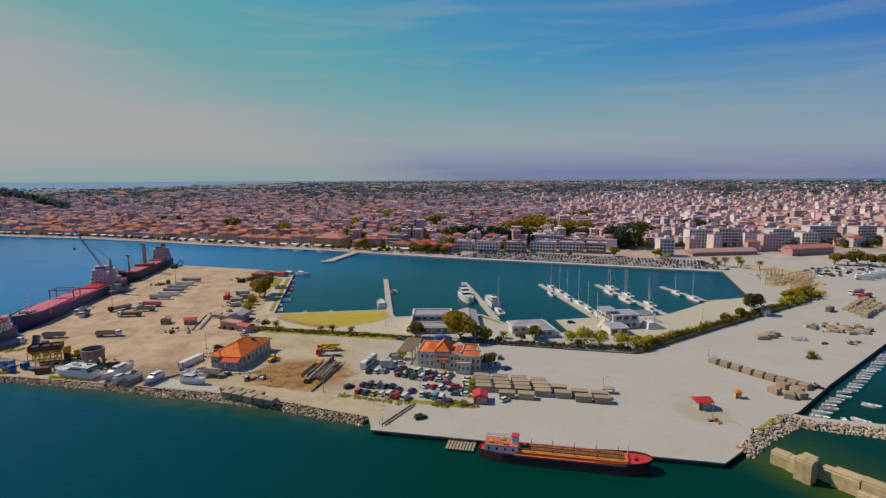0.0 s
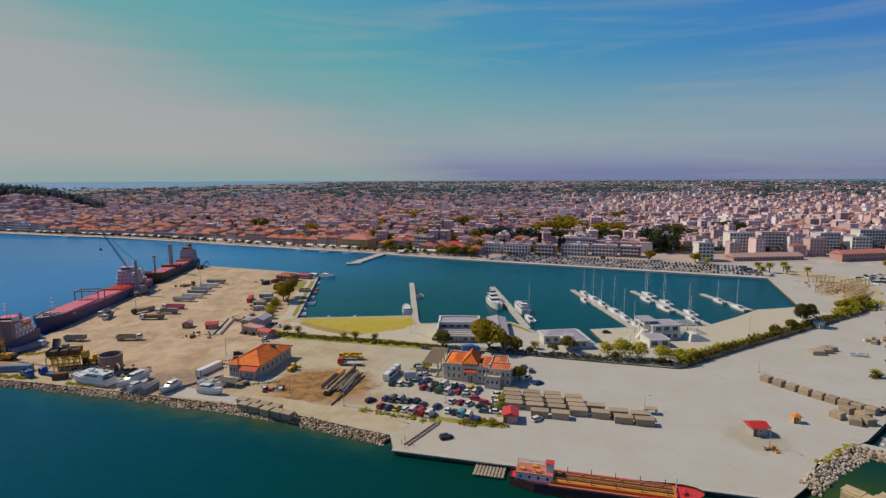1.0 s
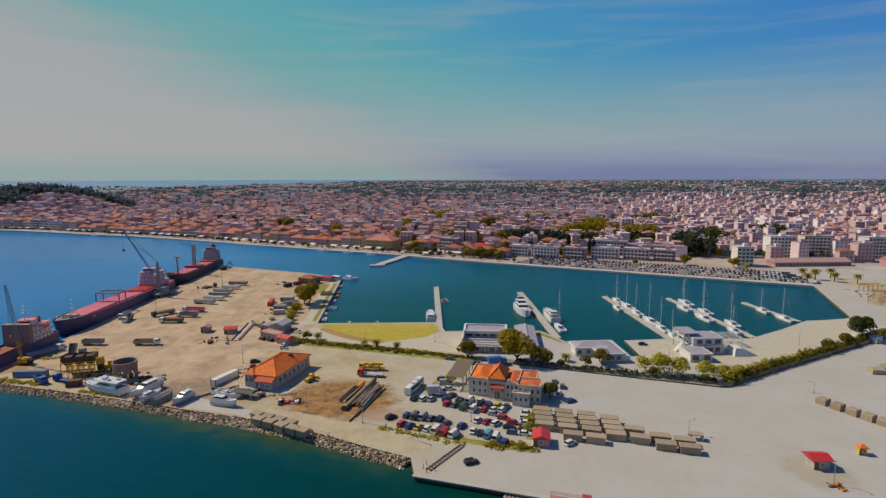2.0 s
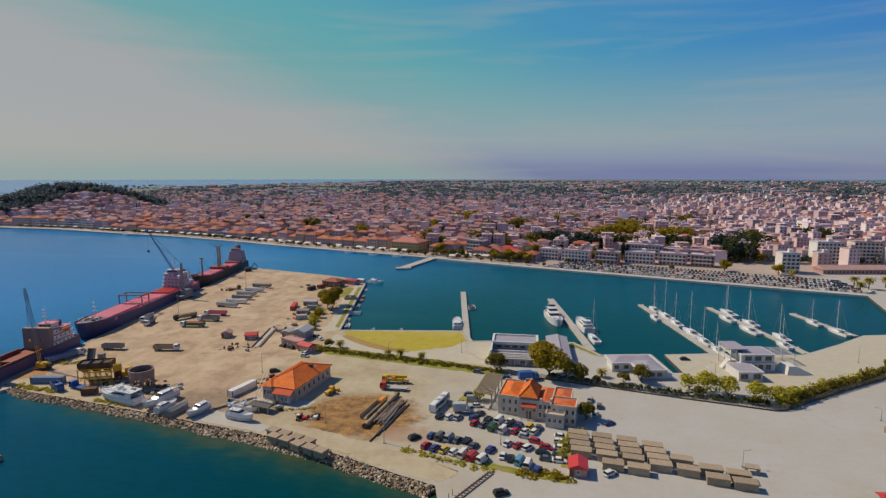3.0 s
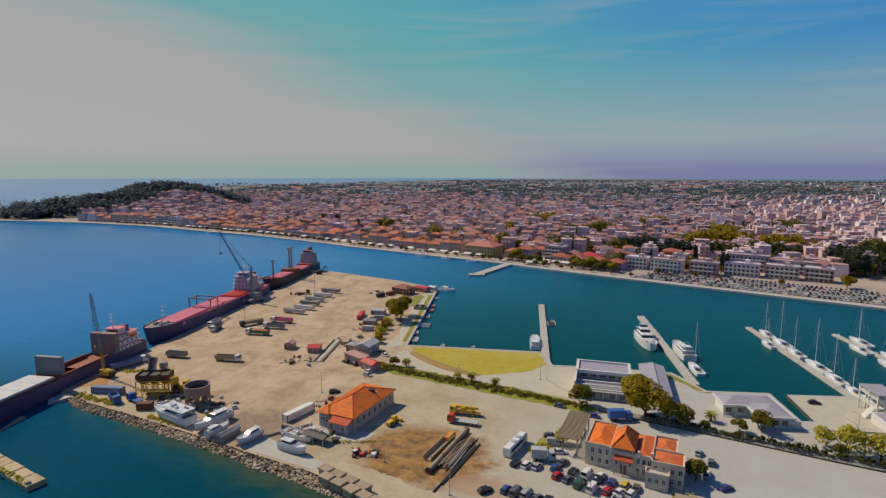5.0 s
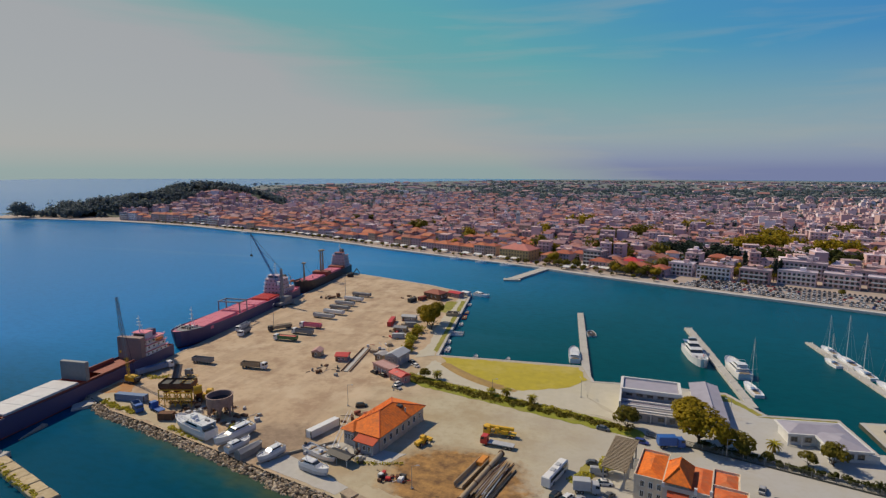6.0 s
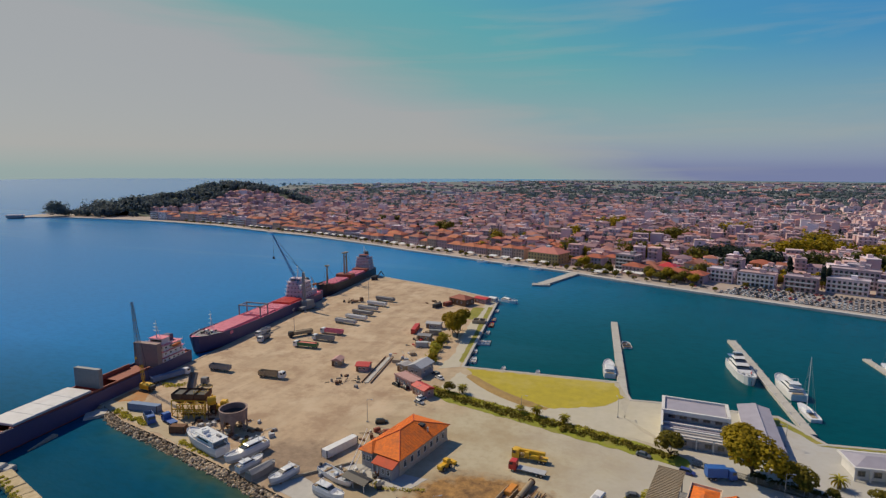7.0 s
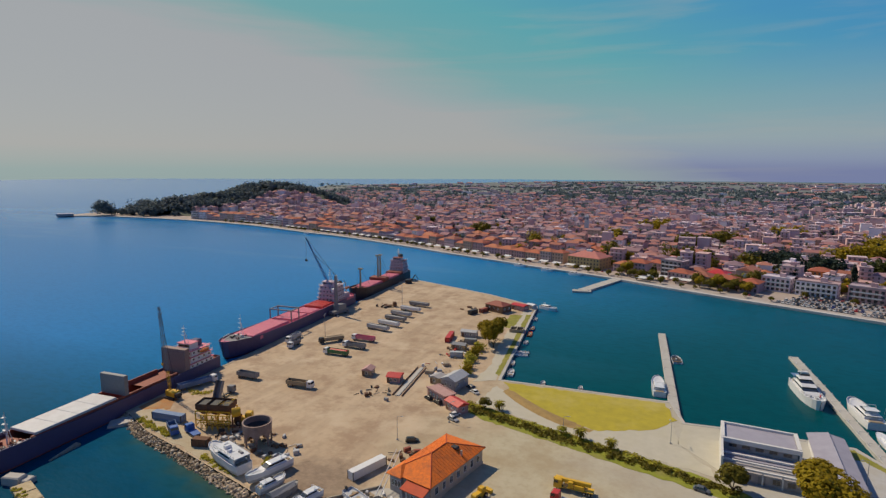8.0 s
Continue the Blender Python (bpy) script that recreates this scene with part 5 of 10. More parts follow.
def coach(label, x, y, rot, L=12.0):
    t = thing("coach", label, "bus", pose(x, y, 0, 0, 0, rot))
    g = Geo()
    g.loft([[(-L / 2, -1.25, 0.4), (L / 2, -1.25, 0.4), (L / 2, 1.25, 0.4), (-L / 2, 1.25, 0.4)], [(-L / 2, -1.25, 1.5), (L / 2 + 0.05, -1.25, 1.5), (L / 2 + 0.05, 1.25, 1.5), (-L / 2, 1.25, 1.5)],
            [(-L / 2 + 0.05, -1.2, 2.9), (L / 2 - 0.25, -1.2, 2.9), (L / 2 - 0.25, 1.2, 2.9), (-L / 2 + 0.05, 1.2, 2.9)], [(-L / 2 + 0.3, -0.95, 3.15), (L / 2 - 0.5, -0.95, 3.15), (L / 2 - 0.5, 0.95, 3.15), (-L / 2 + 0.3, 0.95, 3.15)]])
    part("body", g, WHITE_PAINT, t)
    for s in (-1, 1):
        for i in range(6):
            g = Geo()
            u = -L / 2 + 0.8 + i * (L - 1.6) / 6
            g.box(u, s * 1.25 - 0.04, 1.6, u + (L - 1.6) / 6 - 0.15, s * 1.25 + 0.02, 2.6)
            part("side_window", g, GLASS, t)
    g = Geo()
    g.box(L / 2 - 0.2, -1.1, 1.4, L / 2 + 0.06, 1.1, 2.6)
    part("windscreen", g, GLASS, t)
    for u in (-1.5, 2.0):
        g = Geo()
        g.chamfer(u, 0, 3.15, 1.6, 1.3, 0.22, 0.06)
        part("roof_vent", g, LIGHT_GREY, t)
    wheel_parts(t, [(x_, y_) for x_ in (-L * 0.27, L * 0.31) for y_ in (-1.15, 1.15)], 0.5, 0.3)


coach("white coach with dark windows parked by the old station", -31.2, 221.6, 74, 12.5)
truck_between((-24.8, 217.0), (-20.0, 217.8), "pale box lorry in the car park", LIGHT_GREY, LIGHT_GREY, "box", 7.0)
truck_between((-4.0, 249.5), (3.6, 252.0), "blue tarpaulin lorry in the lane", BLUE, BLUE, "box", 8.0)


def lorry_jib():
    t = thing("lorry_crane", "yellow telescopic jib lying along a lorry", "crane", pose(-51.5, 240.5, 1.25, 0, 0, 181))
    for i, (x0, x1, w) in enumerate(((-4.6, 3.6, 0.95), (3.6, 5.4, 0.7))):
        g = Geo()
        g.chamfer((x0 + x1) / 2, 0, 1.0, x1 - x0, w, w, 0.1)
        part("jib", g, YELLOW, t)
    g = Geo()
    g.chamfer(-1.6, 0, 0.0, 2.6, 2.2, 1.0, 0.15)
    part("turntable", g, YELLOW, t)
    g = Geo()
    g.chamfer(0.6, 0.75, 0.2, 1.4, 0.9, 1.5, 0.15)
    part("cab", g, YELLOW, t)
    g = Geo()
    g.tube((-1.0, 0, 0.4), (1.6, 0, 1.1), 0.16)
    part("ram", g, STEEL, t)


lorry_jib()

# cars
CAR_PAINTS = [(paint("car_white", (0.70, 0.70, 0.70), 0.3, 0.15), "white"), (paint("car_silver", (0.36, 0.37, 0.39), 0.3, 0.15), "silver"), (paint("car_black", (0.02, 0.02, 0.022), 0.3, 0.15), "black"),
              (paint("car_red", (0.45, 0.02, 0.03), 0.3, 0.2), "red"), (paint("car_blue", (0.04, 0.06, 0.24), 0.3, 0.2), "dark blue"), (paint("car_grey", (0.11, 0.115, 0.125), 0.3, 0.2), "grey"),
              (paint("car_yellow", (0.62, 0.42, 0.02), 0.3, 0.2), "yellow"), (paint("car_green", (0.03, 0.10, 0.05), 0.3, 0.2), "dark green"), (paint("car_skyblue", (0.10, 0.32, 0.48), 0.3, 0.2), "sky blue")]
CARS = {}


def put_car(ci, kind, x, y, rot, group=""):
    key = (ci, kind)
    word = {"saloon": "saloon car", "hatch": "small hatchback", "van": "van"}[kind]
    lab = "%s %s parked on the harbour ground" % (CAR_PAINTS[ci][1], word)
    if key not in CARS:
        CARS[key] = place(car_thing(CAR_PAINTS[ci][0], lab, kind), x, y, rot)
        ob = CARS[key]
    else:
        ob = copy_thing(CARS[key], pose(x, y, 0, 0, 0, rot))
    if group:
        tagged(ob, group=group)
    return ob


random.seed(11)
put_car(2, "hatch", -7.6, 171.0, 25)
put_car(0, "hatch", 21.4, 184.4, 40)
put_car(5, "saloon", -20.5, 255.6, -12)
put_car(4, "hatch", -8.6, 250.4, -12)
for x, y, c, r in ((-114.2, 276.4, 2, 150), (-109.4, 274.6, 2, 150), (-104.2, 293.0, 5, 150), (-101.0, 289.4, 0, 150), (-99.4, 268.0, 0, 60), (-103.6, 245.0, 2, 30), (67.5, 283.5, 2, 5), (-98.5, 264.5, 1, -20),
                   (22.0, 221.5, 0, 70), (24.2, 228.5, 5, 80), (21.6, 233.5, 1, 75), (25.6, 215.5, 4, 35)):
    put_car(c, random.choice(["saloon", "hatch"]), x, y, r)
PAINT = {"white": 0, "silver": 1, "black": 2, "red": 3, "blue": 4, "grey": 5, "yellow": 6, "green": 7, "sky": 8}


def car_row(a, b, what, rot):
    """Cars side by side from a to b; what: their colours, each with its kind after a colon."""
    words = what.split()
    for i, word in enumerate(words):
        k = i / max(1, len(words) - 1)
        colour, _, kind = word.partition(":")
        put_car(PAINT[colour], kind or "saloon", a[0] + (b[0] - a[0]) * k + rnd(-0.2, 0.2), a[1] + (b[1] - a[1]) * k - 0.8 + rnd(-0.4, 0.4), rot + rnd(-7, 7), "cars in the yard")


# the impound yard round the old station
car_row((-30.2, 199.4), (-19.3, 198.0), "blue:hatch grey:van silver:van grey black:hatch", 68)
car_row((-30.8, 193.2), (-13.4, 187.6), "red:hatch blue:hatch yellow white:hatch white:van red:van white:van", 68)
car_row((-16.6, 195.0), (-11.8, 194.0), "grey blue:hatch", 66)
car_row((-17.8, 210.2), (-8.4, 206.6), "red:hatch grey green:van white:van", 62)
car_row((-13.4, 213.6), (-6.4, 213.0), "black:hatch white:van white", 66)
car_row((-7.8, 190.6), (1.8, 184.6), "white black sky:van white:van blue:hatch", 74)
car_row((-6.6, 198.4), (-0.6, 196.2), "white red white:hatch", 58)
car_row((-1.4, 203.0), (4.9, 197.2), "silver red:hatch red", -14)
car_row((9.6, 204.6), (8.2, 190.2), "white white:hatch white grey white", -8)
car_row((3.6, 194.0), (4.6, 190.4), "black grey", -15)
car_row((-4.6, 206.6), (1.6, 206.4), "red:hatch white white:hatch", 60)
car_row((-6.2, 211.6), (2.8, 210.0), "black blue:hatch yellow:hatch grey", 76)
car_row((-29.8, 213.2), (-23.6, 213.8), "black:hatch white:hatch silver", 66)
car_row((-21.6, 233.4), (-18.0, 224.0), "grey silver:van white", 8)
car_row((-18.6, 214.4), (-16.6, 218.0), "blue:hatch grey", 60)
car_row((-35.2, 197.6), (-35.2, 197.6), "black:hatch", 40)

# ---- ships and boats (bow towards +x, waterline at z = 0) ----


def hull(parent, L, B, D, mats, bow=0.22, sheer=0.5, flare=0.9, draft=0.8, stern=0.86, bulwark=0.5, name="hull", band=0.0, floor=None):
    """A lofted hull with a deck let in below its rail. mats: side, bottom (below the band), deck."""
    xs = [-0.5, -0.46, -0.36, -0.15, 0.1, 0.5 - bow, 0.5 - bow * 0.55, 0.5 - bow * 0.22, 0.5 - bow * 0.06, 0.5]
    rings, rail = [], []
    for k in xs:
        u = max(0.0, (k - (0.5 - bow)) / bow)
        half = B / 2 * (math.sqrt(max(0.0, 1 - u ** 2.2)) if u else 1.0)
        if k < -0.36:
            half *= stern + (1 - stern) * (k + 0.5) / 0.14
        half = max(half, 0.012 * B)
        top = D + sheer * max(0.0, (k - 0.05) / 0.45) ** 2 * D * 0.6
        x = k * L
        low = half * (1 - 0.5 * u * flare)
        cut = -u * u * L * bow * 0.16
        ring = []
        for s in (-1, 1):
            side = [(x, s * half, top), (x + cut * 0.4, s * (half * 0.4 + low * 0.6), max(band, 0.05)), (x + cut, s * low * 0.9, -draft)]
            ring += side if s < 0 else side[::-1]
        rings.append(ring)
        rail.append((x, half, top))
    g = Geo()
    n = 6
    pts = [p for r in rings for p in r]
    for k in range(len(rings) - 1):
        for i in range(n - 1):
            g.add([rings[k][i], rings[k][i + 1], rings[k + 1][i + 1], rings[k + 1][i]], [(0, 1, 2, 3)], 0 if i in (0, n - 2) else 1)
    g.add(rings[0], [tuple(range(n))], 0)
    # inner face of the rail, and its cap
    t = min(0.25, B * 0.03)
    for s in (-1, 1):
        for (xa, ha, za), (xb, hb, zb) in zip(rail, rail[1:]):
            a2, b2 = max(ha - t, 0), max(hb - t, 0)
            g.add([(xa, s * ha, za), (xb, s * hb, zb), (xb, s * b2, zb), (xa, s * a2, za), (xa, s * a2, za - bulwark), (xb, s * b2, zb - bulwark)], [(0, 1, 2, 3), (3, 2, 5, 4)], 0)
    ob = part(name, g.weld(), [mats[0], mats[1]], parent)
    d = Geo()
    for (xa, ha, za), (xb, hb, zb) in zip(rail, rail[1:]):
        a2, b2 = max(ha - t, 0), max(hb - t, 0)
        if floor and floor[0] <= xa and xb <= floor[1]:
            continue
        d.add([(xa, -a2, za - bulwark), (xb, -b2, zb - bulwark), (xb, b2, zb - bulwark), (xa, a2, za - bulwark)], [(0, 1, 2, 3)])
    d.add([(-L / 2 + 0.02, -rail[0][1], rail[0][2]), (-L / 2 + 0.02, rail[0][1], rail[0][2]), (-L / 2 + 0.02, rail[0][1], rail[0][2] - bulwark), (-L / 2 + 0.02, -rail[0][1], rail[0][2] - bulwark)], [(0, 1, 2, 3)])
    part("deck", d, mats[2], parent)
    return ob


def tower_block(parent, x0, x1, w, z, tiers, mat, roof_mat, h=2.5, step=0.9):
    """The stacked decks of a ship's house, with their windows and the bridge on top."""
    first = None
    for i in range(tiers):
        a, b, ww = x0 + step * i * 0.5, x1 - step * i, w - 0.7 * i
        zz = z + i * h
        g = Geo()
        g.chamfer((a + b) / 2, 0, zz, b - a, ww, h, 0.12)
        tier = part("house_tier", g, mat, parent)
        d = Geo()
        d.box(a - 0.5, -ww / 2 - 0.5, zz + h, b + 0.5, ww / 2 + 0.5, zz + h + 0.12)
        part("tier_deck", d, roof_mat, tier)
        k = max(2, int(ww / 2.2))
        for j in range(k):
            c = (b + 0.01, -ww / 2 + ww * (j + 0.5) / k, zz + h * 0.6)
            if first is None:
                q = Geo()
                q.box(-0.02, -0.4, -0.35, 0.05, 0.4, 0.35)
                first = part("window", q, GLASS, tier, at=pose(*c))
            else:
                same_part(first, tier, pose(*c))
        k = max(2, int((b - a) / 2.4))
        for s in (-1, 1):
            for j in range(k):
                same_part(first, tier, pose(a + (b - a) * (j + 0.5) / k, s * (ww / 2 + 0.01), zz + h * 0.6, 0, 0, 90 * s))
        rails(tier, [(a - 0.4, -ww / 2 - 0.4, zz + h + 0.12), (b + 0.4, -ww / 2 - 0.4, zz + h + 0.12), (b + 0.4, ww / 2 + 0.4, zz + h + 0.12), (a - 0.4, ww / 2 + 0.4, zz + h + 0.12)], h=0.9, r=0.04)
    zz = z + tiers * h + 0.12
    b = x1 - step * tiers
    g = Geo()
    g.chamfer(b - 2.4, 0, zz, 4.4, w * 0.55, 2.4, 0.12)
    br = part("bridge", g, mat, parent)
    q = Geo()
    q.box(b - 0.24, -w * 0.25, zz + 1.0, b - 0.16, w * 0.25, zz + 1.9)
    part("bridge_windows", q, GLASS, br)
    q = Geo()
    q.box(b - 4.9, -w * 0.31, zz + 2.4, b + 0.3, w * 0.31, zz + 2.55)
    part("bridge_roof", q, roof_mat, br)
    return zz + 2.55


def lattice_mast(parent, x, y, z, h, mat=None, name="mast"):
    g = Geo()
    g.tube((x, y, z), (x, y, z + h), 0.22, 0.1, n=6)
    for k, w in ((0.45, 1.7), (0.65, 1.3), (0.85, 0.9)):
        g.tube((x, y - w, z + h * k), (x, y + w, z + h * k), 0.07, n=4)
        g.obox(x + 0.4, y, z + h * k, 0.9, 0.9, 0.12)
    for s in (-1, 1):
        g.tube((x - 1.2, y + s * 0.9, z), (x, y, z + h * 0.75), 0.09, n=4)
    return part(name, g, mat or WHITE_PAINT, parent)


def hatch_cover(parent, x0, x1, w, z, mat, coam=1.3, n=4):
    g = Geo()
    g.box(x0 - 0.3, -w / 2 - 0.3, z, x1 + 0.3, w / 2 + 0.3, z + coam)
    c = part("hatch_coaming", g, mat, parent)
    step = (x1 - x0) / n
    first = None
    for i in range(n):
        m = pose(x0 + step * (i + 0.5), 0, z + coam)
        if first is None:
            q = Geo()
            q.chamfer(0, 0, 0, step - 0.12, w, 0.55, 0.15)
            for k in range(3):
                q.box(-step / 2 + 0.2 + k * step * 0.3, -w / 2 + 0.3, 0.55, -step / 2 + 0.32 + k * step * 0.3, w / 2 - 0.3, 0.62)
            first = part("hatch_panel", q, mat, c, at=m)
        else:
            same_part(first, c, m)


def windlass(parent, x, z, mat):
    for s in (-1, 1):
        g = Geo()
        g.tube((x, s * 0.8, z + 0.7), (x, s * 2.4, z + 0.7), 0.55, n=10)
        g.obox(x, s * 1.6, z, 1.2, 1.8, 0.4)
        part("windlass", g, mat, parent)
        b = Geo()
        b.tube((x - 2.5, s * 2.2, z), (x - 2.5, s * 2.2, z + 0.8), 0.25, n=8)
        b.tube((x - 1.8, s * 2.2, z), (x - 1.8, s * 2.2, z + 0.8), 0.25, n=8)
        part("bollard", b, DARK, parent)


def lifeboat(parent, x, y, z):
    g = Geo()
    n = 10
    g.loft([[(x + dx, y + 0.95 * k * math.cos(2 * math.pi * i / n), z + 0.8 * k * math.sin(2 * math.pi * i / n)) for i in range(n)] for dx, k in ((-2.6, 0.15), (-1.8, 0.8), (0, 1), (1.8, 0.8), (2.6, 0.15))])
    part("lifeboat", g, paint_orange, parent)
    d = Geo()
    for dx in (-1.8, 1.8):
        d.tube((x + dx, y * 0.75, z - 1.5), (x + dx, y, z + 1.4), 0.1, n=5)
    part("davit", d, WHITE_PAINT, parent)


paint_orange = paint("orange_paint", (0.62, 0.16, 0.02))


def quay_pose(y, off):
    """On the west quay: the place at that y, off metres out from the wall, and a bow that points south."""
    x = -205 - (y - 219) * 31 / 256.5
    return pose(x - off * 0.993, y - off * 0.12, -1.5, 0, 0, -83.1)


def open_hold_ship():
    t = thing("cargo_ship", "navy coaster with an open red hold and white hatch covers", "ship", quay_pose(216, 6.9))
    L, B = 104.0, 12.2
    hull(t, L, B, 6.2, [NAVY, RED_OXIDE, RED_OXIDE], bow=0.16, bulwark=0.9, band=0.6, draft=1.0, floor=(-31, 46))
    zd = 5.3
    # walls of the hold and the tank top in it
    g = Geo()
    g.box(-27.5, -5.1, 0.8, 28.0, 5.1, 1.0)
    part("hold_floor", g, RED_OXIDE, t)
    for s in (-1, 1):
        g = Geo()
        g.box(-28.0, s * 5.2 - 0.25, 1.0, 28.5, s * 5.2 + 0.25, 7.0)
        part("hold_side", g, RED_OXIDE, t)
        d = Geo()
        d.box(-28.0, min(s * 5.4, s * 5.9), zd, 36.5, max(s * 5.4, s * 5.9), zd + 0.1)
        part("side_deck", d, RED_OXIDE, t)
    d = Geo()
    d.box(28.5, -5.9, zd - 0.1, 46, 5.9, zd + 0.02)
    part("fore_deck", d, RED_OXIDE, t)
    g = Geo()
    g.box(-34.0, -5.9, 0.8, -31.6, 5.9, 15.0)
    part("hold_bulkhead", g, paint("brown_plate_paint", (0.30, 0.20, 0.18), 0.7), t, "tall rust-brown steel bulkhead")
    g = Geo()
    g.chamfer(-4.6, 0, 6.9, 1.6, 11.4, 7.2, 0.1)
    part("upright_cover", g, GREY, t, "grey hatch cover standing on edge")
    n = None
    for i in range(4):
        m = pose(-0.5 + 3.45 + i * 7.0, 0, 7.0)
        if n is None:
            g = Geo()
            g.chamfer(0, 0, 0, 6.94, 11.0, 0.75, 0.12)
            n = part("hatch_panel", g, material("grey_white_hatch", (0.52, 0.53, 0.56), 0.55, second=(0.40, 0.40, 0.42), amount=0.6, scale=0.4), t, at=m)
        else:
            same_part(n, t, m)
    top = tower_block(t, -47.5, -34.6, 11.0, 5.3, 3, WHITE_PAINT, RED_HATCH)
    lattice_mast(t, -38.0, 0, top, 7.5)
    g = Geo()
    g.chamfer(-44.0, 0, 10.0, 3.2, 3.4, 5.5, 0.3)
    part("funnel", g, NAVY, t)
    lifeboat(t, -42.0, 6.3, 12.0)
    lifeboat(t, -42.0, -6.3, 12.0)
    windlass(t, 37.0, 5.4, RED_OXIDE)
    windlass(t, 43.0, 5.6, RED_OXIDE)
    lattice_mast(t, 32.0, 0, 5.3, 10.0)
    r = random.Random(17)
    for i in range(16):
        g = Geo()
        x, y = r.uniform(29.5, 36), r.uniform(-4.6, 4.6)
        if i % 2:
            g.chamfer(x, y, 5.32, r.uniform(0.8, 2.2), r.uniform(0.6, 1.4), r.uniform(0.5, 1.3), 0.1, r.uniform(0, 90))
        else:
            g.tube((x, y, 5.32), (x, y, 5.32 + r.uniform(0.8, 1.7)), r.uniform(0.2, 0.45), n=8)
        part("deck_gear", g, (RED_OXIDE, RUST, RED_OXIDE, LIGHT_GREY)[i % 4], t)
    rails(t, [(29, -5.8, 6.0), (46, -4.4, 6.8)], h=0.9)
    rails(t, [(29, 5.8, 6.0), (46, 4.4, 6.8)], h=0.9)


def hatch_ship():
    t = thing("cargo_ship", "black and red cargo ship with long red hatch covers", "ship", quay_pose(334, 8.6))
    hull(t, 116.0, 15.4, 7.0, [NAVY, RED_OXIDE, RED_HATCH], bow=0.2, sheer=0.45, flare=1.2, bulwark=0.8, band=0.8, draft=1.0)
    g = Geo()
    g.box(-54, -7.5, 5.6, 40, -7.2, 7.15)
    g.box(-54, 7.2, 5.6, 40, 7.5, 7.15)
    part("bulwark_stripe", g, RED_HATCH, t)
    hatch_cover(t, 14.0, 43.0, 11.5, 6.2, RED_HATCH, 1.2, 6)
    hatch_cover(t, -3.0, 10.0, 11.5, 6.2, RED_HATCH, 0.8, 3)
    hatch_cover(t, -16.0, -6.0, 11.5, 6.2, RED_HATCH, 0.4, 2)
    hatch_cover(t, -32.0, -19.0, 11.5, 6.2, RED, 0.9, 3)
    # the travelling frame that lifts the covers
    for x in (6.0, 13.0):
        for s in (-1, 1):
            g = Geo()
            g.obox(x, s * 6.6, 6.2, 0.5, 0.5, 6.4)
            part("gantry_leg", g, GREY, t)
        g = Geo()
        g.obox(x, 0, 12.6, 0.6, 13.8, 0.6)
        part("gantry_beam", g, GREY, t)
    for s in (-1, 1):
        g = Geo()
        g.obox(9.5, s * 6.6, 12.6, 6.4, 0.5, 0.5)
        part("gantry_beam", g, GREY, t)
    top = tower_block(t, -44.5, -34.2, 13.0, 6.2, 4, PINK_DECK, PINK_DECK, step=0.2)
    lattice_mast(t, -38.0, 0, top, 8.0)
    lattice_mast(t, -42.5, 2.0, top - 2.4, 6.0)
    g = Geo()
    g.chamfer(-49.0, 0, 6.2, 7.5, 10.5, 3.2, 0.2)
    part("after_house", g, PINK_DECK, t)
    for s in (-1, 1):
        g = Geo()
        g.tube((-51.0, s * 3.6, 9.4), (-51.0, s * 3.6, 15.5), 0.35, 0.25, n=8)
        g.tube((-51.0, s * 3.6, 14.8), (-46.0, s * 4.6, 18.5), 0.2, 0.12, n=6)
        part("derrick", g, LIGHT_GREY, t)
    g = Geo()
    g.chamfer(-47.6, 0, 9.4, 3.2, 3.6, 7.6, 0.4)
    part("funnel", g, DARK, t)
    lifeboat(t, -46.0, 7.4, 13.5)
    lifeboat(t, -46.0, -7.4, 13.5)
    g = Geo()
    g.prism([(44.2, -6.2), (49.0, -5.0), (53.5, -2.6), (55.6, -0.5), (55.6, 0.5), (53.5, 2.6), (49.0, 5.0), (44.2, 6.2)], 7.4, 7.75)
    part("fore_deck", g, GREY, t, "dark grey fore deck")
    windlass(t, 49.0, 7.7, DARK)
    windlass(t, 46.0, 7.7, LIGHT_GREY)
    lattice_mast(t, 44.5, 0, 7.0, 11.0)
    rails(t, [(46, -5.6, 8.0), (52, -3.6, 8.5), (56.8, -0.6, 8.9), (56.8, 0.6, 8.9), (52, 3.6, 8.5), (46, 5.6, 8.0)], WHITE_PAINT, h=1.0)


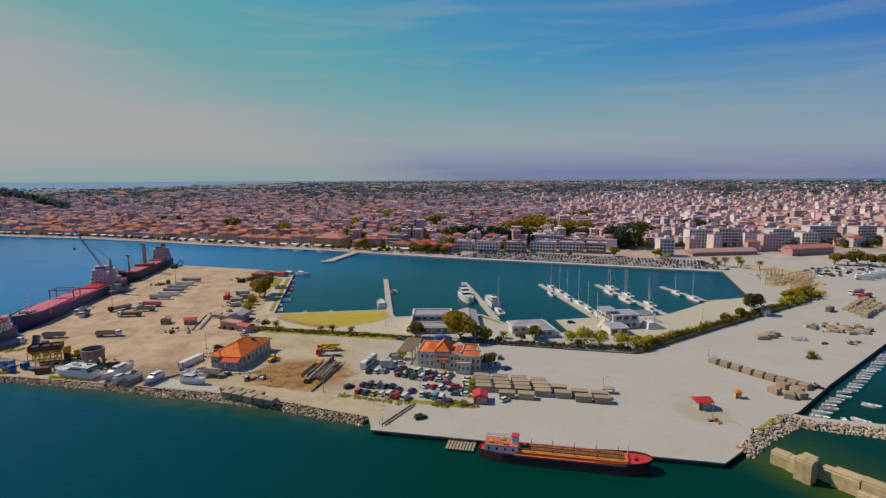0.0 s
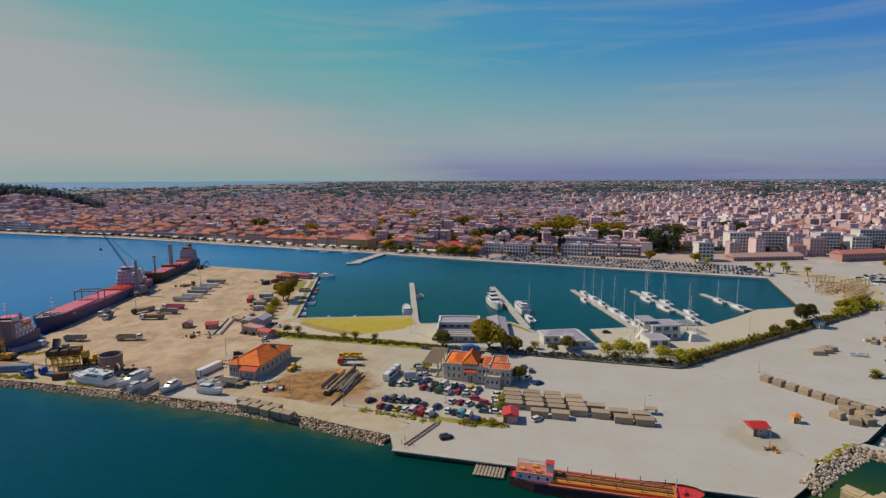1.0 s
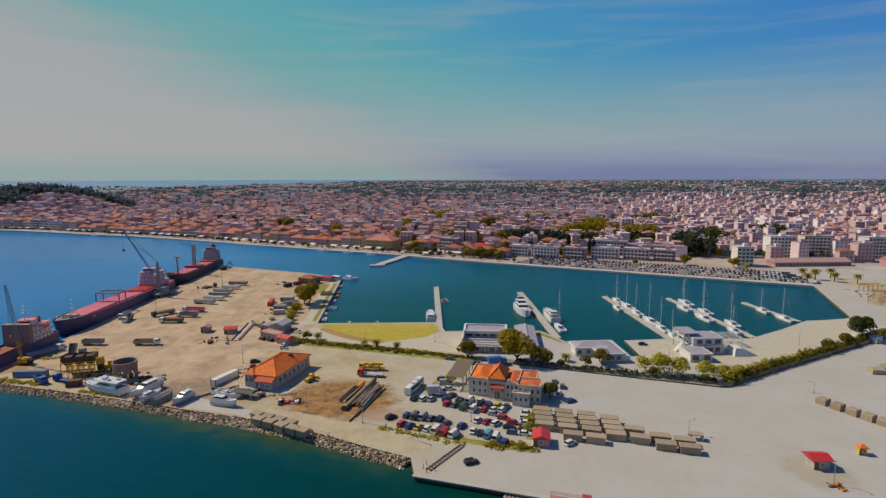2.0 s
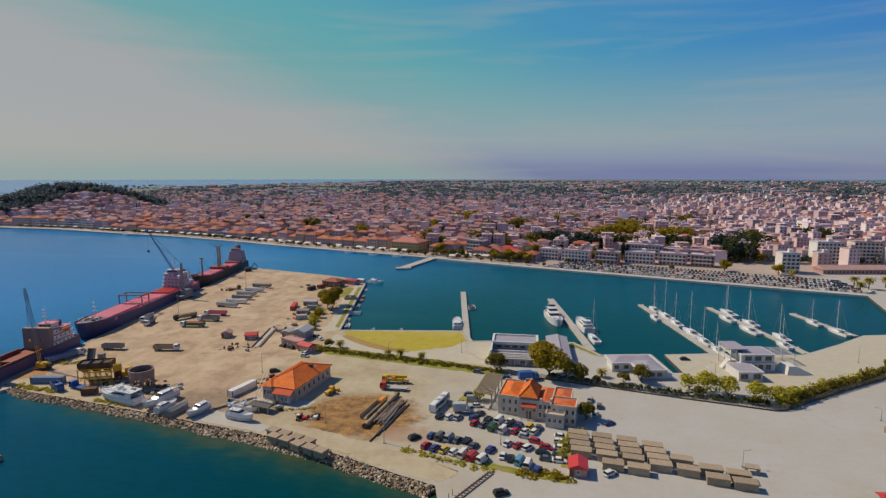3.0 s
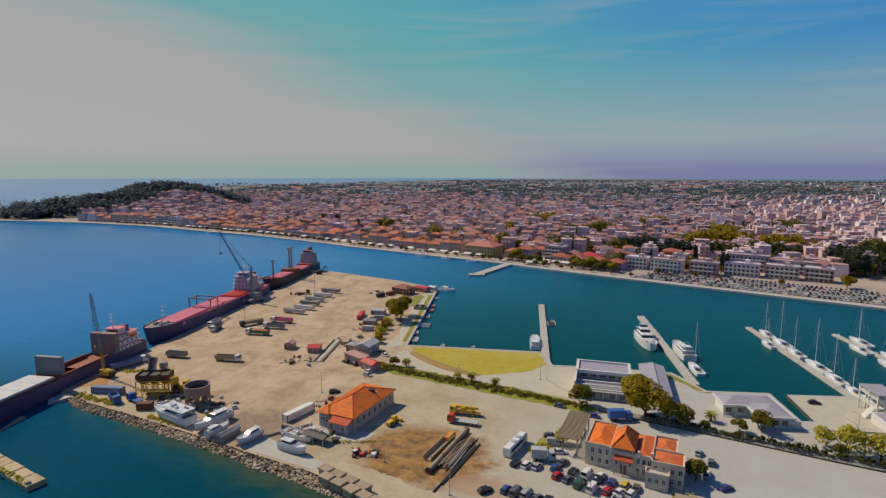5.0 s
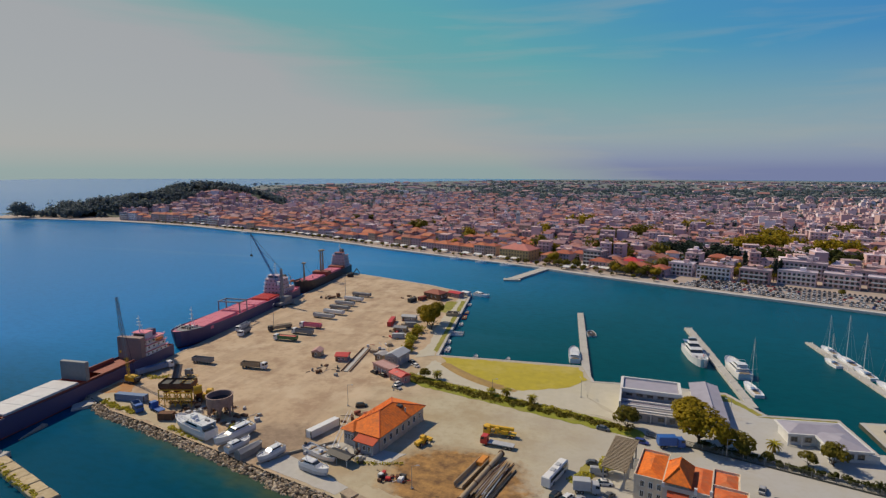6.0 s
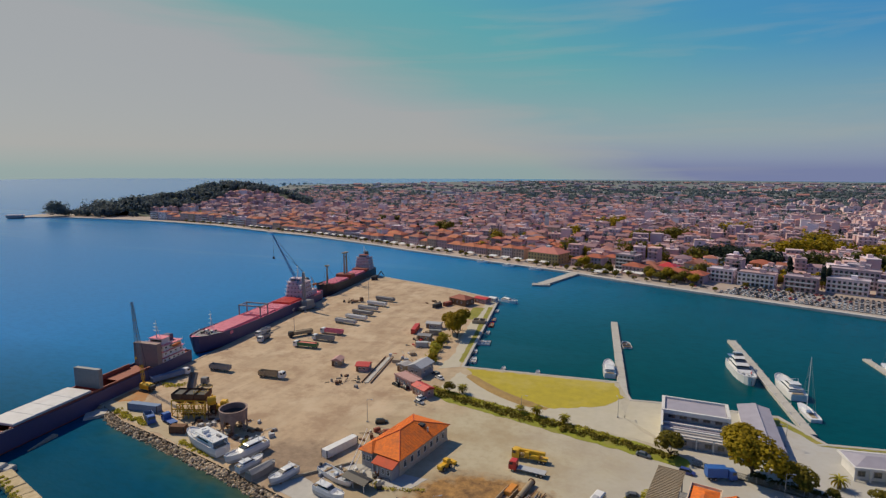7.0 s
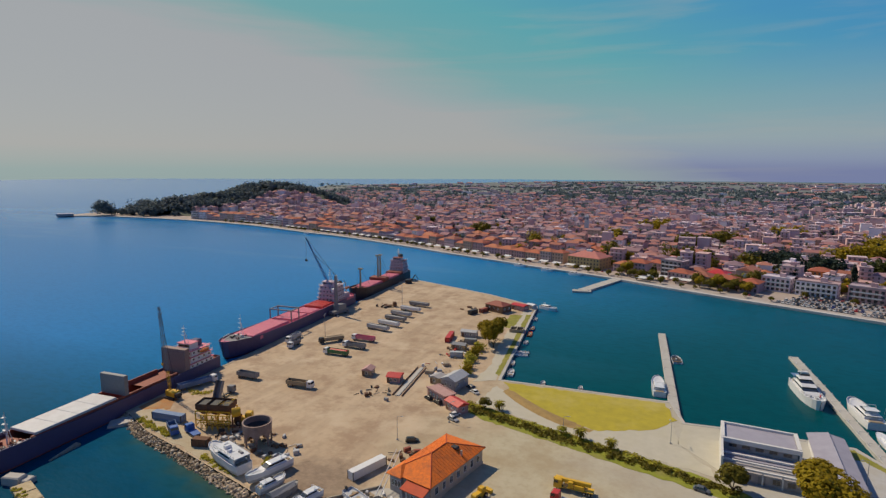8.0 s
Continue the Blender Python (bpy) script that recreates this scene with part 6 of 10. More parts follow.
def far_ship():
    t = thing("cargo_ship", "dark red cargo ship with deck cranes and a pink hatch", "ship", quay_pose(441, 8.0))
    hull(t, 86.0, 13.6, 6.6, [BLACK_HULL, RED_OXIDE, RED_OXIDE], bow=0.17, sheer=0.6, bulwark=0.8, band=0.8, draft=1.0)
    hatch_cover(t, 8.0, 29.0, 10.0, 5.8, RED_HATCH, 1.2, 5)
    hatch_cover(t, -22.0, -3.0, 10.0, 5.8, RED_HATCH, 1.0, 4)
    g = Geo()
    g.chamfer(2.4, 0, 5.8, 7.0, 12.4, 3.4, 0.2)
    part("mast_house", g, RED_OXIDE, t)
    g = Geo()
    g.chamfer(-25.0, 0, 5.8, 4.0, 12.6, 2.6, 0.2)
    part("mast_house", g, RED_OXIDE, t)
    for x, top in ((31.5, 20.0), (4.2, 25.0), (0.4, 25.0)):
        g = Geo()
        g.tube((x, 0, 5.8), (x, 0, top), 0.7, 0.45, n=8)
        g.obox(x, 0, top - 0.5, 1.6, 3.0, 0.9)
        part("crane_post", g, TAN, t)
        g = Geo()
        g.tube((x, 0.6, 9.4), (x + 2.0, 1.4, top - 2.0), 0.26, 0.16, n=6)
        part("crane_jib", g, TAN, t)
        g = Geo()
        for s in (-1, 1):
            g.tube((x, 0, top), (x - 5.0, s * 6.0, 6.6), 0.06, n=4)
        part("stay", g, DARK, t)
    top = tower_block(t, -38.0, -28.5, 12.0, 5.8, 4, PINK_DECK, RED_OXIDE, step=0.25)
    lattice_mast(t, -33.0, 0, top, 7.0)
    g = Geo()
    g.chamfer(-36.5, 0, 15.0, 2.8, 3.2, 5.5, 0.4)
    part("funnel", g, DARK, t)
    windlass(t, 35.0, 7.0, DARK)


def river_tanker():
    t = thing("tanker", "old black and red coastal tanker with an orange deck", "ship", pose(33.6, 145.9, -1.5, 0, 0, -11.9))
    hull(t, 47.5, 7.8, 2.7, [material("rusty_dark_hull", (0.075, 0.028, 0.03), 0.6, second=(0.03, 0.018, 0.02), amount=0.7, scale=0.5), RED_OXIDE, RED], bow=0.16, sheer=0.7, bulwark=0.5, band=0.5, draft=0.8, stern=0.5)
    g = Geo()
    for s in (-1, 1):
        g.box(-13.5, s * 3.72 - 0.3, 2.4, 16.5, s * 3.72 + 0.24, 2.85)
    part("rubbing_strake", g, material("faded_red_strake", (0.62, 0.16, 0.10), 0.6, second=(0.40, 0.10, 0.06), amount=0.6, scale=0.6), t)
    g = Geo()
    g.chamfer(2.2, 0, 2.2, 30.5, 5.0, 1.15, 0.3)
    trunk = part("trunk_deck", g, ORANGE_DECK, t, "rust-orange raised tank deck")
    for y, r in ((-1.5, 0.16), (-0.6, 0.12), (0.5, 0.2), (1.6, 0.12)):
        g = Geo()
        g.tube((-12, y, 3.6), (16.5, y, 3.6), r, n=6)
        part("pipe", g, BROWN, trunk)
    for i in range(6):
        g = Geo()
        g.tube((-10 + i * 4.8, 1.0, 3.3), (-10 + i * 4.8, 1.0, 4.0), 0.45, n=8)
        part("tank_lid", g, RED_OXIDE, trunk)
    for i in range(5):
        g = Geo()
        g.tube((-9 + i * 6.0, 2.2, 3.2), (-9 + i * 6.0, 2.2, 4.9), 0.09, n=5)
        part("vent_pipe", g, DARK, trunk)
        g = Geo()
        g.tube((-9 + i * 6.0, -2.2, 3.2), (-9 + i * 6.0, -2.2, 4.4), 0.09, n=5)
        part("vent_pipe", g, DARK, trunk)
    g = Geo()
    g.chamfer(-17.3, 0, 2.2, 9.4, 5.0, 2.1, 0.12)
    house = part("deck_house", g, WHITE_PAINT, t)
    g = Geo()
    g.box(-22.1, -2.6, 4.3, -12.5, 2.6, 4.42)
    part("house_roof", g, material("faded_red_roof", (0.50, 0.17, 0.12), 0.7, second=(0.36, 0.12, 0.09), amount=0.6, scale=0.8), house)
    first = None
    for s in (-1, 1):
        for i in range(4):
            m = pose(-20.8 + i * 2.3, s * 2.51, 3.4, 0, 0, 90 * s)
            if first is None:
                q = Geo()
                q.box(-0.02, -0.3, -0.35, 0.05, 0.3, 0.35)
                first = part("window", q, GLASS, house, at=m)
            else:
                same_part(first, house, m)
    g = Geo()
    g.chamfer(-13.4, 0, 4.42, 1.8, 2.0, 2.3, 0.12)
    wh = part("wheelhouse", g, WHITE_PAINT, t)
    q = Geo()
    q.box(-12.51, -0.9, 5.5, -12.44, 0.9, 6.3)
    part("wheelhouse_windows", q, GLASS, wh)
    q = Geo()
    q.box(-14.5, -1.2, 6.72, -12.3, 1.2, 6.85)
    part("wheelhouse_roof", q, RED, wh)
    for x, y in ((-20.3, -1.0), (-17.2, 0.8), (-16.2, -1.6)):
        g = Geo()
        g.chamfer(x, y, 4.4, 1.2, 0.9, 0.7, 0.2)
        part("deck_locker", g, YELLOW, house, "yellow deck locker")
    rails(house, [(-22.0, -2.5, 4.42), (-14.8, -2.5, 4.42)], RED)
    rails(house, [(-22.0, 2.5, 4.42), (-14.8, 2.5, 4.42)], RED)
    g = Geo()
    g.tube((17.2, 0, 2.6), (17.2, 0, 7.0), 0.12, n=6)
    part("foremast", g, WHITE_PAINT, t)
    g = Geo()
    g.box(17.0, -2.6, 2.3, 17.4, 2.6, 3.4)
    part("breakwater_plate", g, RED, t)
    g = Geo()
    g.tube((19.2, -1.0, 3.4), (19.2, 1.0, 3.4), 0.4, n=8)
    part("windlass", g, RED, t)


open_hold_ship()
hatch_ship()
far_ship()
river_tanker()


def harbour_crane():
    t = thing("harbour_crane", "grey mobile harbour crane with a raised blue jib", "crane", pose(-219.8, 362.0, 0, 0, 0, -7))
    for x in (-3.4, 3.4):
        for y in (-4.2, 4.2):
            g = Geo()
            g.tube((0, 0, 2.0), (x * 1.25, y * 1.25, 0.5), 0.4, 0.35, n=6)
            g.obox(x * 1.25, y * 1.25, 0, 1.6, 1.6, 0.5)
            part("outrigger", g, GREY, t)
    g = Geo()
    g.chamfer(0, 0, 0.9, 5.0, 12.0, 1.8, 0.2)
    part("carriage", g, GREY, t)
    wheel_parts(t, [(x, y) for x in (-2.2, 2.2) for y in (-5.0, -3.4, 3.4, 5.0)], 0.7, 0.5)
    g = Geo()
    g.chamfer(0.5, 1.0, 2.7, 4.4, 6.5, 3.2, 0.3)
    part("machine_house", g, GREY, t)
    g = Geo()
    g.obox(-0.4, -1.2, 2.7, 1.8, 1.8, 20.5, 0, 0, (0.6, 0.6))
    part("tower", g, GREY, t)
    g = Geo()
    g.chamfer(-2.2, -1.2, 13.0, 1.8, 2.0, 2.3, 0.2)
    part("operator_cab", g, WHITE_PAINT, t)
    foot, tip = Vector((-1.8, -1.2, 12.0)), Vector((-30.0, 4.0, 43.5))
    w = (tip - foot).normalized()
    u = Vector((0, 1, 0))
    v = w.cross(u).normalized()
    n = 12
    g = Geo()
    for k in range(n):
        a, b = foot + (tip - foot) * k / n, foot + (tip - foot) * (k + 1) / n
        ra, rb = 0.8 - 0.05 * k, 0.8 - 0.05 * (k + 1)
        for sx, sy in ((-1, -1), (1, -1), (1, 1), (-1, 1)):
            g.tube(a + u * sx * ra + v * sy * ra * 0.7, b + u * sx * rb + v * sy * rb * 0.7, 0.11, n=4)
            g.tube(a + u * sx * ra + v * sy * ra * 0.7, b - u * sx * rb * (1 if sx == sy else -1) + v * sy * rb * 0.7 * (1 if sx == sy else -1), 0.06, n=4)
    part("jib", g, PALE_BLUE, t, "blue lattice jib")
    g = Geo()
    head = Vector((-0.4, -1.2, 23.2))
    g.tube(head, tip, 0.09, n=4)
    g.tube(head + Vector((0, 0.8, 0)), foot + (tip - foot) * 0.7, 0.09, n=4)
    g.tube(tip, tip + Vector((0, 0, -14)), 0.06, n=4)
    part("cable", g, DARK, t)
    g = Geo()
    c = tip + Vector((0, 0, -15))
    g.obox(c.x, c.y, c.z, 1.6, 1.0, 1.4, 0, 0, (0.6, 0.6))
    part("grab", g, DARK, t)


def crawler_crane():
    t = thing("crawler_crane", "yellow crawler crane with a tall dark lattice boom", "crane", pose(-201.0, 234.5, 0))
    for s in (-1, 1):
        g = Geo()
        g.chamfer(0, s * 1.5, 0, 4.6, 0.8, 1.0, 0.3)
        part("track", g, DARK, t)
    g = Geo()
    g.chamfer(0.5, 0, 1.05, 4.0, 2.9, 1.9, 0.25)
    part("house", g, YELLOW, t)
    g = Geo()
    g.chamfer(-1.3, -0.9, 1.1, 1.5, 1.2, 2.2, 0.2)
    part("cab", g, YELLOW, t)
    g = Geo()
    g.chamfer(3.0, 0, 1.2, 1.2, 2.6, 1.3, 0.15)
    part("counterweight", g, DARK, t)
    foot, tip = Vector((-1.2, 0, 2.0)), Vector((-6.4, 1.5, 34.2))
    u, n = Vector((0, 1, 0)), 16
    w = (tip - foot).normalized()
    v = w.cross(u).normalized()
    g = Geo()
    for k in range(n):
        a, b = foot + (tip - foot) * k / n, foot + (tip - foot) * (k + 1) / n
        r = 0.42 if 1 <= k < n - 1 else 0.3
        for sx, sy in ((-1, -1), (1, -1), (1, 1), (-1, 1)):
            g.tube(a + u * sx * r + v * sy * r, b + u * sx * r + v * sy * r, 0.075, n=4, mi=1 if k < 4 else 0)
            g.tube(a + u * sx * r + v * sy * r, b - u * sx * r * (1 if sx == sy else -1) + v * sy * r * (1 if sx == sy else -1), 0.045, n=4, mi=1 if k < 4 else 0)
    part("boom", g, [GREY, YELLOW], t, "lattice boom, yellow below and dark above")
    g = Geo()
    g.tube((2.2, 0, 3.0), tip, 0.07, n=4)
    g.tube(tip, (tip.x - 0.3, tip.y, 12), 0.06, n=4)
    part("cable", g, DARK, t)
    g = Geo()
    g.obox(tip.x - 0.3, tip.y, 11.2, 0.5, 0.5, 0.9)
    part("hook_block", g, YELLOW, t)


harbour_crane()
crawler_crane()


def motor_yacht(label, L, B, tiers=2, accent=GLASS, cradle=False, name="motor_yacht"):
    t = thing(name, label, "boat")
    D = (0.10 * L + 0.45) if not cradle else 0.085 * L + 0.25
    hull(t, L, B, D, [GELCOAT, GELCOAT if not cradle else LIGHT_GREY, GELCOAT], bow=0.42, sheer=0.55, flare=0.8, draft=0.5 if not cradle else 0.9, bulwark=0.22 + 0.01 * L)
    z = D - 0.25
    x0, x1 = -L * 0.33, L * 0.19
    for i in range(tiers):
        h = 0.036 * L + 0.75 if i == 0 else 0.035 * L + 0.7
        w = B * (0.78 - 0.12 * i)
        g = Geo()
        g.loft([[(x0, -w / 2, z), (x1, -w / 2, z), (x1, w / 2, z), (x0, w / 2, z)], [(x0 + 0.1, -w / 2 * 0.94, z + h * 0.45), (x1 - L * 0.08, -w / 2 * 0.94, z + h * 0.45), (x1 - L * 0.08, w / 2 * 0.94, z + h * 0.45), (x0 + 0.1, w / 2 * 0.94, z + h * 0.45)]])
        cabin = part("cabin", g, GELCOAT, t)
        g = Geo()
        g.loft([[(x0 + 0.15, -w / 2 * 0.93, z + h * 0.45), (x1 - L * 0.081, -w / 2 * 0.93, z + h * 0.45), (x1 - L * 0.081, w / 2 * 0.93, z + h * 0.45), (x0 + 0.15, w / 2 * 0.93, z + h * 0.45)],
                [(x0 + 0.3, -w / 2 * 0.85, z + h * 0.88), (x1 - L * 0.19, -w / 2 * 0.85, z + h * 0.88), (x1 - L * 0.19, w / 2 * 0.85, z + h * 0.88), (x0 + 0.3, w / 2 * 0.85, z + h * 0.88)]])
        part("cabin_window", g, GLASS, cabin)
        g = Geo()
        g.loft([[(x0 - L * 0.05, -w / 2 * 0.95, z + h * 0.88), (x1 - L * 0.175, -w / 2 * 0.92, z + h * 0.88), (x1 - L * 0.175, w / 2 * 0.92, z + h * 0.88), (x0 - L * 0.05, w / 2 * 0.95, z + h * 0.88)],
                [(x0 - L * 0.05, -w / 2 * 0.88, z + h), (x1 - L * 0.20, -w / 2 * 0.82, z + h), (x1 - L * 0.20, w / 2 * 0.82, z + h), (x0 - L * 0.05, w / 2 * 0.88, z + h)]])
        part("cabin_roof", g, GELCOAT, cabin)
        z += h
        x0, x1 = x0 + L * 0.05, x1 - L * 0.16
    g = Geo()
    g.tube((x0 + 0.4, -B * 0.26, z), (x0 + 0.1, -B * 0.2, z + 0.05 * L + 0.4), 0.06, n=5)
    g.tube((x0 + 0.4, B * 0.26, z), (x0 + 0.1, B * 0.2, z + 0.05 * L + 0.4), 0.06, n=5)
    g.tube((x0 + 0.1, -B * 0.2, z + 0.05 * L + 0.4), (x0 + 0.1, B * 0.2, z + 0.05 * L + 0.4), 0.08, n=5)
    part("radar_arch", g, WHITE_PAINT, t)
    zr = D * 1.02
    rails(t, [(L * 0.12, -B * 0.46, zr), (L * 0.36, -B * 0.27, zr + 0.25), (L * 0.47, 0, zr + 0.45), (L * 0.36, B * 0.27, zr + 0.25), (L * 0.12, B * 0.46, zr)], STEEL, 0.6, 0.03, 1.4)
    g = Geo()
    g.chamfer(-L * 0.43, 0, D - 0.45, L * 0.05, B * 0.6, 0.45, 0.1)
    part("stern_seat", g, TAN, t)
    if cradle:
        for x in (-L * 0.28, L * 0.16):
            g = Geo()
            g.obox(x, 0, -1.5, 0.3, B * 0.8, 0.25)
            for s in (-1, 1):
                g.tube((x, s * B * 0.38, -1.4), (x, s * B * 0.30, 0.05), 0.1, n=5)
            g.obox(x, 0, -1.3, 0.4, 0.5, 0.55)
            part("cradle", g, WOOD, t)
    return t


def open_boat(label, L=5.0, B=1.9, inside=None, side=None, motor=True):
    t = thing("boat", label, "boat")
    hull(t, L, B, 0.75, [side or GELCOAT, side or GELCOAT, inside or LIGHT_GREY], bow=0.45, sheer=0.4, draft=0.25, bulwark=0.38)
    for x in (-L * 0.28, L * 0.08):
        g = Geo()
        g.obox(x, 0, 0.38, 0.35, B * 0.86, 0.16)
        part("thwart", g, WOOD, t)
    g = Geo()
    g.chamfer(0.02 * L, 0, 0.42, 0.7, 0.6, 0.55, 0.1)
    part("console", g, GELCOAT, t)
    if motor:
        g = Geo()
        g.chamfer(-L / 2 - 0.15, 0, 0.45, 0.4, 0.35, 0.6, 0.1)
        g.obox(-L / 2 - 0.15, 0, -0.2, 0.15, 0.12, 0.65)
        part("outboard_motor", g, DARK, t)
    return t


def sailing_yacht(label, L=12.0, mast=16.0):
    t = thing("sailing_yacht", label, "boat")
    B = L * 0.3
    hull(t, L, B, 1.25, [GELCOAT, NAVY, GELCOAT], bow=0.5, sheer=0.3, draft=0.4, bulwark=0.12, stern=0.8)
    g = Geo()
    g.loft([[(-L * 0.12, -B * 0.3, 1.1), (L * 0.25, -B * 0.2, 1.15), (L * 0.25, B * 0.2, 1.15), (-L * 0.12, B * 0.3, 1.1)], [(-L * 0.1, -B * 0.24, 1.75), (L * 0.2, -B * 0.14, 1.55), (L * 0.2, B * 0.14, 1.55), (-L * 0.1, B * 0.24, 1.75)]])
    part("coachroof", g, GELCOAT, t)
    g = Geo()
    g.box(-L * 0.4, -B * 0.2, 1.14, -L * 0.14, B * 0.2, 1.2)
    part("cockpit", g, TAN, t)
    g = Geo()
    g.chamfer(-L * 0.15, 0, 1.7, L * 0.14, B * 0.55, 0.5, 0.15)
    part("spray_hood", g, PALE_BLUE, t)
    g = Geo()
    g.tube((L * 0.08, 0, 1.4), (L * 0.08, 0, mast), 0.13, 0.08, n=6)
    for k, w in ((0.4, 1.0), (0.68, 0.7)):
        g.tube((L * 0.08, -w, mast * k), (L * 0.08, w, mast * k), 0.04, n=4)
    part("mast", g, WHITE_PAINT, t)
    g = Geo()
    g.tube((L * 0.06, 0, 2.6), (-L * 0.32, 0, 2.6), 0.16, n=6)
    part("boom", g, WHITE_PAINT, t, "boom with a furled white sail")
    g = Geo()
    for p in ((L * 0.49, 0, 1.5), (-L * 0.48, 0, 1.3), (L * 0.06, -B * 0.48, 1.3), (L * 0.06, B * 0.48, 1.3)):
        g.tube(p, (L * 0.08, 0, mast - 0.3), 0.025, n=3, caps=False)
    part("rigging", g, STEEL, t)
    return t


def moor(ob, a, b, z=-1.5, group="", scale=1.0):
    """Lays a boat with its stern at a and its bow towards b."""
    ob.matrix_basis = pose((a[0] + b[0]) / 2, (a[1] + b[1]) / 2, z, 0, 0, heading(a, b)) @ Matrix.Diagonal((scale, scale, scale, 1))
    return tagged(ob, group=group) if group else ob


# ashore on cradles
YACHT = motor_yacht("large white motor yacht laid up ashore", 19.0, 5.6, 1, cradle=True)
g = Geo()
g.box(-8.6, -2.55, 3.55, 3.2, 2.55, 3.72)
part("upper_deck", g, GELCOAT, YACHT)
for k in (-1, 1):
    g = Geo()
    g.box(-8.4, k * 2.35 - 0.06, 1.7, -5.6, k * 2.35 + 0.06, 3.55)
    part("side_screen", g, GELCOAT, YACHT)
    rails(YACHT, [(-8.4, k * 2.45, 3.72), (2.6, k * 2.45, 3.72)], STEEL, 0.7, 0.03, 1.6)
for x, y, l, w, h in ((-6.2, -0.9, 1.8, 0.7, 0.5), (-3.4, 0.9, 0.8, 1.2, 0.7), (-0.8, 0.2, 1.2, 1.9, 0.9), (1.6, -0.6, 0.6, 1.2, 0.4)):
    g = Geo()
    g.chamfer(x, y, 3.72, l, w, h, 0.1)
    part("deck_locker", g, GREY if l > 1.5 else GELCOAT, YACHT)
moor(YACHT, (-136.6, 207.4), (-155.2, 212.2), 1.3)
moor(motor_yacht("sleek white motor yacht laid up ashore", 14.5, 3.4, 1, cradle=True), (-128.4, 216.4), (-131.6, 203.2), 1.5)
moor(motor_yacht("small white cabin cruiser laid up ashore", 8.5, 2.8, 1, cradle=True), (-125.9, 201.4), (-123.8, 209.8), 1.2)
moor(motor_yacht("open white motorboat laid up ashore", 9.5, 2.9, 1, cradle=True), (-110.6, 208.8), (-113.0, 198.8), 1.5)
moor(motor_yacht("slim white sports boat laid up on the slip", 8.6, 2.5, 1, cradle=True), (-100.8, 202.9), (-89.8, 200.6), 1.4, "", 1.2)
moor(open_boat("long white boat hull laid up behind another", 8.5, 2.2), (-106.0, 212.6), (-91.5, 207.4), 0.55, "", 1.6)


def covered_boat():
    t = thing("covered_boat", "boat ashore under a dark grey tarpaulin", "boat", pose(-119.8, 204.5, 0, 0, 0, 78))
    hull(t, 9.0, 3.2, 1.9, [GREY, DARK, GREY], bow=0.4, sheer=0.3, draft=0.1, bulwark=0.2)
    g = Geo()
    g.loft([[(-4.4, -1.5, 1.95), (2.5, -1.4, 2.0), (2.5, 1.4, 2.0), (-4.4, 1.5, 1.95)], [(-4.2, -0.2, 2.8), (3.8, -0.1, 2.5), (3.8, 0.1, 2.5), (-4.2, 0.2, 2.8)]])
    part("tarpaulin", g, GREY, t)
    for x in (-2.5, 1.5):
        g = Geo()
        g.obox(x, 0, 0, 0.4, 2.0, 0.5)
        part("prop", g, WOOD, t)


covered_boat()
# afloat
CRUISER = motor_yacht("large white excursion cruiser with three decks", 26.0, 7.4, 3)
for x, y in ((6.6, -1.5), (6.6, 1.5), (8.6, 0.0), (-10.6, -2.0), (-10.6, 2.0), (-11.8, 0.0)):
    g = Geo()
    g.chamfer(x, y, 3.0, 1.3, 0.8, 0.7, 0.15)
    part("deck_locker", g, LIGHT_GREY, CRUISER)
for k in (-1, 1):
    g = Geo()
    g.obox(-9.4, k * 2.7, 2.8, 0.12, 0.12, 2.6)
    part("awning_post", g, STEEL, CRUISER)
g = Geo()
g.box(-12.0, -3.0, 5.4, -8.4, 3.0, 5.5)
part("awning", g, PALE_BLUE, CRUISER)
g = Geo()
g.tube((12.0, 0, 3.4), (12.3, 0, 6.0), 0.05, n=5)
pole = part("flagpole", g, STEEL, CRUISER)
g = Geo()
g.box(11.0, -0.03, 5.0, 12.2, 0.03, 5.9)
part("flag", g, RED, pole, "red flag")
moor(CRUISER, (12.6, 358.5), (17.0, 333.0))
moor(motor_yacht("white motor yacht moored beside the long jetty", 21.5, 6.6, 2), (31.9, 323.5), (27.9, 345.5))
moor(sailing_yacht("white sailing yacht at the jetty", 14.5, 21.0), (33.6, 305.0), (31.0, 319.5))
moor(motor_yacht("white cabin cruiser moored at the pier", 17.0, 5.2, 1), (-36.6, 320.5), (-39.2, 337.5))
moor(open_boat("open white motorboat with a dark cockpit", 10.0, 4.4, DARK), (-32.6, 363.5), (-34.6, 373.5))
moor(open_boat("white open boat at the basin wall", 7.5, 2.6), (-98.2, 347.6), (-103.6, 345.6))
moor(open_boat("white open boat beside another", 7.0, 2.4), (-97.4, 343.4), (-102.4, 341.6))
moor(open_boat("white fishing boat at the basin corner", 8.0, 2.8), (-95.6, 315.0), (-97.2, 322.6))
moor(open_boat("small white dinghy at the lawn wall", 4.6, 1.9), (-80.4, 310.8), (-81.0, 315.4))
moor(open_boat("small white dinghy tied to the wall", 4.2, 1.8), (-65.6, 312.6), (-66.0, 316.8))
moor(open_boat("red and blue fishing boat at the pier", 8.0, 2.6, WOOD, BLUE), (-107.4, 384.0), (-108.8, 392.0))
moor(open_boat("red fishing boat at the pier", 8.0, 2.6, WOOD, RED), (-105.4, 373.0), (-106.8, 381.0))
moor(motor_yacht("dark-hulled patrol boat at the pier end", 13.0, 3.8, 1), (-117.0, 436.2), (-106.0, 431.4))
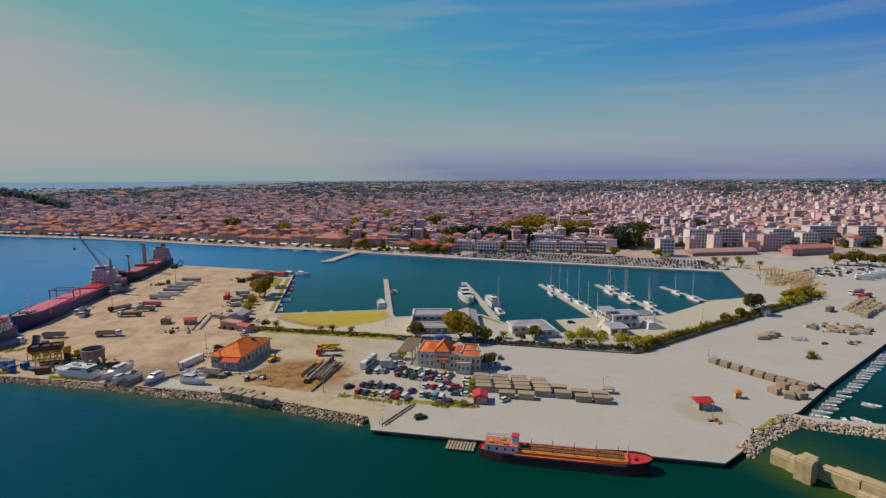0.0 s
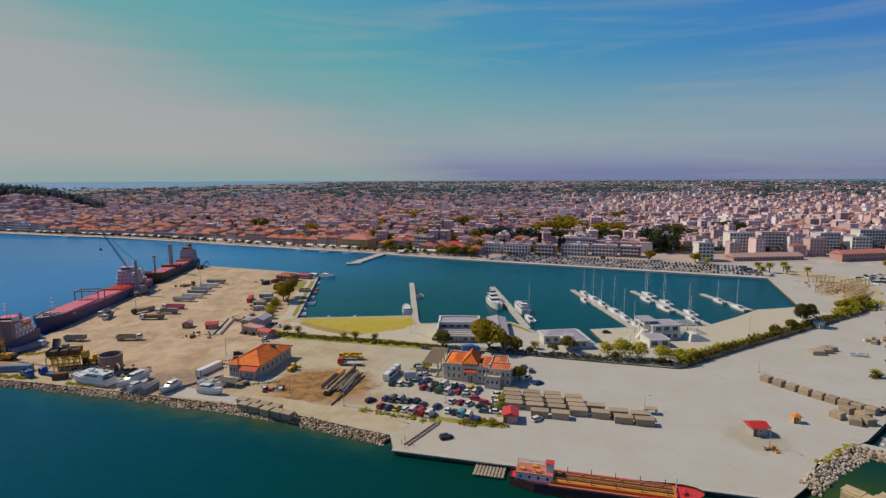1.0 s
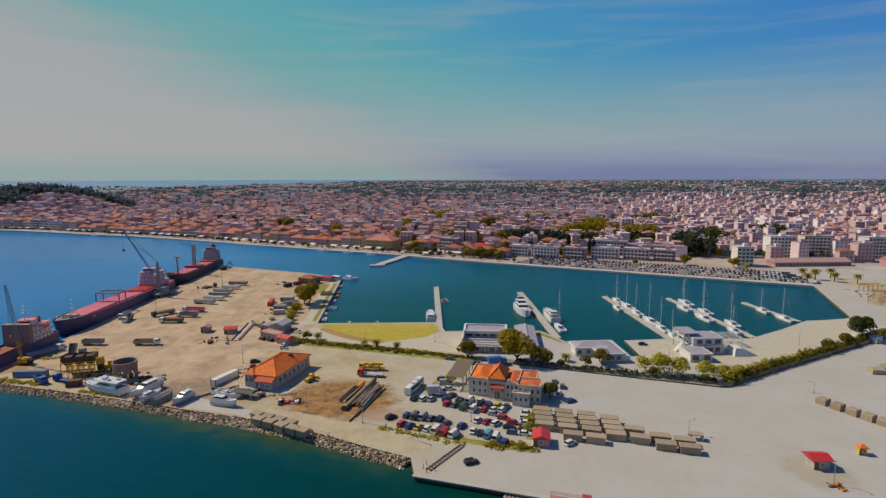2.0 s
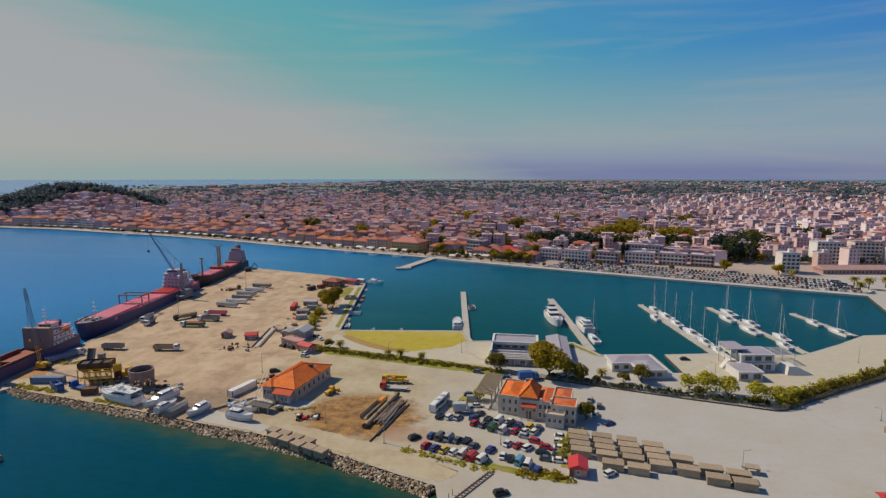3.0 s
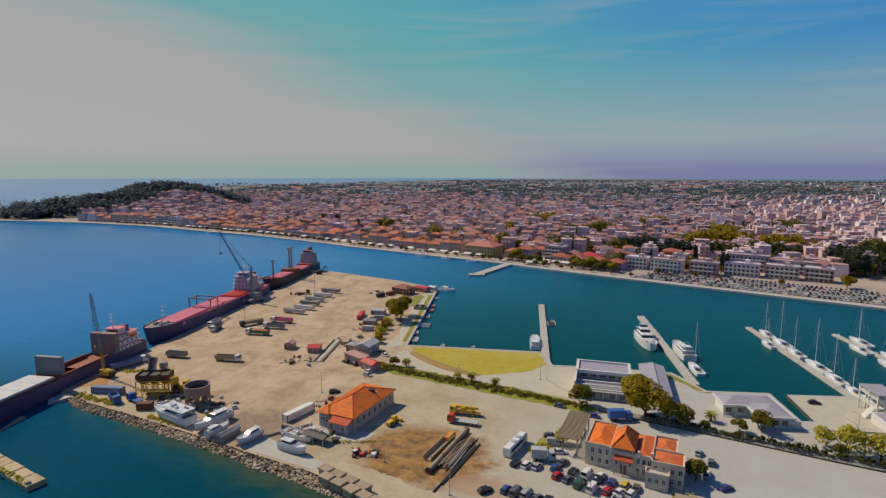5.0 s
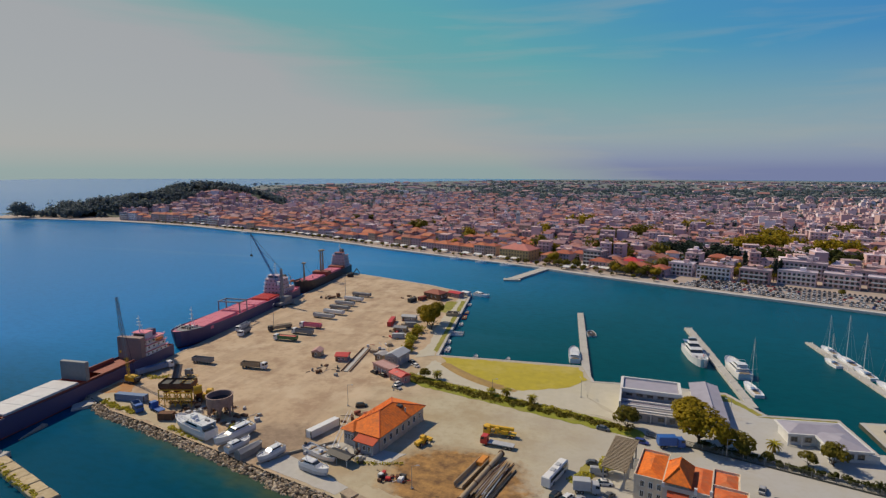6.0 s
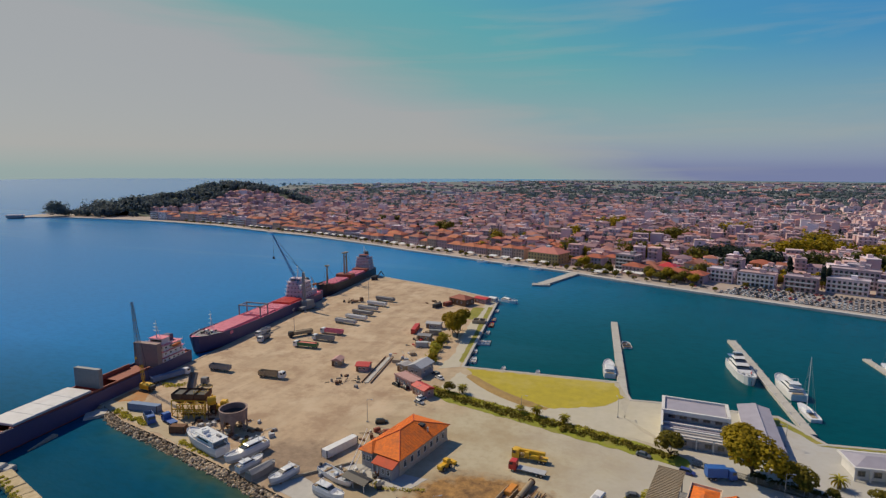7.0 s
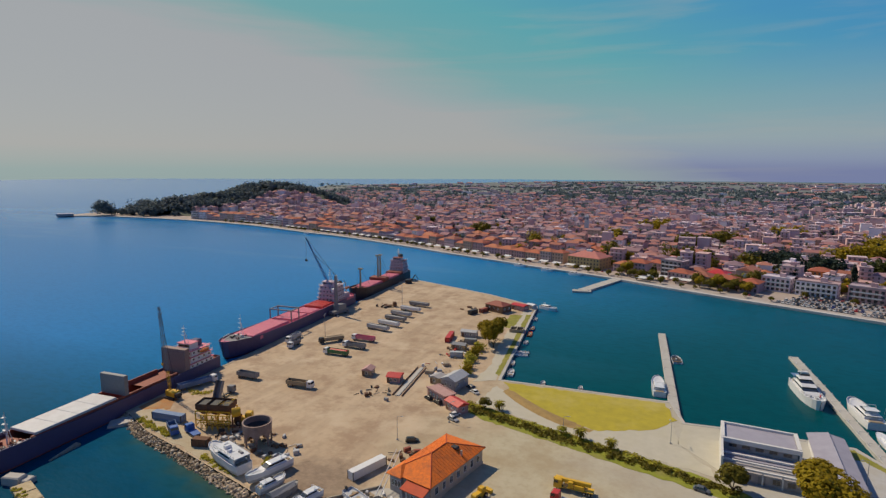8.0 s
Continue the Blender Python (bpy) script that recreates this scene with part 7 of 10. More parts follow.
for i, (a, b, g_) in enumerate([((-154, 566), (-143, 562), ""), ((-128, 558), (-117, 554), ""), ((-182, 577), (-171, 573), ""), ((-520, 688), (-508, 684), "")]):
    moor(motor_yacht("white excursion boat at the town quay", 12.0, 3.6, 1), a, b)


def pontoon(a, b, w, label="long floating concrete pontoon", name="pontoon", z0=-1.7, z1=-0.75, n=None):
    d = math.hypot(b[0] - a[0], b[1] - a[1])
    t = tagged(new(name), label, "pontoon")
    t.matrix_basis = pose((a[0] + b[0]) / 2, (a[1] + b[1]) / 2, 0, 0, 0, heading(a, b))
    n = n or max(2, int(d / 9))
    first = None
    for i in range(n):
        m = pose(-d / 2 + d * (i + 0.5) / n, 0, z0)
        if first is None:
            g = Geo()
            g.chamfer(0, 0, 0, d / n - 0.15, w, z1 - z0, 0.08)
            first = part("pontoon_section", g, CONCRETE, t, at=m)
        else:
            same_part(first, t, m)
        for s in (-1, 1):
            g = Geo()
            g.tube((-d / 2 + d * (i + 0.2) / n, s * (w / 2 - 0.3), z1), (-d / 2 + d * (i + 0.2) / n, s * (w / 2 - 0.3), z1 + 0.7), 0.16, n=6)
            part("bollard", g, WHITE_PAINT, t)
    return t


PON = [((69.6, 388.6), (84.4, 296.0)), ((109.2, 386.5), (126.0, 303.0)), ((152.3, 378.5), (163.5, 335.0))]
for a, b in PON:
    pontoon(a, b, 3.0)
pontoon((-43.0, 406.5), (-29.4, 299.0), 3.5, "long low concrete pier in the basin", "pier", -3.0, -0.1, 10)
pontoon((15.0, 394.8), (21.4, 351.0), 3.8, "concrete jetty with moored yachts", "jetty", -3.0, -0.3, 5)
pontoon((21.4, 351.0), (29.4, 292.0), 3.4, "long pale concrete jetty", "jetty", -3.0, -0.2, 7)
pontoon((-104.0, 494.0), (-87.5, 549.0), 8.0, "pale stone mole at the town quay", "mole", -3.0, -0.1, 5)
pontoon((-110.5, 492.5), (-97.5, 495.6), 6.0, "dark stone end of the town mole", "mole", -3.0, -0.3, 2)
random.seed(5)
kinds = [sailing_yacht("white sailing yacht with a bare mast", 13.6, 18.0), sailing_yacht("long white sailing yacht with a tall mast", 16.0, 22.0), sailing_yacht("small white sailing yacht", 11.0, 14.0)]
spots = [(0, 0.14, 1, 0), (0, 0.30, 1, 1), (0, 0.46, 1, 0), (0, 0.64, 1, 1), (0, 0.80, 1, 0), (0, 0.33, -1, 2), (0, 0.94, 1, 2), (1, 0.16, 1, 1), (1, 0.30, -1, 0), (1, 0.42, 1, 0), (1, 0.56, -1, 1), (1, 0.72, 1, 0), (1, 0.86, -1, 2), (2, 0.45, -1, 2), (2, 0.84, -1, 0)]
used = set()
for p, k, s, kind in spots:
    a, b = PON[p]
    d = math.hypot(b[0] - a[0], b[1] - a[1])
    ux, uy = (b[0] - a[0]) / d, (b[1] - a[1]) / d
    off = 3.6 + (0, 0.6, -0.4)[kind]
    x, y = a[0] + ux * d * k - uy * s * -off * -1, a[1] + uy * d * k + ux * s * off
    m = pose(x, y, -1.5, 0, 0, heading(b, a) + rnd(-4, 4))
    if kind in used:
        ob = copy_thing(kinds[kind], m)
    else:
        used.add(kind)
        ob = kinds[kind]
        ob.matrix_basis = m
    tagged(ob, group="yachts in the marina")
small = {}
for i in range(24):
    k = i / 23
    x, y = 121.0 + k * 74.0, 175.2 + k * 62.5
    L = rnd(4.6, 7.2)
    v = i % 3
    ang = -26 + rnd(-8, 8)
    gap = 0.9 + L / 2
    m = pose(x + gap * math.cos(radians(ang)), y + gap * math.sin(radians(ang)), -1.5, 0, 0, ang)
    if v not in small:
        small[v] = open_boat(("white open boat moored stern-on", "white boat with a grey inside", "white boat with a wooden inside")[v], 5.8, 2.1, (WHITE_PAINT, LIGHT_GREY, WOOD)[v])
        small[v].matrix_basis = m
        tagged(small[v], group="small boats on the east quay")
    else:
        copy_thing(small[v], m @ Matrix.Diagonal((0.82, 0.78, 0.8, 1)))
for x, y, a in ((129.5, 169.0, 60), (135.5, 169.8, 130), (150.0, 167.0, 20), (156.0, 166.0, 40), (148.0, 181.5, -40)):
    copy_thing(small[0], pose(x, y, -1.5, 0, 0, a))

# ---- trees, hedges, fences ----


def crown(g, c, rx, ry, rz, n, s, seed=0, lobes=5, mi=0, flat=0.0):
    """Leaves in several uneven lobes round c; n leaf sprays of half-size s."""
    r = random.Random(seed)
    parts = [(r.uniform(-0.55, 0.55) * rx, r.uniform(-0.55, 0.55) * ry, r.uniform(-0.35, 0.6) * rz, r.uniform(0.4, 0.72)) for _ in range(lobes)]
    for _ in range(n):
        lx, ly, lz, k = parts[r.randrange(lobes)]
        a, z = r.uniform(0, 2 * math.pi), r.uniform(-0.75, 1)
        q = math.sqrt(max(0, 1 - z * z)) * r.uniform(0.65, 1.08)
        p = Vector((c[0] + lx + rx * k * q * math.cos(a), c[1] + ly + ry * k * q * math.sin(a), c[2] + lz + rz * k * z * r.uniform(0.75, 1.08)))
        nrm = Vector((math.cos(a) * q + r.uniform(-0.6, 0.6), math.sin(a) * q + r.uniform(-0.6, 0.6), z + r.uniform(0.0, 0.9))).normalized()
        u = nrm.orthogonal().normalized()
        w = nrm.cross(u)
        t = r.uniform(0, math.pi)
        u, w = u * math.cos(t) + w * math.sin(t), w * math.cos(t) - u * math.sin(t)
        ss = s * r.uniform(0.6, 1.35)
        g.add([p - u * ss - w * ss * 0.55, p + u * ss - w * ss * 0.75, p + u * ss * 0.6 + w * ss * 0.8 + nrm * ss * 0.25, p - u * ss * 0.7 + w * ss * 0.65 - nrm * ss * 0.2], [(0, 1, 2, 3)], mi)
    return g


def tree(label, h, r, leaf, seed, n=900, s=0.42, bole=0.3, name="tree"):
    t = thing(name, label, "tree")
    rr = random.Random(seed)
    g = Geo()
    tr = 0.03 * h + 0.06
    top = Vector((rr.uniform(-0.3, 0.3), rr.uniform(-0.3, 0.3), h * bole))
    g.tube((0, 0, 0), top, tr, tr * 0.75, n=8)
    for i in range(6):
        a = i * 1.05 + rr.uniform(-0.3, 0.3)
        q = top + Vector((math.cos(a) * r * 0.6, math.sin(a) * r * 0.6, h * rr.uniform(0.2, 0.42)))
        m = top + (q - top) * 0.5 + Vector((0, 0, h * 0.05))
        g.tube(top, m, tr * 0.55, tr * 0.35, n=6)
        g.tube(m, q, tr * 0.35, tr * 0.12, n=5)
    part("trunk", g, BARK, t)
    g = crown(Geo(), (0, 0, h * (bole + 1) / 2 + 0.05 * h), r, r, h * (1 - bole) / 2, n, s, seed, 7)
    part("crown", g, LEAF[leaf], t)
    return t


def palm(label, h, r, seed, fan=True):
    t = thing("palm_tree", label, "palm tree")
    rr = random.Random(seed)
    g = Geo()
    n = 6
    for i in range(n):
        g.tube((0.05 * math.sin(i), 0, h * i / n), (0.05 * math.sin(i + 1), 0, h * (i + 1) / n), 0.28 - 0.012 * i + 0.03, 0.26 - 0.012 * i, n=8)
    part("trunk", g, BARK, t)
    for k in range(3):
        g = Geo()
        for i in range(13):
            a = 2 * math.pi * i / 13 + k * 0.21
            up = (0.95, 0.45, -0.15)[k] + rr.uniform(-0.15, 0.15)
            d = Vector((math.cos(a), math.sin(a), 0))
            side = Vector((-d.y, d.x, 0))
            p = Vector((0, 0, h))
            pts = []
            for j in range(6):
                w = r * 0.085 * (1 - abs(j / 5 - 0.45) * 1.3) + 0.02
                pts += [p - side * w + Vector((0, 0, -w * 0.5)), p + Vector((0, 0, 0.05)), p + side * w + Vector((0, 0, -w * 0.5))]
                p = p + (d * math.cos(up) + Vector((0, 0, math.sin(up)))) * r / 5
                up -= 0.34
            g.add(pts, [f for j in range(5) for f in ((3 * j, 3 * j + 1, 3 * j + 4, 3 * j + 3), (3 * j + 1, 3 * j + 2, 3 * j + 5, 3 * j + 4))])
        part("fronds", g, LEAF[(2, 0, 3)[k]], t)
    return t


TREES = {}


def put_tree(kind, x, y, scale=1.0, z=0.0):
    lab = {"oak": "large olive-brown broadleaf tree by the lane", "dark": "dark green broadleaf tree with a rounded crown", "bright": "bright yellow-green young tree", "ochre": "ochre-leaved broadleaf tree with a loose crown", "cypress": "tall narrow dark cypress",
           "pine": "dense dark pine tree with a rounded crown", "palm": "tall date palm with a shaggy green crown", "shortpalm": "short bushy palm beside the lane"}[kind]
    if kind not in TREES:
        spec = {"oak": (14, 7.4, 3, 1, 4200, 0.42, 0.12), "dark": (7, 3.8, 0, 2, 1300, 0.34, 0.1), "bright": (6, 3.6, 2, 3, 620, 0.32, 0.12), "ochre": (8, 4.2, 3, 4, 1300, 0.38, 0.12), "cypress": (14, 1.7, 4, 5, 900, 0.4, 0.06), "pine": (13, 6.0, 1, 6, 1800, 0.5, 0.15)}
        if kind == "palm":
            ob = palm(lab, 5.0, 3.4, 7)
        elif kind == "shortpalm":
            ob = palm(lab, 2.4, 2.8, 8)
        else:
            h, r, leaf, seed, n, s, bole = spec[kind]
            ob = tree(lab, h, r, leaf, seed, n, s, bole)
        TREES[kind] = ob
        ob.scale = (scale,) * 3
        ob.location = (x, y, z)
        return ob
    ob = copy_thing(TREES[kind], Matrix())
    ob.matrix_basis = pose(x, y, z, 0, 0, random.uniform(0, 360)) @ Matrix.Diagonal((scale, scale, scale * random.uniform(0.92, 1.08), 1))
    return ob


random.seed(21)
put_tree("oak", 8.4, 256.4).scale = (1.12, 1.12, 0.92)
put_tree("dark", -13.5, 258.6, 1.1)
for k, x, y, s in (("oak", 15.4, 255.0, 0.5), ("dark", 19.5, 252.0, 1.0), ("dark", 43.5, 254.5, 0.95), ("dark", 36.5, 252.5, 0.6), ("bright", 65.0, 246.5, 1.35), ("bright", 72.0, 244.5, 1.15), ("bright", 80.5, 241.5, 1.2),
                   ("bright", 87.5, 240.0, 1.0), ("bright", 60.0, 249.5, 0.95), ("bright", 93.0, 244.5, 0.9), ("dark", 61.5, 244.0, 0.5), ("dark", 79.0, 238.5, 0.45), ("dark", 18.5, 218.0, 0.85), ("bright", -18.0, 228.5, 0.75),
                   ("dark", 26.0, 251.0, 0.45), ("shortpalm", 29.0, 258.0, 1.0), ("shortpalm", -56.3, 270.5, 0.98), ("shortpalm", -46.2, 268.0, 0.9), ("shortpalm", -87.0, 279.0, 0.98), ("dark", -92.0, 278.0, 0.6), ("bright", -62.5, 271.0, 0.5)):
    put_tree(k, x, y, s)
# the grove and the bushes beside the basin road
for k, x, y, s in (("bright", -118.6, 337.0, 0.7), ("ochre", -116.6, 329.0, 0.55), ("bright", -115.6, 321.0, 0.6), ("bright", -113.6, 313.0, 0.6),
                   ("ochre", -111.0, 306.0, 0.5), ("bright", -119.0, 325.0, 0.45), ("dark", -126.0, 376.0, 0.55)):
    put_tree(k, x, y, s)
for x, y, k, h in ((-114.2, 344.0, 0.74, 0.86), (-119.0, 350.5, 0.66, 0.74), (-117.4, 357.5, 0.6, 0.8)):
    put_tree("oak", x, y).scale = (k, k, h)
# the east hedge, the palms by the plot and the bus yard
for k, x, y, s in (("dark", 148.5, 283.0, 0.75), ("pine", 173.0, 298.5, 0.88), ("dark", 160.5, 290.5, 0.85), ("bright", 206.0, 322.0, 0.9), ("bright", 216.0, 330.0, 1.1), ("ochre", 224.0, 337.0, 0.9), ("ochre", 210.0, 329.0, 0.8),
                   ("dark", 232.0, 344.0, 0.9), ("palm", 222.0, 440.0, 1.2), ("palm", 234.0, 452.0, 1.3), ("palm", 244.0, 446.0, 1.2), ("palm", 248.0, 458.0, 1.2), ("palm", 256.0, 440.0, 1.1), ("palm", 230.0, 462.0, 1.2),
                   ("shortpalm", 157.0, 227.0, 0.9), ("dark", 338.6, 456.0, 1.5), ("dark", 349.6, 461.0, 1.7), ("dark", 352.0, 450.0, 1.4), ("ochre", 329.0, 458.0, 1.1), ("dark", 360.0, 446.0, 1.5)):
    put_tree(k, x, y, s)


def along(pts, step):
    """Places along a line, a step apart, with the way that the line goes."""
    for (ax, ay), (bx, by) in zip(pts, pts[1:]):
        d = math.hypot(bx - ax, by - ay)
        for i in range(max(1, int(d / step))):
            k = (i + 0.5) / max(1, int(d / step))
            yield ax + (bx - ax) * k, ay + (by - ay) * k, math.degrees(math.atan2(by - ay, bx - ax))


def hedge(name, label, pts, w, h, leaf, seed, dens=11, s=0.32):
    g = Geo()
    r = random.Random(seed)
    for x, y, a in along(pts, 1.3):
        k = r.uniform(0.55, 1.25)
        crown(g, (x + r.uniform(-w, w) * 0.3, y + r.uniform(-w, w) * 0.3, h * 0.42 * k), w * 0.55, w * 0.55, h * 0.55 * k, dens, s, r.randrange(9999), 3)
    ob = new(name, g.mesh(name, LEAF[leaf]))
    return tagged(ob, label, "hedge", "", "stuff")


FENCE = [(-10, 256), (22, 248.4), (54.6, 240.2), (85.4, 233.2), (110, 251), (151, 279), (203, 314.5), (240, 342.5)]
hedge("hedge", "overgrown yellow-green hedge along the port fence", [(88, 237), (110, 254.4), (151, 282.6), (200, 316)], 4.2, 3.6, 0, 1, 54, 0.42)
hedge("bright_hedge", "bright green shrubs behind the port fence", [(86, 240), (112, 258.5), (140, 278)], 3.6, 2.8, 2, 2, 36, 0.38)
hedge("dark_hedge", "dark shrubs along the fence", [(8, 254.4), (30, 249.2), (56, 243.2), (84, 237.4)], 2.4, 2.4, 1, 3, 40, 0.36)
hedge("verge_bushes", "dark green bushes on the grass verge", [(-101, 277.6), (-88, 273.4), (-66, 268.6), (-45, 264.6), (-24, 260.6), (-12, 257.6)], 4.2, 0.95, 0, 4, 58, 0.3)
hedge("verge_grass_tufts", "dry grass and weeds on the verge", [(-100, 280), (-88, 276.4), (-66, 271.6), (-45, 267.4), (-26, 263.6)], 3.0, 0.5, 2, 5, 40, 0.26)
hedge("basin_scrub", "scrub between the sheds and the basin road", [(-120, 342), (-116.5, 322), (-111.5, 304)], 5.0, 2.4, 2, 6, 40, 0.36)
hedge("far_scrub", "yellow-green scrub beside the timber pergolas", [(203, 318), (222, 333), (240, 347)], 8.0, 5.0, 2, 7, 60, 0.5)
hedge("yard_weeds", "rough grass round the parked cars", [(-38, 190.2), (-22, 184.6), (-10.5, 181.8)], 2.6, 0.7, 2, 8, 26, 0.28)
hedge("yard_scrub", "rough scrub at the end of the car rows", [(-3.0, 181.6), (3.5, 182.0), (9.4, 180.2)], 4.0, 1.2, 3, 9, 70, 0.3)
hedge("station_shrubs", "rough shrubs beside the old station", [(8.5, 190.5), (9.6, 200), (16.6, 209)], 2.4, 2.2, 2, 10, 40)
hedge("yard_lawn", "rough grass between parked lorries", [(-27, 222), (-22, 228)], 3.0, 0.6, 2, 12, 30, 0.28)
hedge("warehouse_weeds", "weeds along the boat yard", [(-96, 213.6), (-84, 210.6), (-74, 214)], 2.0, 0.8, 2, 13, 12, 0.25)
hedge("shore_weeds", "yellow-green weeds along the shore rocks", [(-196, 217.4), (-182, 214.4), (-176, 213.4)], 3.0, 0.9, 2, 14, 60, 0.28)
hedge("bank_weeds", "yellow-green weeds above the boulders", [(-156, 209.4), (-146, 207.4), (-139, 205.6)], 2.4, 0.7, 2, 18, 50, 0.26)
hedge("slip_weeds", "yellow-green weeds above the east boulders", [(95.6, 160.4), (104.0, 166.0), (112.4, 171.6)], 2.0, 1.0, 2, 15, 40, 0.27)
hedge("quay_bushes", "low dark bushes on the bare yard", [(155, 226), (160, 228)], 3.2, 1.4, 0, 16, 30)
hedge("quay_bush_row", "clipped dark bushes in the bare yard", [(174, 245), (178, 247)], 2.2, 1.1, 1, 17, 26)
g = Geo()
g.prism(ragged([(-104, 276), (-88, 269), (-65, 264.4), (-45, 260), (-24, 256), (-8, 253), (-8, 259), (-27, 265.5), (-47, 268.6), (-69, 273.6), (-92, 279), (-103, 281)], 0.5, 2.0, 8), -0.3, 0.05)
setting("verge", g, material("green_verge", (0.25, 0.265, 0.02), 0.95, second=(0.15, 0.165, 0.018), amount=0.7, scale=0.4, stains=(0.30, 0.25, 0.09), sscale=0.15, samount=0.5), "green grass verge beside the lane")


FENCE_WIRE = material("dark_fence_wire", (0.075, 0.075, 0.06), 0.8, second=(0.12, 0.11, 0.08), amount=0.6, scale=0.5)


def fence():
    t = thing("fence", "dark wire-mesh fence with grey posts", "fence")
    posts = list(along(FENCE, 5.0))
    g = Geo()
    g.obox(0, 0, 0, 0.16, 0.16, 2.1)
    first = None
    for x, y, a in posts:
        if first is None:
            first = part("post", g, GREY, t, at=pose(x, y, 0, 0, 0, a))
        else:
            same_part(first, t, pose(x, y, 0, 0, 0, a))
    panel = None
    for (xa, ya, _), (xb, yb, _) in zip(posts, posts[1:]):
        d = math.hypot(xb - xa, yb - ya)
        m = pose((xa + xb) / 2, (ya + yb) / 2, 0, 0, 0, heading((xa, ya), (xb, yb))) @ Matrix.Diagonal((d / 5.0, 1, 1, 1))
        if panel is None:
            g = Geo()
            g.box(-2.45, -0.1, 0, 2.45, 0.1, 0.45)
            for i in range(34):
                g.box(-2.42 + i * 0.145, -0.02, 0.45, -2.36 + i * 0.145, 0.02, 2.0)
            g.box(-2.45, -0.03, 1.94, 2.45, 0.03, 2.02)
            panel = tagged(part("panel", g, FENCE_WIRE, t, at=m), kind="stuff")
        else:
            tagged(same_part(panel, t, m), kind="stuff")


fence()

# ---- blocks and stores on the quay ----
random.seed(31)


def culvert(lx=5.9, ly=3.1, h=2.3):
    g = Geo()
    g.chamfer(0, 0, h - 0.35, lx, ly, 0.35, 0.06)
    g.chamfer(0, 0, 0, lx - 0.35, ly - 0.35, h - 0.37, 0.08)
    return g


unit = None
cols = [(14.6, [204.4, 200.9, 197.3, 193.8]), (21.6, [203.2, 199.6, 196.1, 192.4]), (28.7, [201.9, 198.4, 194.8, 191.2]), (35.6, [199.6, 196.0, 192.4, 188.9])]
spots = [(x, y) for x, ys in cols for y in ys] + [(42.0, 192.6), (42.4, 187.4), (48.6, 188.6), (22.6, 187.6), (29.2, 186.4), (48.9, 184.0), (55.0, 186.8), (55.2, 182.6)]
for x, y in spots:
    m = pose(x, y, 0, 0, 0, -8 + rnd(-2, 2))
    if unit is None:
        unit = solid("concrete_unit", culvert(), CONCRETE_BLOCK, "precast concrete box unit stored on the quay", "concrete block", m, "concrete units in rows")
    else:
        copy_thing(unit, m)
g = Geo()
g.obox(0, 0, 1.7, 3.6, 2.6, 0.25)
for sx in (-1, 1):
    for sy in (-1, 1):
        g.obox(sx * 1.5, sy * 1.0, 0, 0.35, 0.35, 1.7)
solid("concrete_table", g, CONCRETE_BLOCK, "small concrete platform on four legs", "platform", pose(60.0, 191.0, 0, 0, 0, -10))


def block_mesh(lx, ly, h, lid=False):
    g = Geo()
    if lid:
        g.chamfer(0, 0, 0, lx - 0.4, ly - 0.4, h - 0.55, 0.1)
        g.chamfer(0, 0, h - 0.5, lx, ly, 0.5, 0.1)
        return g
    g.chamfer(0, 0, 0, lx, ly, h, 0.18)
    for s in (-1, 1):
        g.obox(s * lx * 0.25, 0, h, 0.25, 0.25, 0.16)
    return g


blk = {}


def put_block(kind, x, y, rot, label, group):
    sizes = {"big": (3.3, 3.5, 2.1), "slab": (3.8, 2.4, 1.5), "lidded": (4.0, 3.0, 2.1), "crate": (5.2, 4.0, 1.9), "timber": (5.6, 3.0, 2.3)}
    m = pose(x, y, 0, 0, 0, rot)
    if kind not in blk:
        blk[kind] = solid("concrete_block", block_mesh(*sizes[kind], kind == "lidded"), CONCRETE_BLOCK, label, "concrete block", m, group)
        return blk[kind]
    return tagged(copy_thing(blk[kind], m), label, group=group)


for i in range(9):
    k = i / 8
    put_block("big", 113.0 + 20.0 * k, 221.6 - 27.2 * k - 2.0 * math.sin(k * 3.1), -54 - 6 * k + rnd(-5, 5), "brown concrete armour block in a long row", "armour blocks in a row")
for x, y in ((119.4, 190.2), (122.0, 185.8), (127.6, 190.2), (125.2, 194.4), (126.0, 186.0)):
    put_block("big", x, y, rnd(-30, 30), "brown concrete armour block in a heap", "armour blocks in a heap")
for x, y in ((-79.6, 193.2), (-75.2, 191.6), (-77.6, 189.6), (-70.6, 190.0), (-73.2, 188.0), (-66.2, 188.2), (-68.6, 186.0), (-64.2, 184.4), (-60.4, 183.0)):
    put_block("lidded", x, y, -20 + rnd(-6, 6), "weathered concrete box with a broad lid above the shore", "slab blocks above the shore")
for x, y in ((151.6, 254.6), (156.4, 257.0), (160.0, 259.8)):
    put_block("crate", x, y, rnd(-15, 15), "brown stacked pallet block on the bare yard", "pallets on the yard")
for i in range(6):
    for j in range(4):
        put_block("timber", 230.0 + i * 5.6 + j * 0.4, 293.0 + i * 4.5 + j * 5.2, 39 + rnd(-4, 4), "brown stack of sawn timber", "timber stacks").scale = (rnd(0.8, 1.08), rnd(0.85, 1.1), rnd(0.5, 1.15))
for i in range(20):
    put_block("slab", 186 + rnd(0, 28), 261 + rnd(0, 20), rnd(0, 180), "broken concrete slab in a scattered heap", "scattered slabs")
for x, y in ((-126, 300), (-130, 345), (-124, 312)):
    put_block("slab", x, y, rnd(0, 180), "weathered concrete slab by the sheds", "slabs by the sheds")
moor(open_boat("white boat laid up on the bare yard", 7.0, 2.5), (171.0, 252.0), (164.0, 253.0), 0.25)
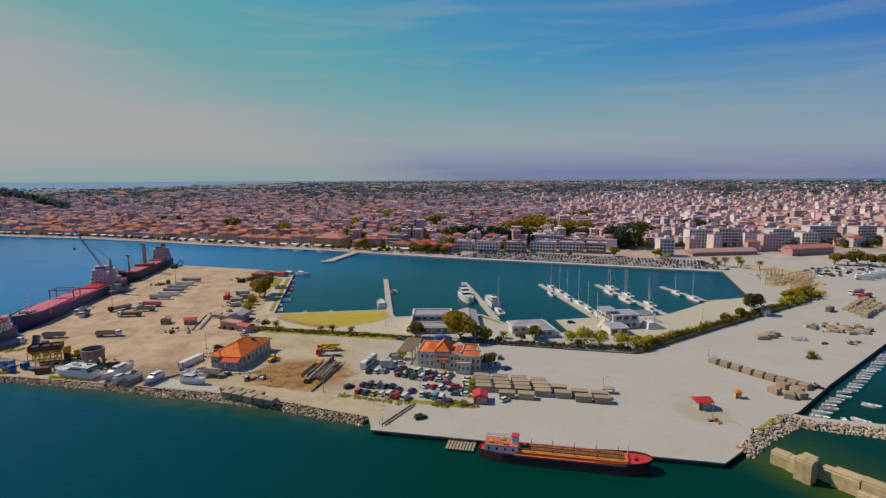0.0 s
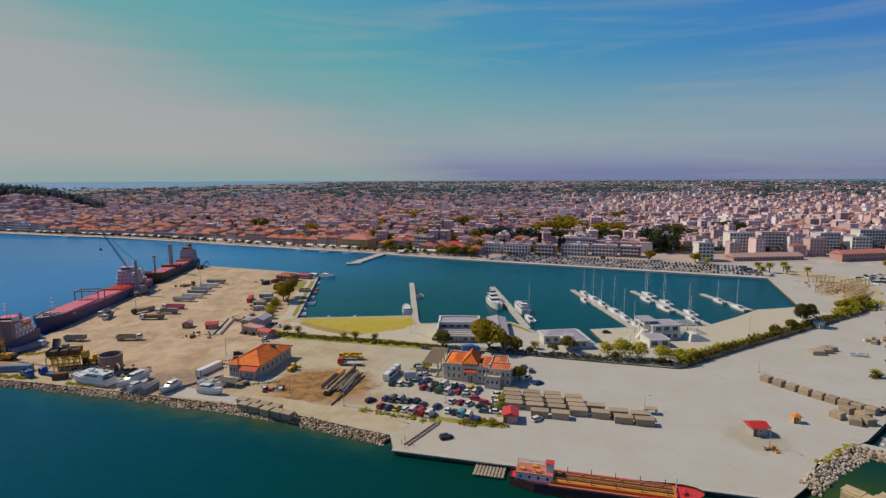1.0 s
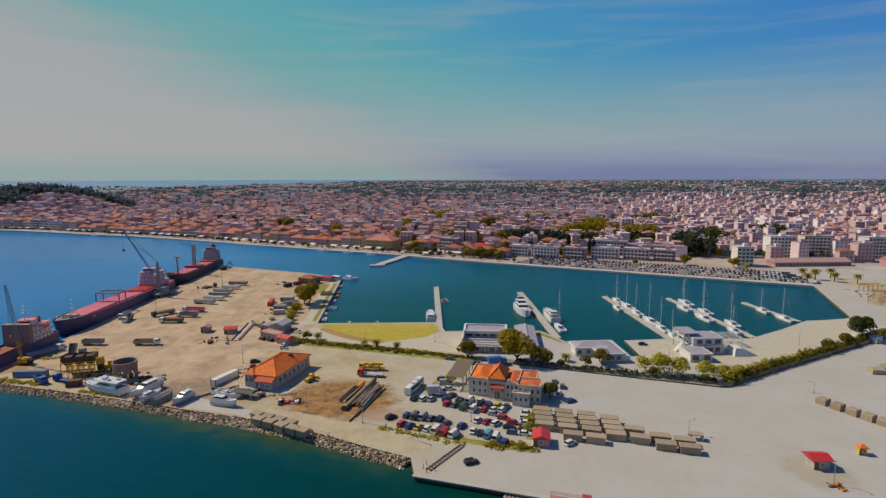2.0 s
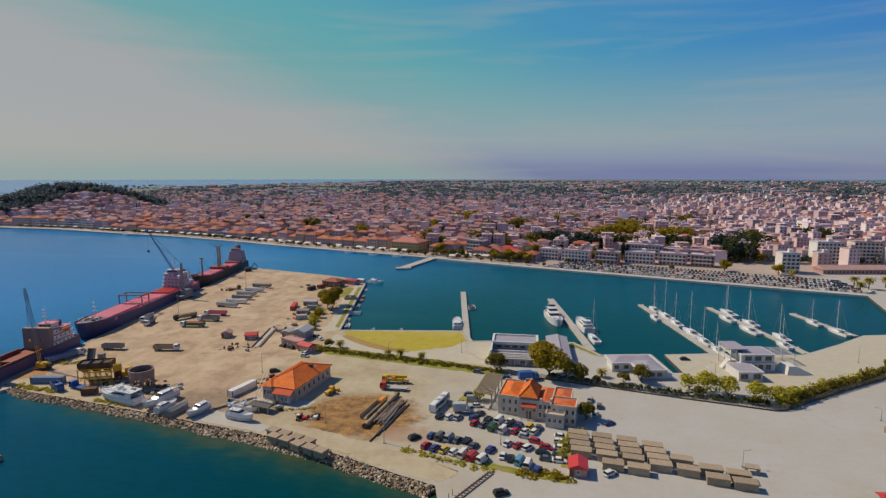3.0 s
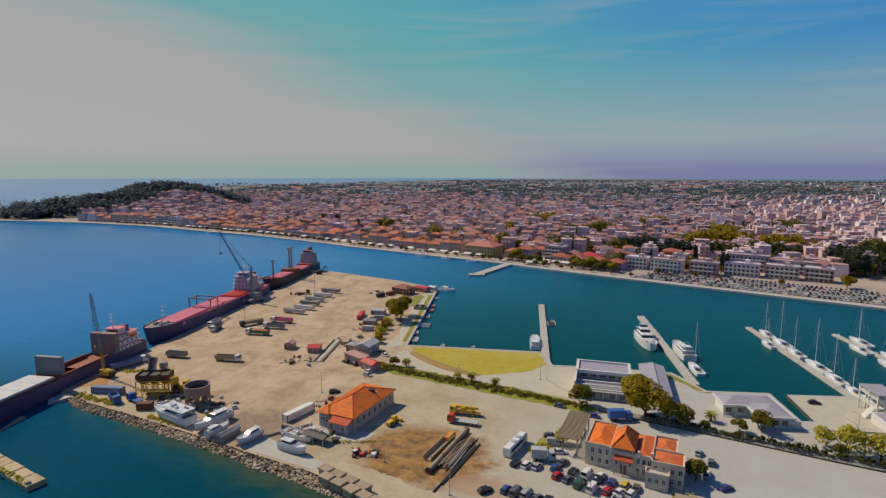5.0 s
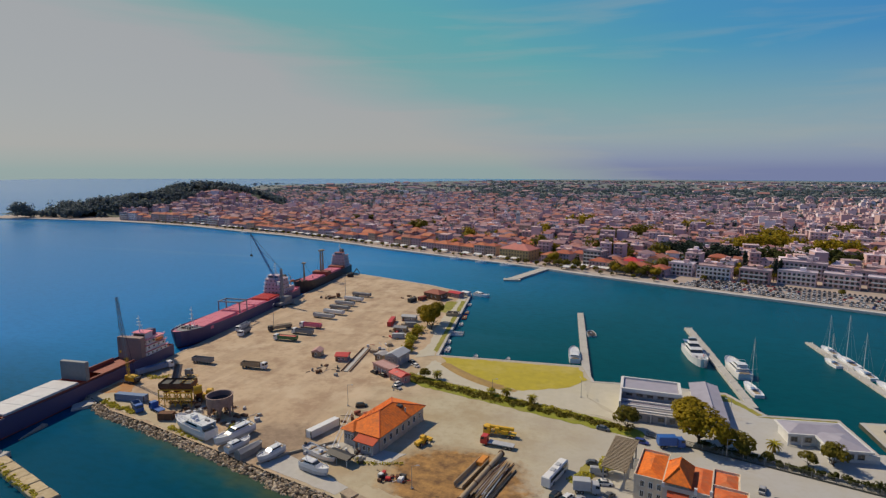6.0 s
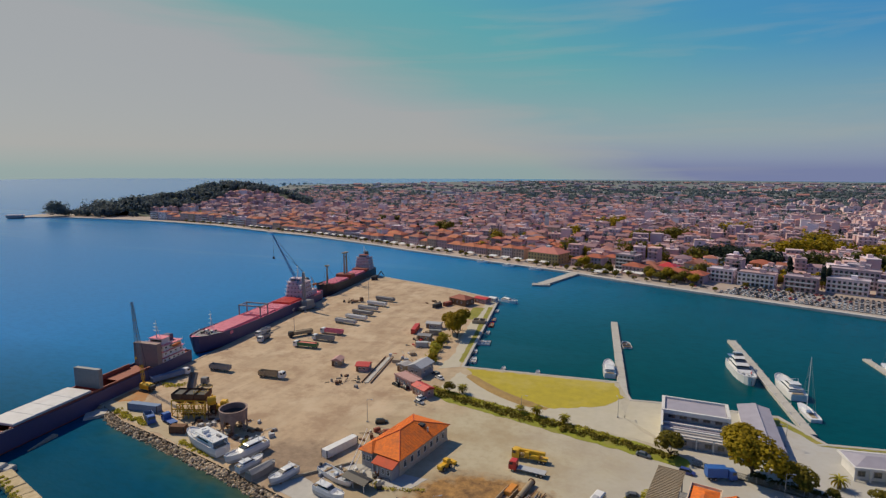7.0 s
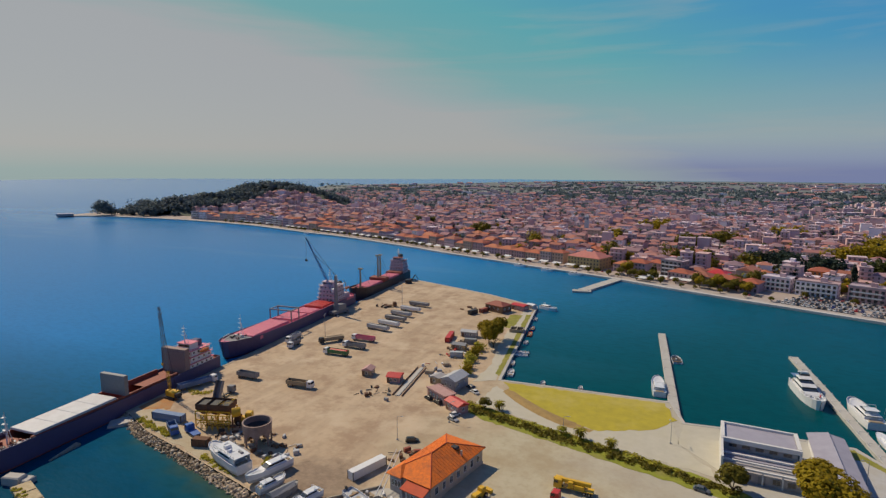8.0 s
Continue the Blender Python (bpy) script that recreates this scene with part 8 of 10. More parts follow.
moor(open_boat("pale boat laid up among timber", 7.5, 2.6), (206.0, 262.0), (199.0, 264.0), 0.25)


def container(label, x, y, rot, mat, L=6.1):
    t = thing("container", label, "container", pose(x, y, 0, 0, 0, rot))
    g = Geo()
    n = int(L / 0.5)
    edge = [(-L / 2 + L * i / (2 * n), -1.2 + 0.06 * (i % 2)) for i in range(2 * n + 1)]
    g.prism(edge + [(-x, -y) for x, y in edge], 0.1, 2.55)
    part("body", g, mat, t)
    for sx in (-1, 1):
        for sy in (-1, 1):
            g = Geo()
            g.box(sx * (L / 2 - 0.06) - 0.1, sy * 1.2 - 0.1, 0, sx * (L / 2 - 0.06) + 0.1, sy * 1.2 + 0.1, 2.62)
            part("corner_post", g, DARK, t)
    for s in (-1, 1):
        g = Geo()
        g.box(L / 2, s * 0.54 - 0.5, 0.2, L / 2 + 0.06, s * 0.54 + 0.5, 2.4)
        part("door", g, mat, t)


container("pale blue steel container near the shore", -186.2, 221.4, 9, PALE_BLUE, 12.2)
container("red steel container on the quay", -139.0, 347.0, 104, RED, 12.2)
container("red steel container near the pier end", -143.6, 404.5, 70, RED_OXIDE, 6.1)
container("dark steel container near the pier end", -147.8, 397.6, 70, DARK, 6.1)
container("grey steel container by the sheds", -124.6, 324.0, 20, LIGHT_GREY, 6.1)
container("pale steel container behind the sheds", -126.5, 345.0, 15, GREY, 6.1)
container("rusty open skip of broken bricks", -161.4, 213.6, 18, RUST, 5.0)
container("brown steel container at the yard edge", 219.5, 305.5, 40, BROWN, 6.1)


SILO_WALL = material("brown_grey_render", (0.30, 0.215, 0.185), 0.9, second=(0.20, 0.14, 0.12), amount=0.7, scale=0.6, stains=(0.38, 0.29, 0.26), sscale=0.25, samount=0.5)


def silo_ring():
    t = thing("silo", "round brown-grey concrete hopper on splayed legs", "silo", pose(-146.6, 222.6, 0))
    n = 28
    g = Geo()
    for r0, r1, flip in ((4.3, 4.5, False), (3.9, 4.1, True)):
        pts = [(r0 * math.cos(2 * math.pi * i / n), r0 * math.sin(2 * math.pi * i / n), 4.2) for i in range(n)] + [(r1 * math.cos(2 * math.pi * i / n), r1 * math.sin(2 * math.pi * i / n), 7.4) for i in range(n)]
        g.add(pts, [((i, (i + 1) % n, n + (i + 1) % n, n + i) if not flip else (n + i, n + (i + 1) % n, (i + 1) % n, i)) for i in range(n)])
    pts = [(r * math.cos(2 * math.pi * i / n), r * math.sin(2 * math.pi * i / n), 7.4) for r in (4.1, 4.6) for i in range(n)]
    g.add(pts, [(i, n + i, n + (i + 1) % n, (i + 1) % n) for i in range(n)])
    part("drum", g, SILO_WALL, t)
    g = Geo()
    g.tube((0, 0, 2.4), (0, 0, 5.6), 0.6, 4.05, n=20, caps=False)
    part("funnel", g, DARK, t)
    for i in range(7):
        a = 2 * math.pi * i / 7
        g = Geo()
        g.loft([[(4.1 * math.cos(a + d) * k, 4.1 * math.sin(a + d) * k, 0) for d, k in ((-0.06, 0.94), (-0.06, 1.05), (0.06, 1.05), (0.06, 0.94))],
                [(4.1 * math.cos(a + d) * k, 4.1 * math.sin(a + d) * k, 2.6) for d, k in ((-0.07, 0.94), (-0.07, 1.05), (0.07, 1.05), (0.07, 0.94))],
                [(4.1 * math.cos(a + d) * k, 4.1 * math.sin(a + d) * k, 4.3) for d, k in ((-0.3, 0.94), (-0.3, 1.05), (0.3, 1.05), (0.3, 0.94))]])
        part("leg", g, SILO_WALL, t)


def batching_plant():
    t = thing("batching_plant", "yellow and rusty aggregate loading plant", "machine", pose(-168.6, 226.8, 0, 0, 0, 20) @ Matrix.Diagonal((0.80, 0.92, 1.2, 1)))
    for x in (-8, -3, 2, 7):
        for y in (-3, 3):
            g = Geo()
            g.obox(x, y, 0, 0.35, 0.35, 4.6)
            part("leg", g, YELLOW, t)
    for y in (-3, 3):
        for z in (1.8, 4.4):
            g = Geo()
            g.obox(-0.5, y, z, 15.4, 0.3, 0.3)
            part("beam", g, YELLOW, t)
        for x in (-8, -3, 2):
            g = Geo()
            g.tube((x, y, 0.2), (x + 5, y, 4.4), 0.13, n=5)
            part("brace", g, YELLOW, t)
    for x, mat in ((-5.5, RUST), (-0.5, RUST), (4.5, RUST)):
        g = Geo()
        g.loft([[(x - 0.9, -0.9, 3.0), (x + 0.9, -0.9, 3.0), (x + 0.9, 0.9, 3.0), (x - 0.9, 0.9, 3.0)], [(x - 2.4, -3.1, 5.2), (x + 2.4, -3.1, 5.2), (x + 2.4, 3.1, 5.2), (x - 2.4, 3.1, 5.2)], [(x - 2.4, -3.1, 6.6), (x + 2.4, -3.1, 6.6), (x + 2.4, 3.1, 6.6), (x - 2.4, 3.1, 6.6)]], caps=False)
        g.add([(x - 2.3, -3.0, 6.1), (x + 2.3, -3.0, 6.1), (x + 2.3, 3.0, 6.1), (x - 2.3, 3.0, 6.1)], [(0, 1, 2, 3)], 1)
        part("bin", g, [mat, DARK], t)
    g = Geo()
    g.obox(4.0, -4.6, 1.0, 13.0, 1.0, 0.5)
    part("conveyor", g, RUST, t)
    # the yellow lattice along the front, and the drum at its end
    for k in range(6):
        x = -4.0 + k * 2.4
        g = Geo()
        g.obox(x, -5.6, 0, 0.22, 0.22, 4.4)
        part("leg", g, YELLOW, t)
        if k < 5:
            g = Geo()
            g.tube((x, -5.6, 0.3), (x + 2.4, -5.6, 4.2), 0.1, n=4)
            g.tube((x + 2.4, -5.6, 0.3), (x, -5.6, 4.2), 0.1, n=4)
            part("brace", g, YELLOW, t)
    for z in (2.2, 4.3):
        g = Geo()
        g.obox(2.0, -5.6, z, 12.6, 0.24, 0.24)
        part("beam", g, YELLOW, t)
    g = Geo()
    g.tube((8.2, -3.4, 4.6), (11.0, -1.6, 4.6), 1.3, n=12)
    part("mixing_drum", g, YELLOW, t)
    for x, y in ((8.6, -4.0), (10.8, -2.4), (8.0, -2.4), (10.4, -0.9)):
        g = Geo()
        g.obox(x, y, 0, 0.25, 0.25, 4.0)
        part("leg", g, RUST, t)
    rails(t, [(2.2, -3.2, 6.6), (7.2, -3.2, 6.6), (7.2, 3.2, 6.6), (2.2, 3.2, 6.6)], YELLOW)
    g = Geo()
    g.obox(8.6, 0.5, 0, 2.0, 2.6, 2.6)
    part("engine_box", g, RUST, t)


def tipped_lorry():
    """A lorry whose bed stands nearly upright over its back axle."""
    t = place(truck_thing("grey tipper lorry with its bed raised", GREY, GREY, "tipper", 9.0), -184.4, 244.6, 100)
    for c in t.children:
        if c.name.startswith("tipping_bed"):
            c.matrix_basis = pose(-4.5, 0, 1.0) @ pose(0, 0, 0, 0, -66, 0) @ pose(4.5, 0, -1.0)
    g = Geo()
    g.tube((-1.2, 0, 1.0), (-2.6, 0, 4.6), 0.16, n=6)
    part("ram", g, STEEL, t)


silo_ring()
batching_plant()
tipped_lorry()


def pipe_heap():
    t = thing("pipe_heap", "heap of long rusty pipes and poles", "pipes", pose(-50.2, 214.6, 0, 0, 0, -9.6))
    r = random.Random(3)
    for i in range(40):
        y0 = r.uniform(-10.5, -6.0)
        L = r.uniform(12, 18)
        x = 1.1 + (i % 14) * 0.31 + r.uniform(-0.12, 0.12)
        z = 0.2 + (i // 14) * 0.36
        lean = r.uniform(-0.5, 0.7)
        g = Geo()
        g.tube((x, y0, z), (x + lean, y0 + L, z + r.uniform(0.0, 0.25)), r.uniform(0.12, 0.2), n=6)
        part("pipe", g, (TAN, RUST, LIGHT_GREY, WOOD, TAN)[i % 5], t)
    for x, y0, y1 in ((5.9, -17, 4), (6.4, -13, 8), (5.3, -21, -6)):
        g = Geo()
        g.tube((x, y0, 0.25), (x + 0.4, y1, 0.25), 0.22, n=8)
        part("pipe", g, DARK, t)
    g = Geo()
    g.tube((0, -13.4, 0.85), (0, 13.6, 0.95), 0.72, n=16)
    part("dredging_pipe", g, TAN, t, "thick pale dredging pipe")
    for y in (-13.5, -4.4, 4.6, 13.6):
        g = Geo()
        g.tube((0, y - 0.18, 0.88), (0, y + 0.18, 0.88), 1.0 if abs(y) > 9 else 0.82, n=16)
        part("flange", g, RUST, t)
    for y in (-6, 0, 6):
        g = Geo()
        g.obox(3.0, y, 0, 7.5, 0.3, 0.14)
        part("bearer", g, WOOD, t)
    # rusty trough beside them
    g = Geo()
    g.loft([[(-4.6, -7.5, 0.1), (-2.2, -7.5, 0.1), (-1.9, -7.5, 1.5), (-2.1, -7.5, 1.5), (-2.4, -7.5, 0.3), (-4.4, -7.5, 0.3), (-4.7, -7.5, 1.5), (-4.9, -7.5, 1.5)],
            [(-4.2, 8.0, 0.1), (-1.8, 8.0, 0.1), (-1.5, 8.0, 1.5), (-1.7, 8.0, 1.5), (-2.0, 8.0, 0.3), (-4.0, 8.0, 0.3), (-4.3, 8.0, 1.5), (-4.5, 8.0, 1.5)]])
    part("trough", g, TAN, t)
    g = Geo()
    g.chamfer(-3.0, 7.0, 0.4, 2.1, 4.4, 1.3, 0.2)
    part("hopper", g, ORANGE_DECK, t, "rust-orange steel hopper in the trough")


def yellow_loader():
    t = thing("loader", "small yellow wheel loader by the warehouse", "loader", pose(-73.0, 226.5, 0, 0, 0, 70))
    g = Geo()
    g.chamfer(-0.9, 0, 0.6, 2.8, 1.8, 1.1, 0.2)
    part("engine_hood", g, YELLOW, t)
    g = Geo()
    g.chamfer(0.9, 0, 0.6, 1.5, 1.7, 2.2, 0.2)
    part("cab", g, YELLOW, t)
    g = Geo()
    for s in (-1, 1):
        g.tube((0.9, s * 0.7, 1.5), (3.2, s * 0.7, 0.6), 0.14, n=5)
    part("lift_arm", g, YELLOW, t)
    g = Geo()
    g.obox(3.6, 0, 0.15, 0.9, 2.3, 0.9, 0, 0, (1.3, 1))
    part("bucket", g, YELLOW, t)
    wheel_parts(t, [(x, s * 1.0) for x in (-1.2, 1.4) for s in (-1, 1)], 0.65, 0.45)
    return t


def scrap(label, x, y, w, d, n, seed, mats, name="scrap_heap"):
    t = thing(name, label, "scrap")
    t.matrix_basis = pose(x, y, 0)
    r = random.Random(seed)
    for i in range(n):
        g = Geo()
        if i % 3:
            g.chamfer(r.uniform(-w, w), r.uniform(-d, d), 0, r.uniform(0.6, 2.2), r.uniform(0.5, 1.5), r.uniform(0.4, 1.3), 0.08, r.uniform(0, 180))
        else:
            a = (r.uniform(-w, w), r.uniform(-d, d), 0.15)
            g.tube(a, (a[0] + r.uniform(-3, 3), a[1] + r.uniform(-3, 3), r.uniform(0.2, 1.0)), 0.12, n=5)
        part("piece", g, mats[i % len(mats)], t)
    return t


pipe_heap()
loader = yellow_loader()
tagged(copy_thing(loader, pose(-160.5, 231.0, 0, 0, 0, 30) @ Matrix.Diagonal((1.5, 1.5, 1.5, 1))), "large yellow wheel loader by the loading plant")
scrap("loose machine parts and frames in the boat yard", -92, 213.5, 7, 3.0, 26, 1, [WHITE_PAINT, DARK, WHITE_PAINT, RUST, GREY])
scrap("pale boards and boat parts in the boat yard", -99, 212.0, 5, 3.0, 18, 31, [WHITE_PAINT, LIGHT_GREY, TAN])
scrap("red and rusty scrap beside the boat yard", -74, 206.0, 4, 2.5, 16, 2, [RED, RUST, WHITE_PAINT, DARK])
scrap("rusty scrap behind the white trailer", -101, 236.0, 3.0, 4.0, 18, 3, [RUST, BROWN, RED_OXIDE, DARK])
scrap("dark machine parts on the open quay", -136, 273.0, 9, 5.0, 16, 4, [DARK, RUST, GREY, CONCRETE_OLD])
scrap("scrap and bins behind the grey workshop", -118, 300.0, 7, 8.0, 22, 5, [LIGHT_GREY, RUST, WHITE_PAINT, GREY, TAN])
scrap("dark excavator parts and scrap on the quay", -205, 390.0, 5, 4.0, 14, 6, [RUST, BROWN, DARK])
scrap("machine parts beside the loading plant", -157, 221.0, 6, 5.0, 24, 7, [GREY, RUST, DARK, LIGHT_GREY])
scrap("broken timber and boards on the bare yard", 198, 271.0, 12, 7.0, 26, 8, [WOOD, BROWN, TAN, WHITE_PAINT])
scrap("orange and dark fittings at the foot of a lamp", 87.5, 167.5, 2.2, 1.2, 9, 9, [BROWN, ORANGE_DECK, RUST])
scrap("dark rusty plates at the pier end", -150, 408.0, 8, 5.0, 18, 10, [RUST, BROWN, DARK, TAN])
scrap("old crates and bins along the basin", -128, 375.0, 5, 9.0, 20, 11, [TAN, GREY, BROWN, LIGHT_GREY])
scrap("small dark tyres and crates on the yard", 137, 196.0, 2.5, 2.5, 8, 12, [DARK, RUST])
scrap("dark fittings near the east boats", 190, 247.0, 5, 3.0, 10, 13, [DARK, BROWN, GREEN])


def tracked_crane():
    t = thing("excavator", "dark tracked excavator at the quay end", "excavator", pose(-226.5, 458.5, 0, 0, 0, 30))
    for s in (-1, 1):
        g = Geo()
        g.chamfer(0, s * 1.4, 0, 5.0, 0.8, 1.0, 0.3)
        part("track", g, DARK, t)
    g = Geo()
    g.chamfer(-0.3, 0, 1.1, 4.6, 3.0, 1.8, 0.25)
    part("house", g, DARK, t)
    g = Geo()
    g.chamfer(1.4, 0.8, 1.1, 1.6, 1.3, 2.4, 0.2)
    part("cab", g, RUST, t)
    g = Geo()
    g.tube((1.8, -0.5, 2.0), (5.0, -0.5, 6.8), 0.35, n=6)
    g.tube((5.0, -0.5, 6.8), (7.4, -0.5, 3.2), 0.28, n=6)
    part("arm", g, DARK, t)


tracked_crane()
# a roofless concrete pen on the pier
t = thing("concrete_pen", "low roofless concrete pen on the pier", "pen", pose(-112.8, 375.5, 0, 0, 0, 10))
for x0, y0, x1, y1 in ((-3.6, -3.0, 3.6, -2.6), (-3.6, 2.6, 3.6, 3.0), (-3.6, -2.6, -3.2, 2.6), (3.2, -2.6, 3.6, 2.6), (-0.2, -2.6, 0.2, 2.6)):
    g = Geo()
    g.box(x0, y0, 0, x1, y1, 1.7)
    part("wall", g, CONCRETE_OLD, t)
# the weighbridge: two rails and a plate let into the quay
t = thing("weighbridge", "long concrete weighbridge with dark edges", "weighbridge", pose(-129.2, 289.0, 0, 0, 0, 100.5))
g = Geo()
g.chamfer(0, 0, 0, 31, 1.7, 0.3, 0.05)
part("plate", g, CONCRETE, t)
for s in (-1, 1):
    g = Geo()
    g.chamfer(0, s * 1.9, 0, 31, 0.35, 0.55, 0.05)
    part("kerb", g, BROWN, t)


def lamp_post(label, x, y, h, arms=2, rot=0, mat=None):
    t = thing("lamp_post", label, "lamp post", pose(x, y, 0, 0, 0, rot))
    g = Geo()
    g.tube((0, 0, 0), (0, 0, h), 0.05 + 0.009 * h, 0.04 + 0.004 * h, n=8)
    g.obox(0, 0, 0, 0.6, 0.6, 0.3)
    part("pole", g, mat or STEEL, t)
    for i in range(arms):
        s = 1 if i == 0 else -1
        g = Geo()
        g.tube((0, 0, h - 0.1), (s * 1.4, 0, h + 0.15), 0.05, n=5)
        arm = part("arm", g, mat or STEEL, t)
        g = Geo()
        g.chamfer(s * 1.7, 0, h + 0.05, 0.8, 0.3, 0.18, 0.05)
        part("lamp_head", g, LIGHT_GREY, arm)
    return t


for x, y, h in ((-195.8, 319.0, 12.5), (-193.0, 391.5, 16.0), (86.6, 168.6, 7.0), (-66.5, 203.5, 6.5), (-44.0, 193.0, 8.5), (-8.8, 197.0, 8.0), (14.8, 248.0, 6.5), (-99.0, 262.5, 7.0), (-62.0, 271.5, 6.0), (-30.0, 280.0, 7.0), (58.5, 193.5, 5.0), (115.0, 231.0, 4.0), (20.0, 279.0, 7.0), (73.0, 262.0, 6.5), (140, 290, 7), (-108.5, 244.0, 8.0)):
    lamp_post("slim grey steel lamp post on the quay", x, y, h, 1 if h < 10 else 2, rnd(0, 360))
# white poles leaning on the warehouse's corner
t = thing("leaning_poles", "two long white poles leaning beside the warehouse", "poles", pose(-96.0, 209.0, 0))
for d in (0, 1.3):
    g = Geo()
    g.tube((d, 0.0, 0.05), (d - 3.2, 19.0, 6.6), 0.16, 0.09, n=6)
    part("pole", g, WHITE_PAINT, t)
# an open shelter between the boats
t = thing("boat_shelter", "low white-framed shelter with a dark cover", "shelter", pose(-91.6, 209.6, 0, 0, 0, -14))
for x in (-4.0, 0.0, 4.0):
    for y in (-1.8, 1.8):
        g = Geo()
        g.obox(x, y, 0, 0.14, 0.14, 2.2)
        part("post", g, WHITE_PAINT, t)
g = Geo()
g.hip(-4.3, -2.0, 4.3, 2.0, 2.2, 0.6, 0.0)
part("cover", g, DARK, t)
for y in (-1.9, 1.9):
    g = Geo()
    g.obox(0, y, 2.05, 8.7, 0.14, 0.16)
    part("rail", g, WHITE_PAINT, t)
# a mooring raft beside the tanker, and the broken gangway behind it
t = thing("raft", "weathered wooden raft moored at the quay", "raft", pose(5.2, 155.6, -1.5, 0, 0, -12))
for i in range(9):
    g = Geo()
    g.obox(-3.8 + i * 0.95, 0, 0.45, 0.7, 7.4, 0.2)
    part("plank", g, CONCRETE_OLD, t)
for y in (-3.0, -1.0, 1.0, 3.0):
    g = Geo()
    g.obox(0, y, -0.3, 8.8, 0.6, 0.75)
    part("beam", g, WOOD, t)
t = thing("gangway", "broken steel gangway lying across the quay", "gangway", pose(-15.0, 173.5, 0.0, 0, 0, 60))
for s in (-1, 1):
    g = Geo()
    g.obox(0, s * 0.7, 0, 17, 0.22, 0.3)
    part("girder", g, GREY, t)
for i in range(13):
    g = Geo()
    g.obox(-8 + i * 1.33, 0, 0.3, 0.25, 1.6, 0.12)
    part("rung", g, RUST, t)
for i, (dx, dy) in enumerate(((-8.5, 1.6), (-7.6, -1.8), (-9.6, -0.4), (-6.5, 1.9))):
    g = Geo()
    g.tube((dx, dy, 0), (dx + 0.4, dy + 0.3, 1.3), 0.09, n=5)
    part("stanchion", g, RUST, t)

# rough ground by the loading crane
g = Geo()
g.prism(ragged([(-206, 224), (-204.6, 238), (-197.5, 234), (-194, 227), (-197, 221.5)], 0.7, 2.0, 31), -0.3, 0.045)
setting("orange_earth", g, material("orange_earth", (0.42, 0.20, 0.07), 0.95, second=(0.30, 0.17, 0.08), amount=0.7, scale=0.4, stains=(0.40, 0.31, 0.17), sscale=0.2, samount=0.6), "orange spilt earth beside the moored ship")
hedge("crane_grass", "rough grass behind the loading crane", [(-200.5, 240.5), (-192.0, 243.5)], 4.4, 0.6, 2, 33, 40, 0.28)
hedge("silo_weeds", "weeds and rubbish round the silo", [(-134.0, 212.0), (-137.5, 218.0)], 2.2, 0.7, 2, 34, 26, 0.26)
scrap("broken steel frames under the silo", -137, 222, 6, 6, 26, 35, [STEEL, LIGHT_GREY, RUST, BROWN])
scrap("scattered planks and pipes in the boat yard", -150, 224, 8, 6, 22, 36, [BROWN, RUST, TAN, LIGHT_GREY])
container("white box trailer body beside the warehouse", -106.5, 224.1, 73, WHITE_PAINT, 12.2)
scrap("sheds' timber, drums and loose stores", -127, 322, 6, 22, 34, 37, [LIGHT_GREY, BROWN, WHITE_PAINT, TAN, RED])
for x, y, rot in ((-99.6, 330, 98), (-103.4, 362, 97), (-112.0, 407, 98)):
    open_skiff = open_boat("small white boat moored along the basin wall", 5.6, 2.1)
    open_skiff.matrix_basis = pose(x, y, -1.5, 0, 0, rot + rnd(-5, 5))

# ---- boulders and the broken breakwater ----
random.seed(41)


def rock_geo(g, c, r, rr, mi=0):
    """A squarish boulder with knocked-off corners."""
    ax = Euler((rr.uniform(-0.5, 0.5), rr.uniform(-0.5, 0.5), rr.uniform(0, 6.3))).to_matrix()
    k = Vector((r * rr.uniform(0.75, 1.3), r * rr.uniform(0.65, 1.05), r * rr.uniform(0.5, 0.85)))
    pts = []
    for z in (-1, 0.25, 1):
        for i in range(6):
            a = i * math.pi / 3 + rr.uniform(-0.25, 0.25)
            q = (0.85 if z < 0 else 1.05 if z < 0.9 else 0.62) * rr.uniform(0.85, 1.15)
            p = ax @ Vector((math.cos(a) * q * k.x, math.sin(a) * q * k.y, z * k.z))
            pts.append((c[0] + p.x, c[1] + p.y, c[2] + p.z))
    faces = [(r0 * 6 + i, r0 * 6 + (i + 1) % 6, r0 * 6 + 6 + (i + 1) % 6, r0 * 6 + 6 + i) for r0 in (0, 1) for i in range(6)] + [tuple(range(12, 18)), tuple(range(5, -1, -1))]
    g.add(pts, faces, mi)


ROCKS = []
for i in range(8):
    g = Geo()
    rock_geo(g, (0, 0, 0), 1.0, random.Random(100 + i))
    ROCKS.append(g.mesh("boulder", ROCK))


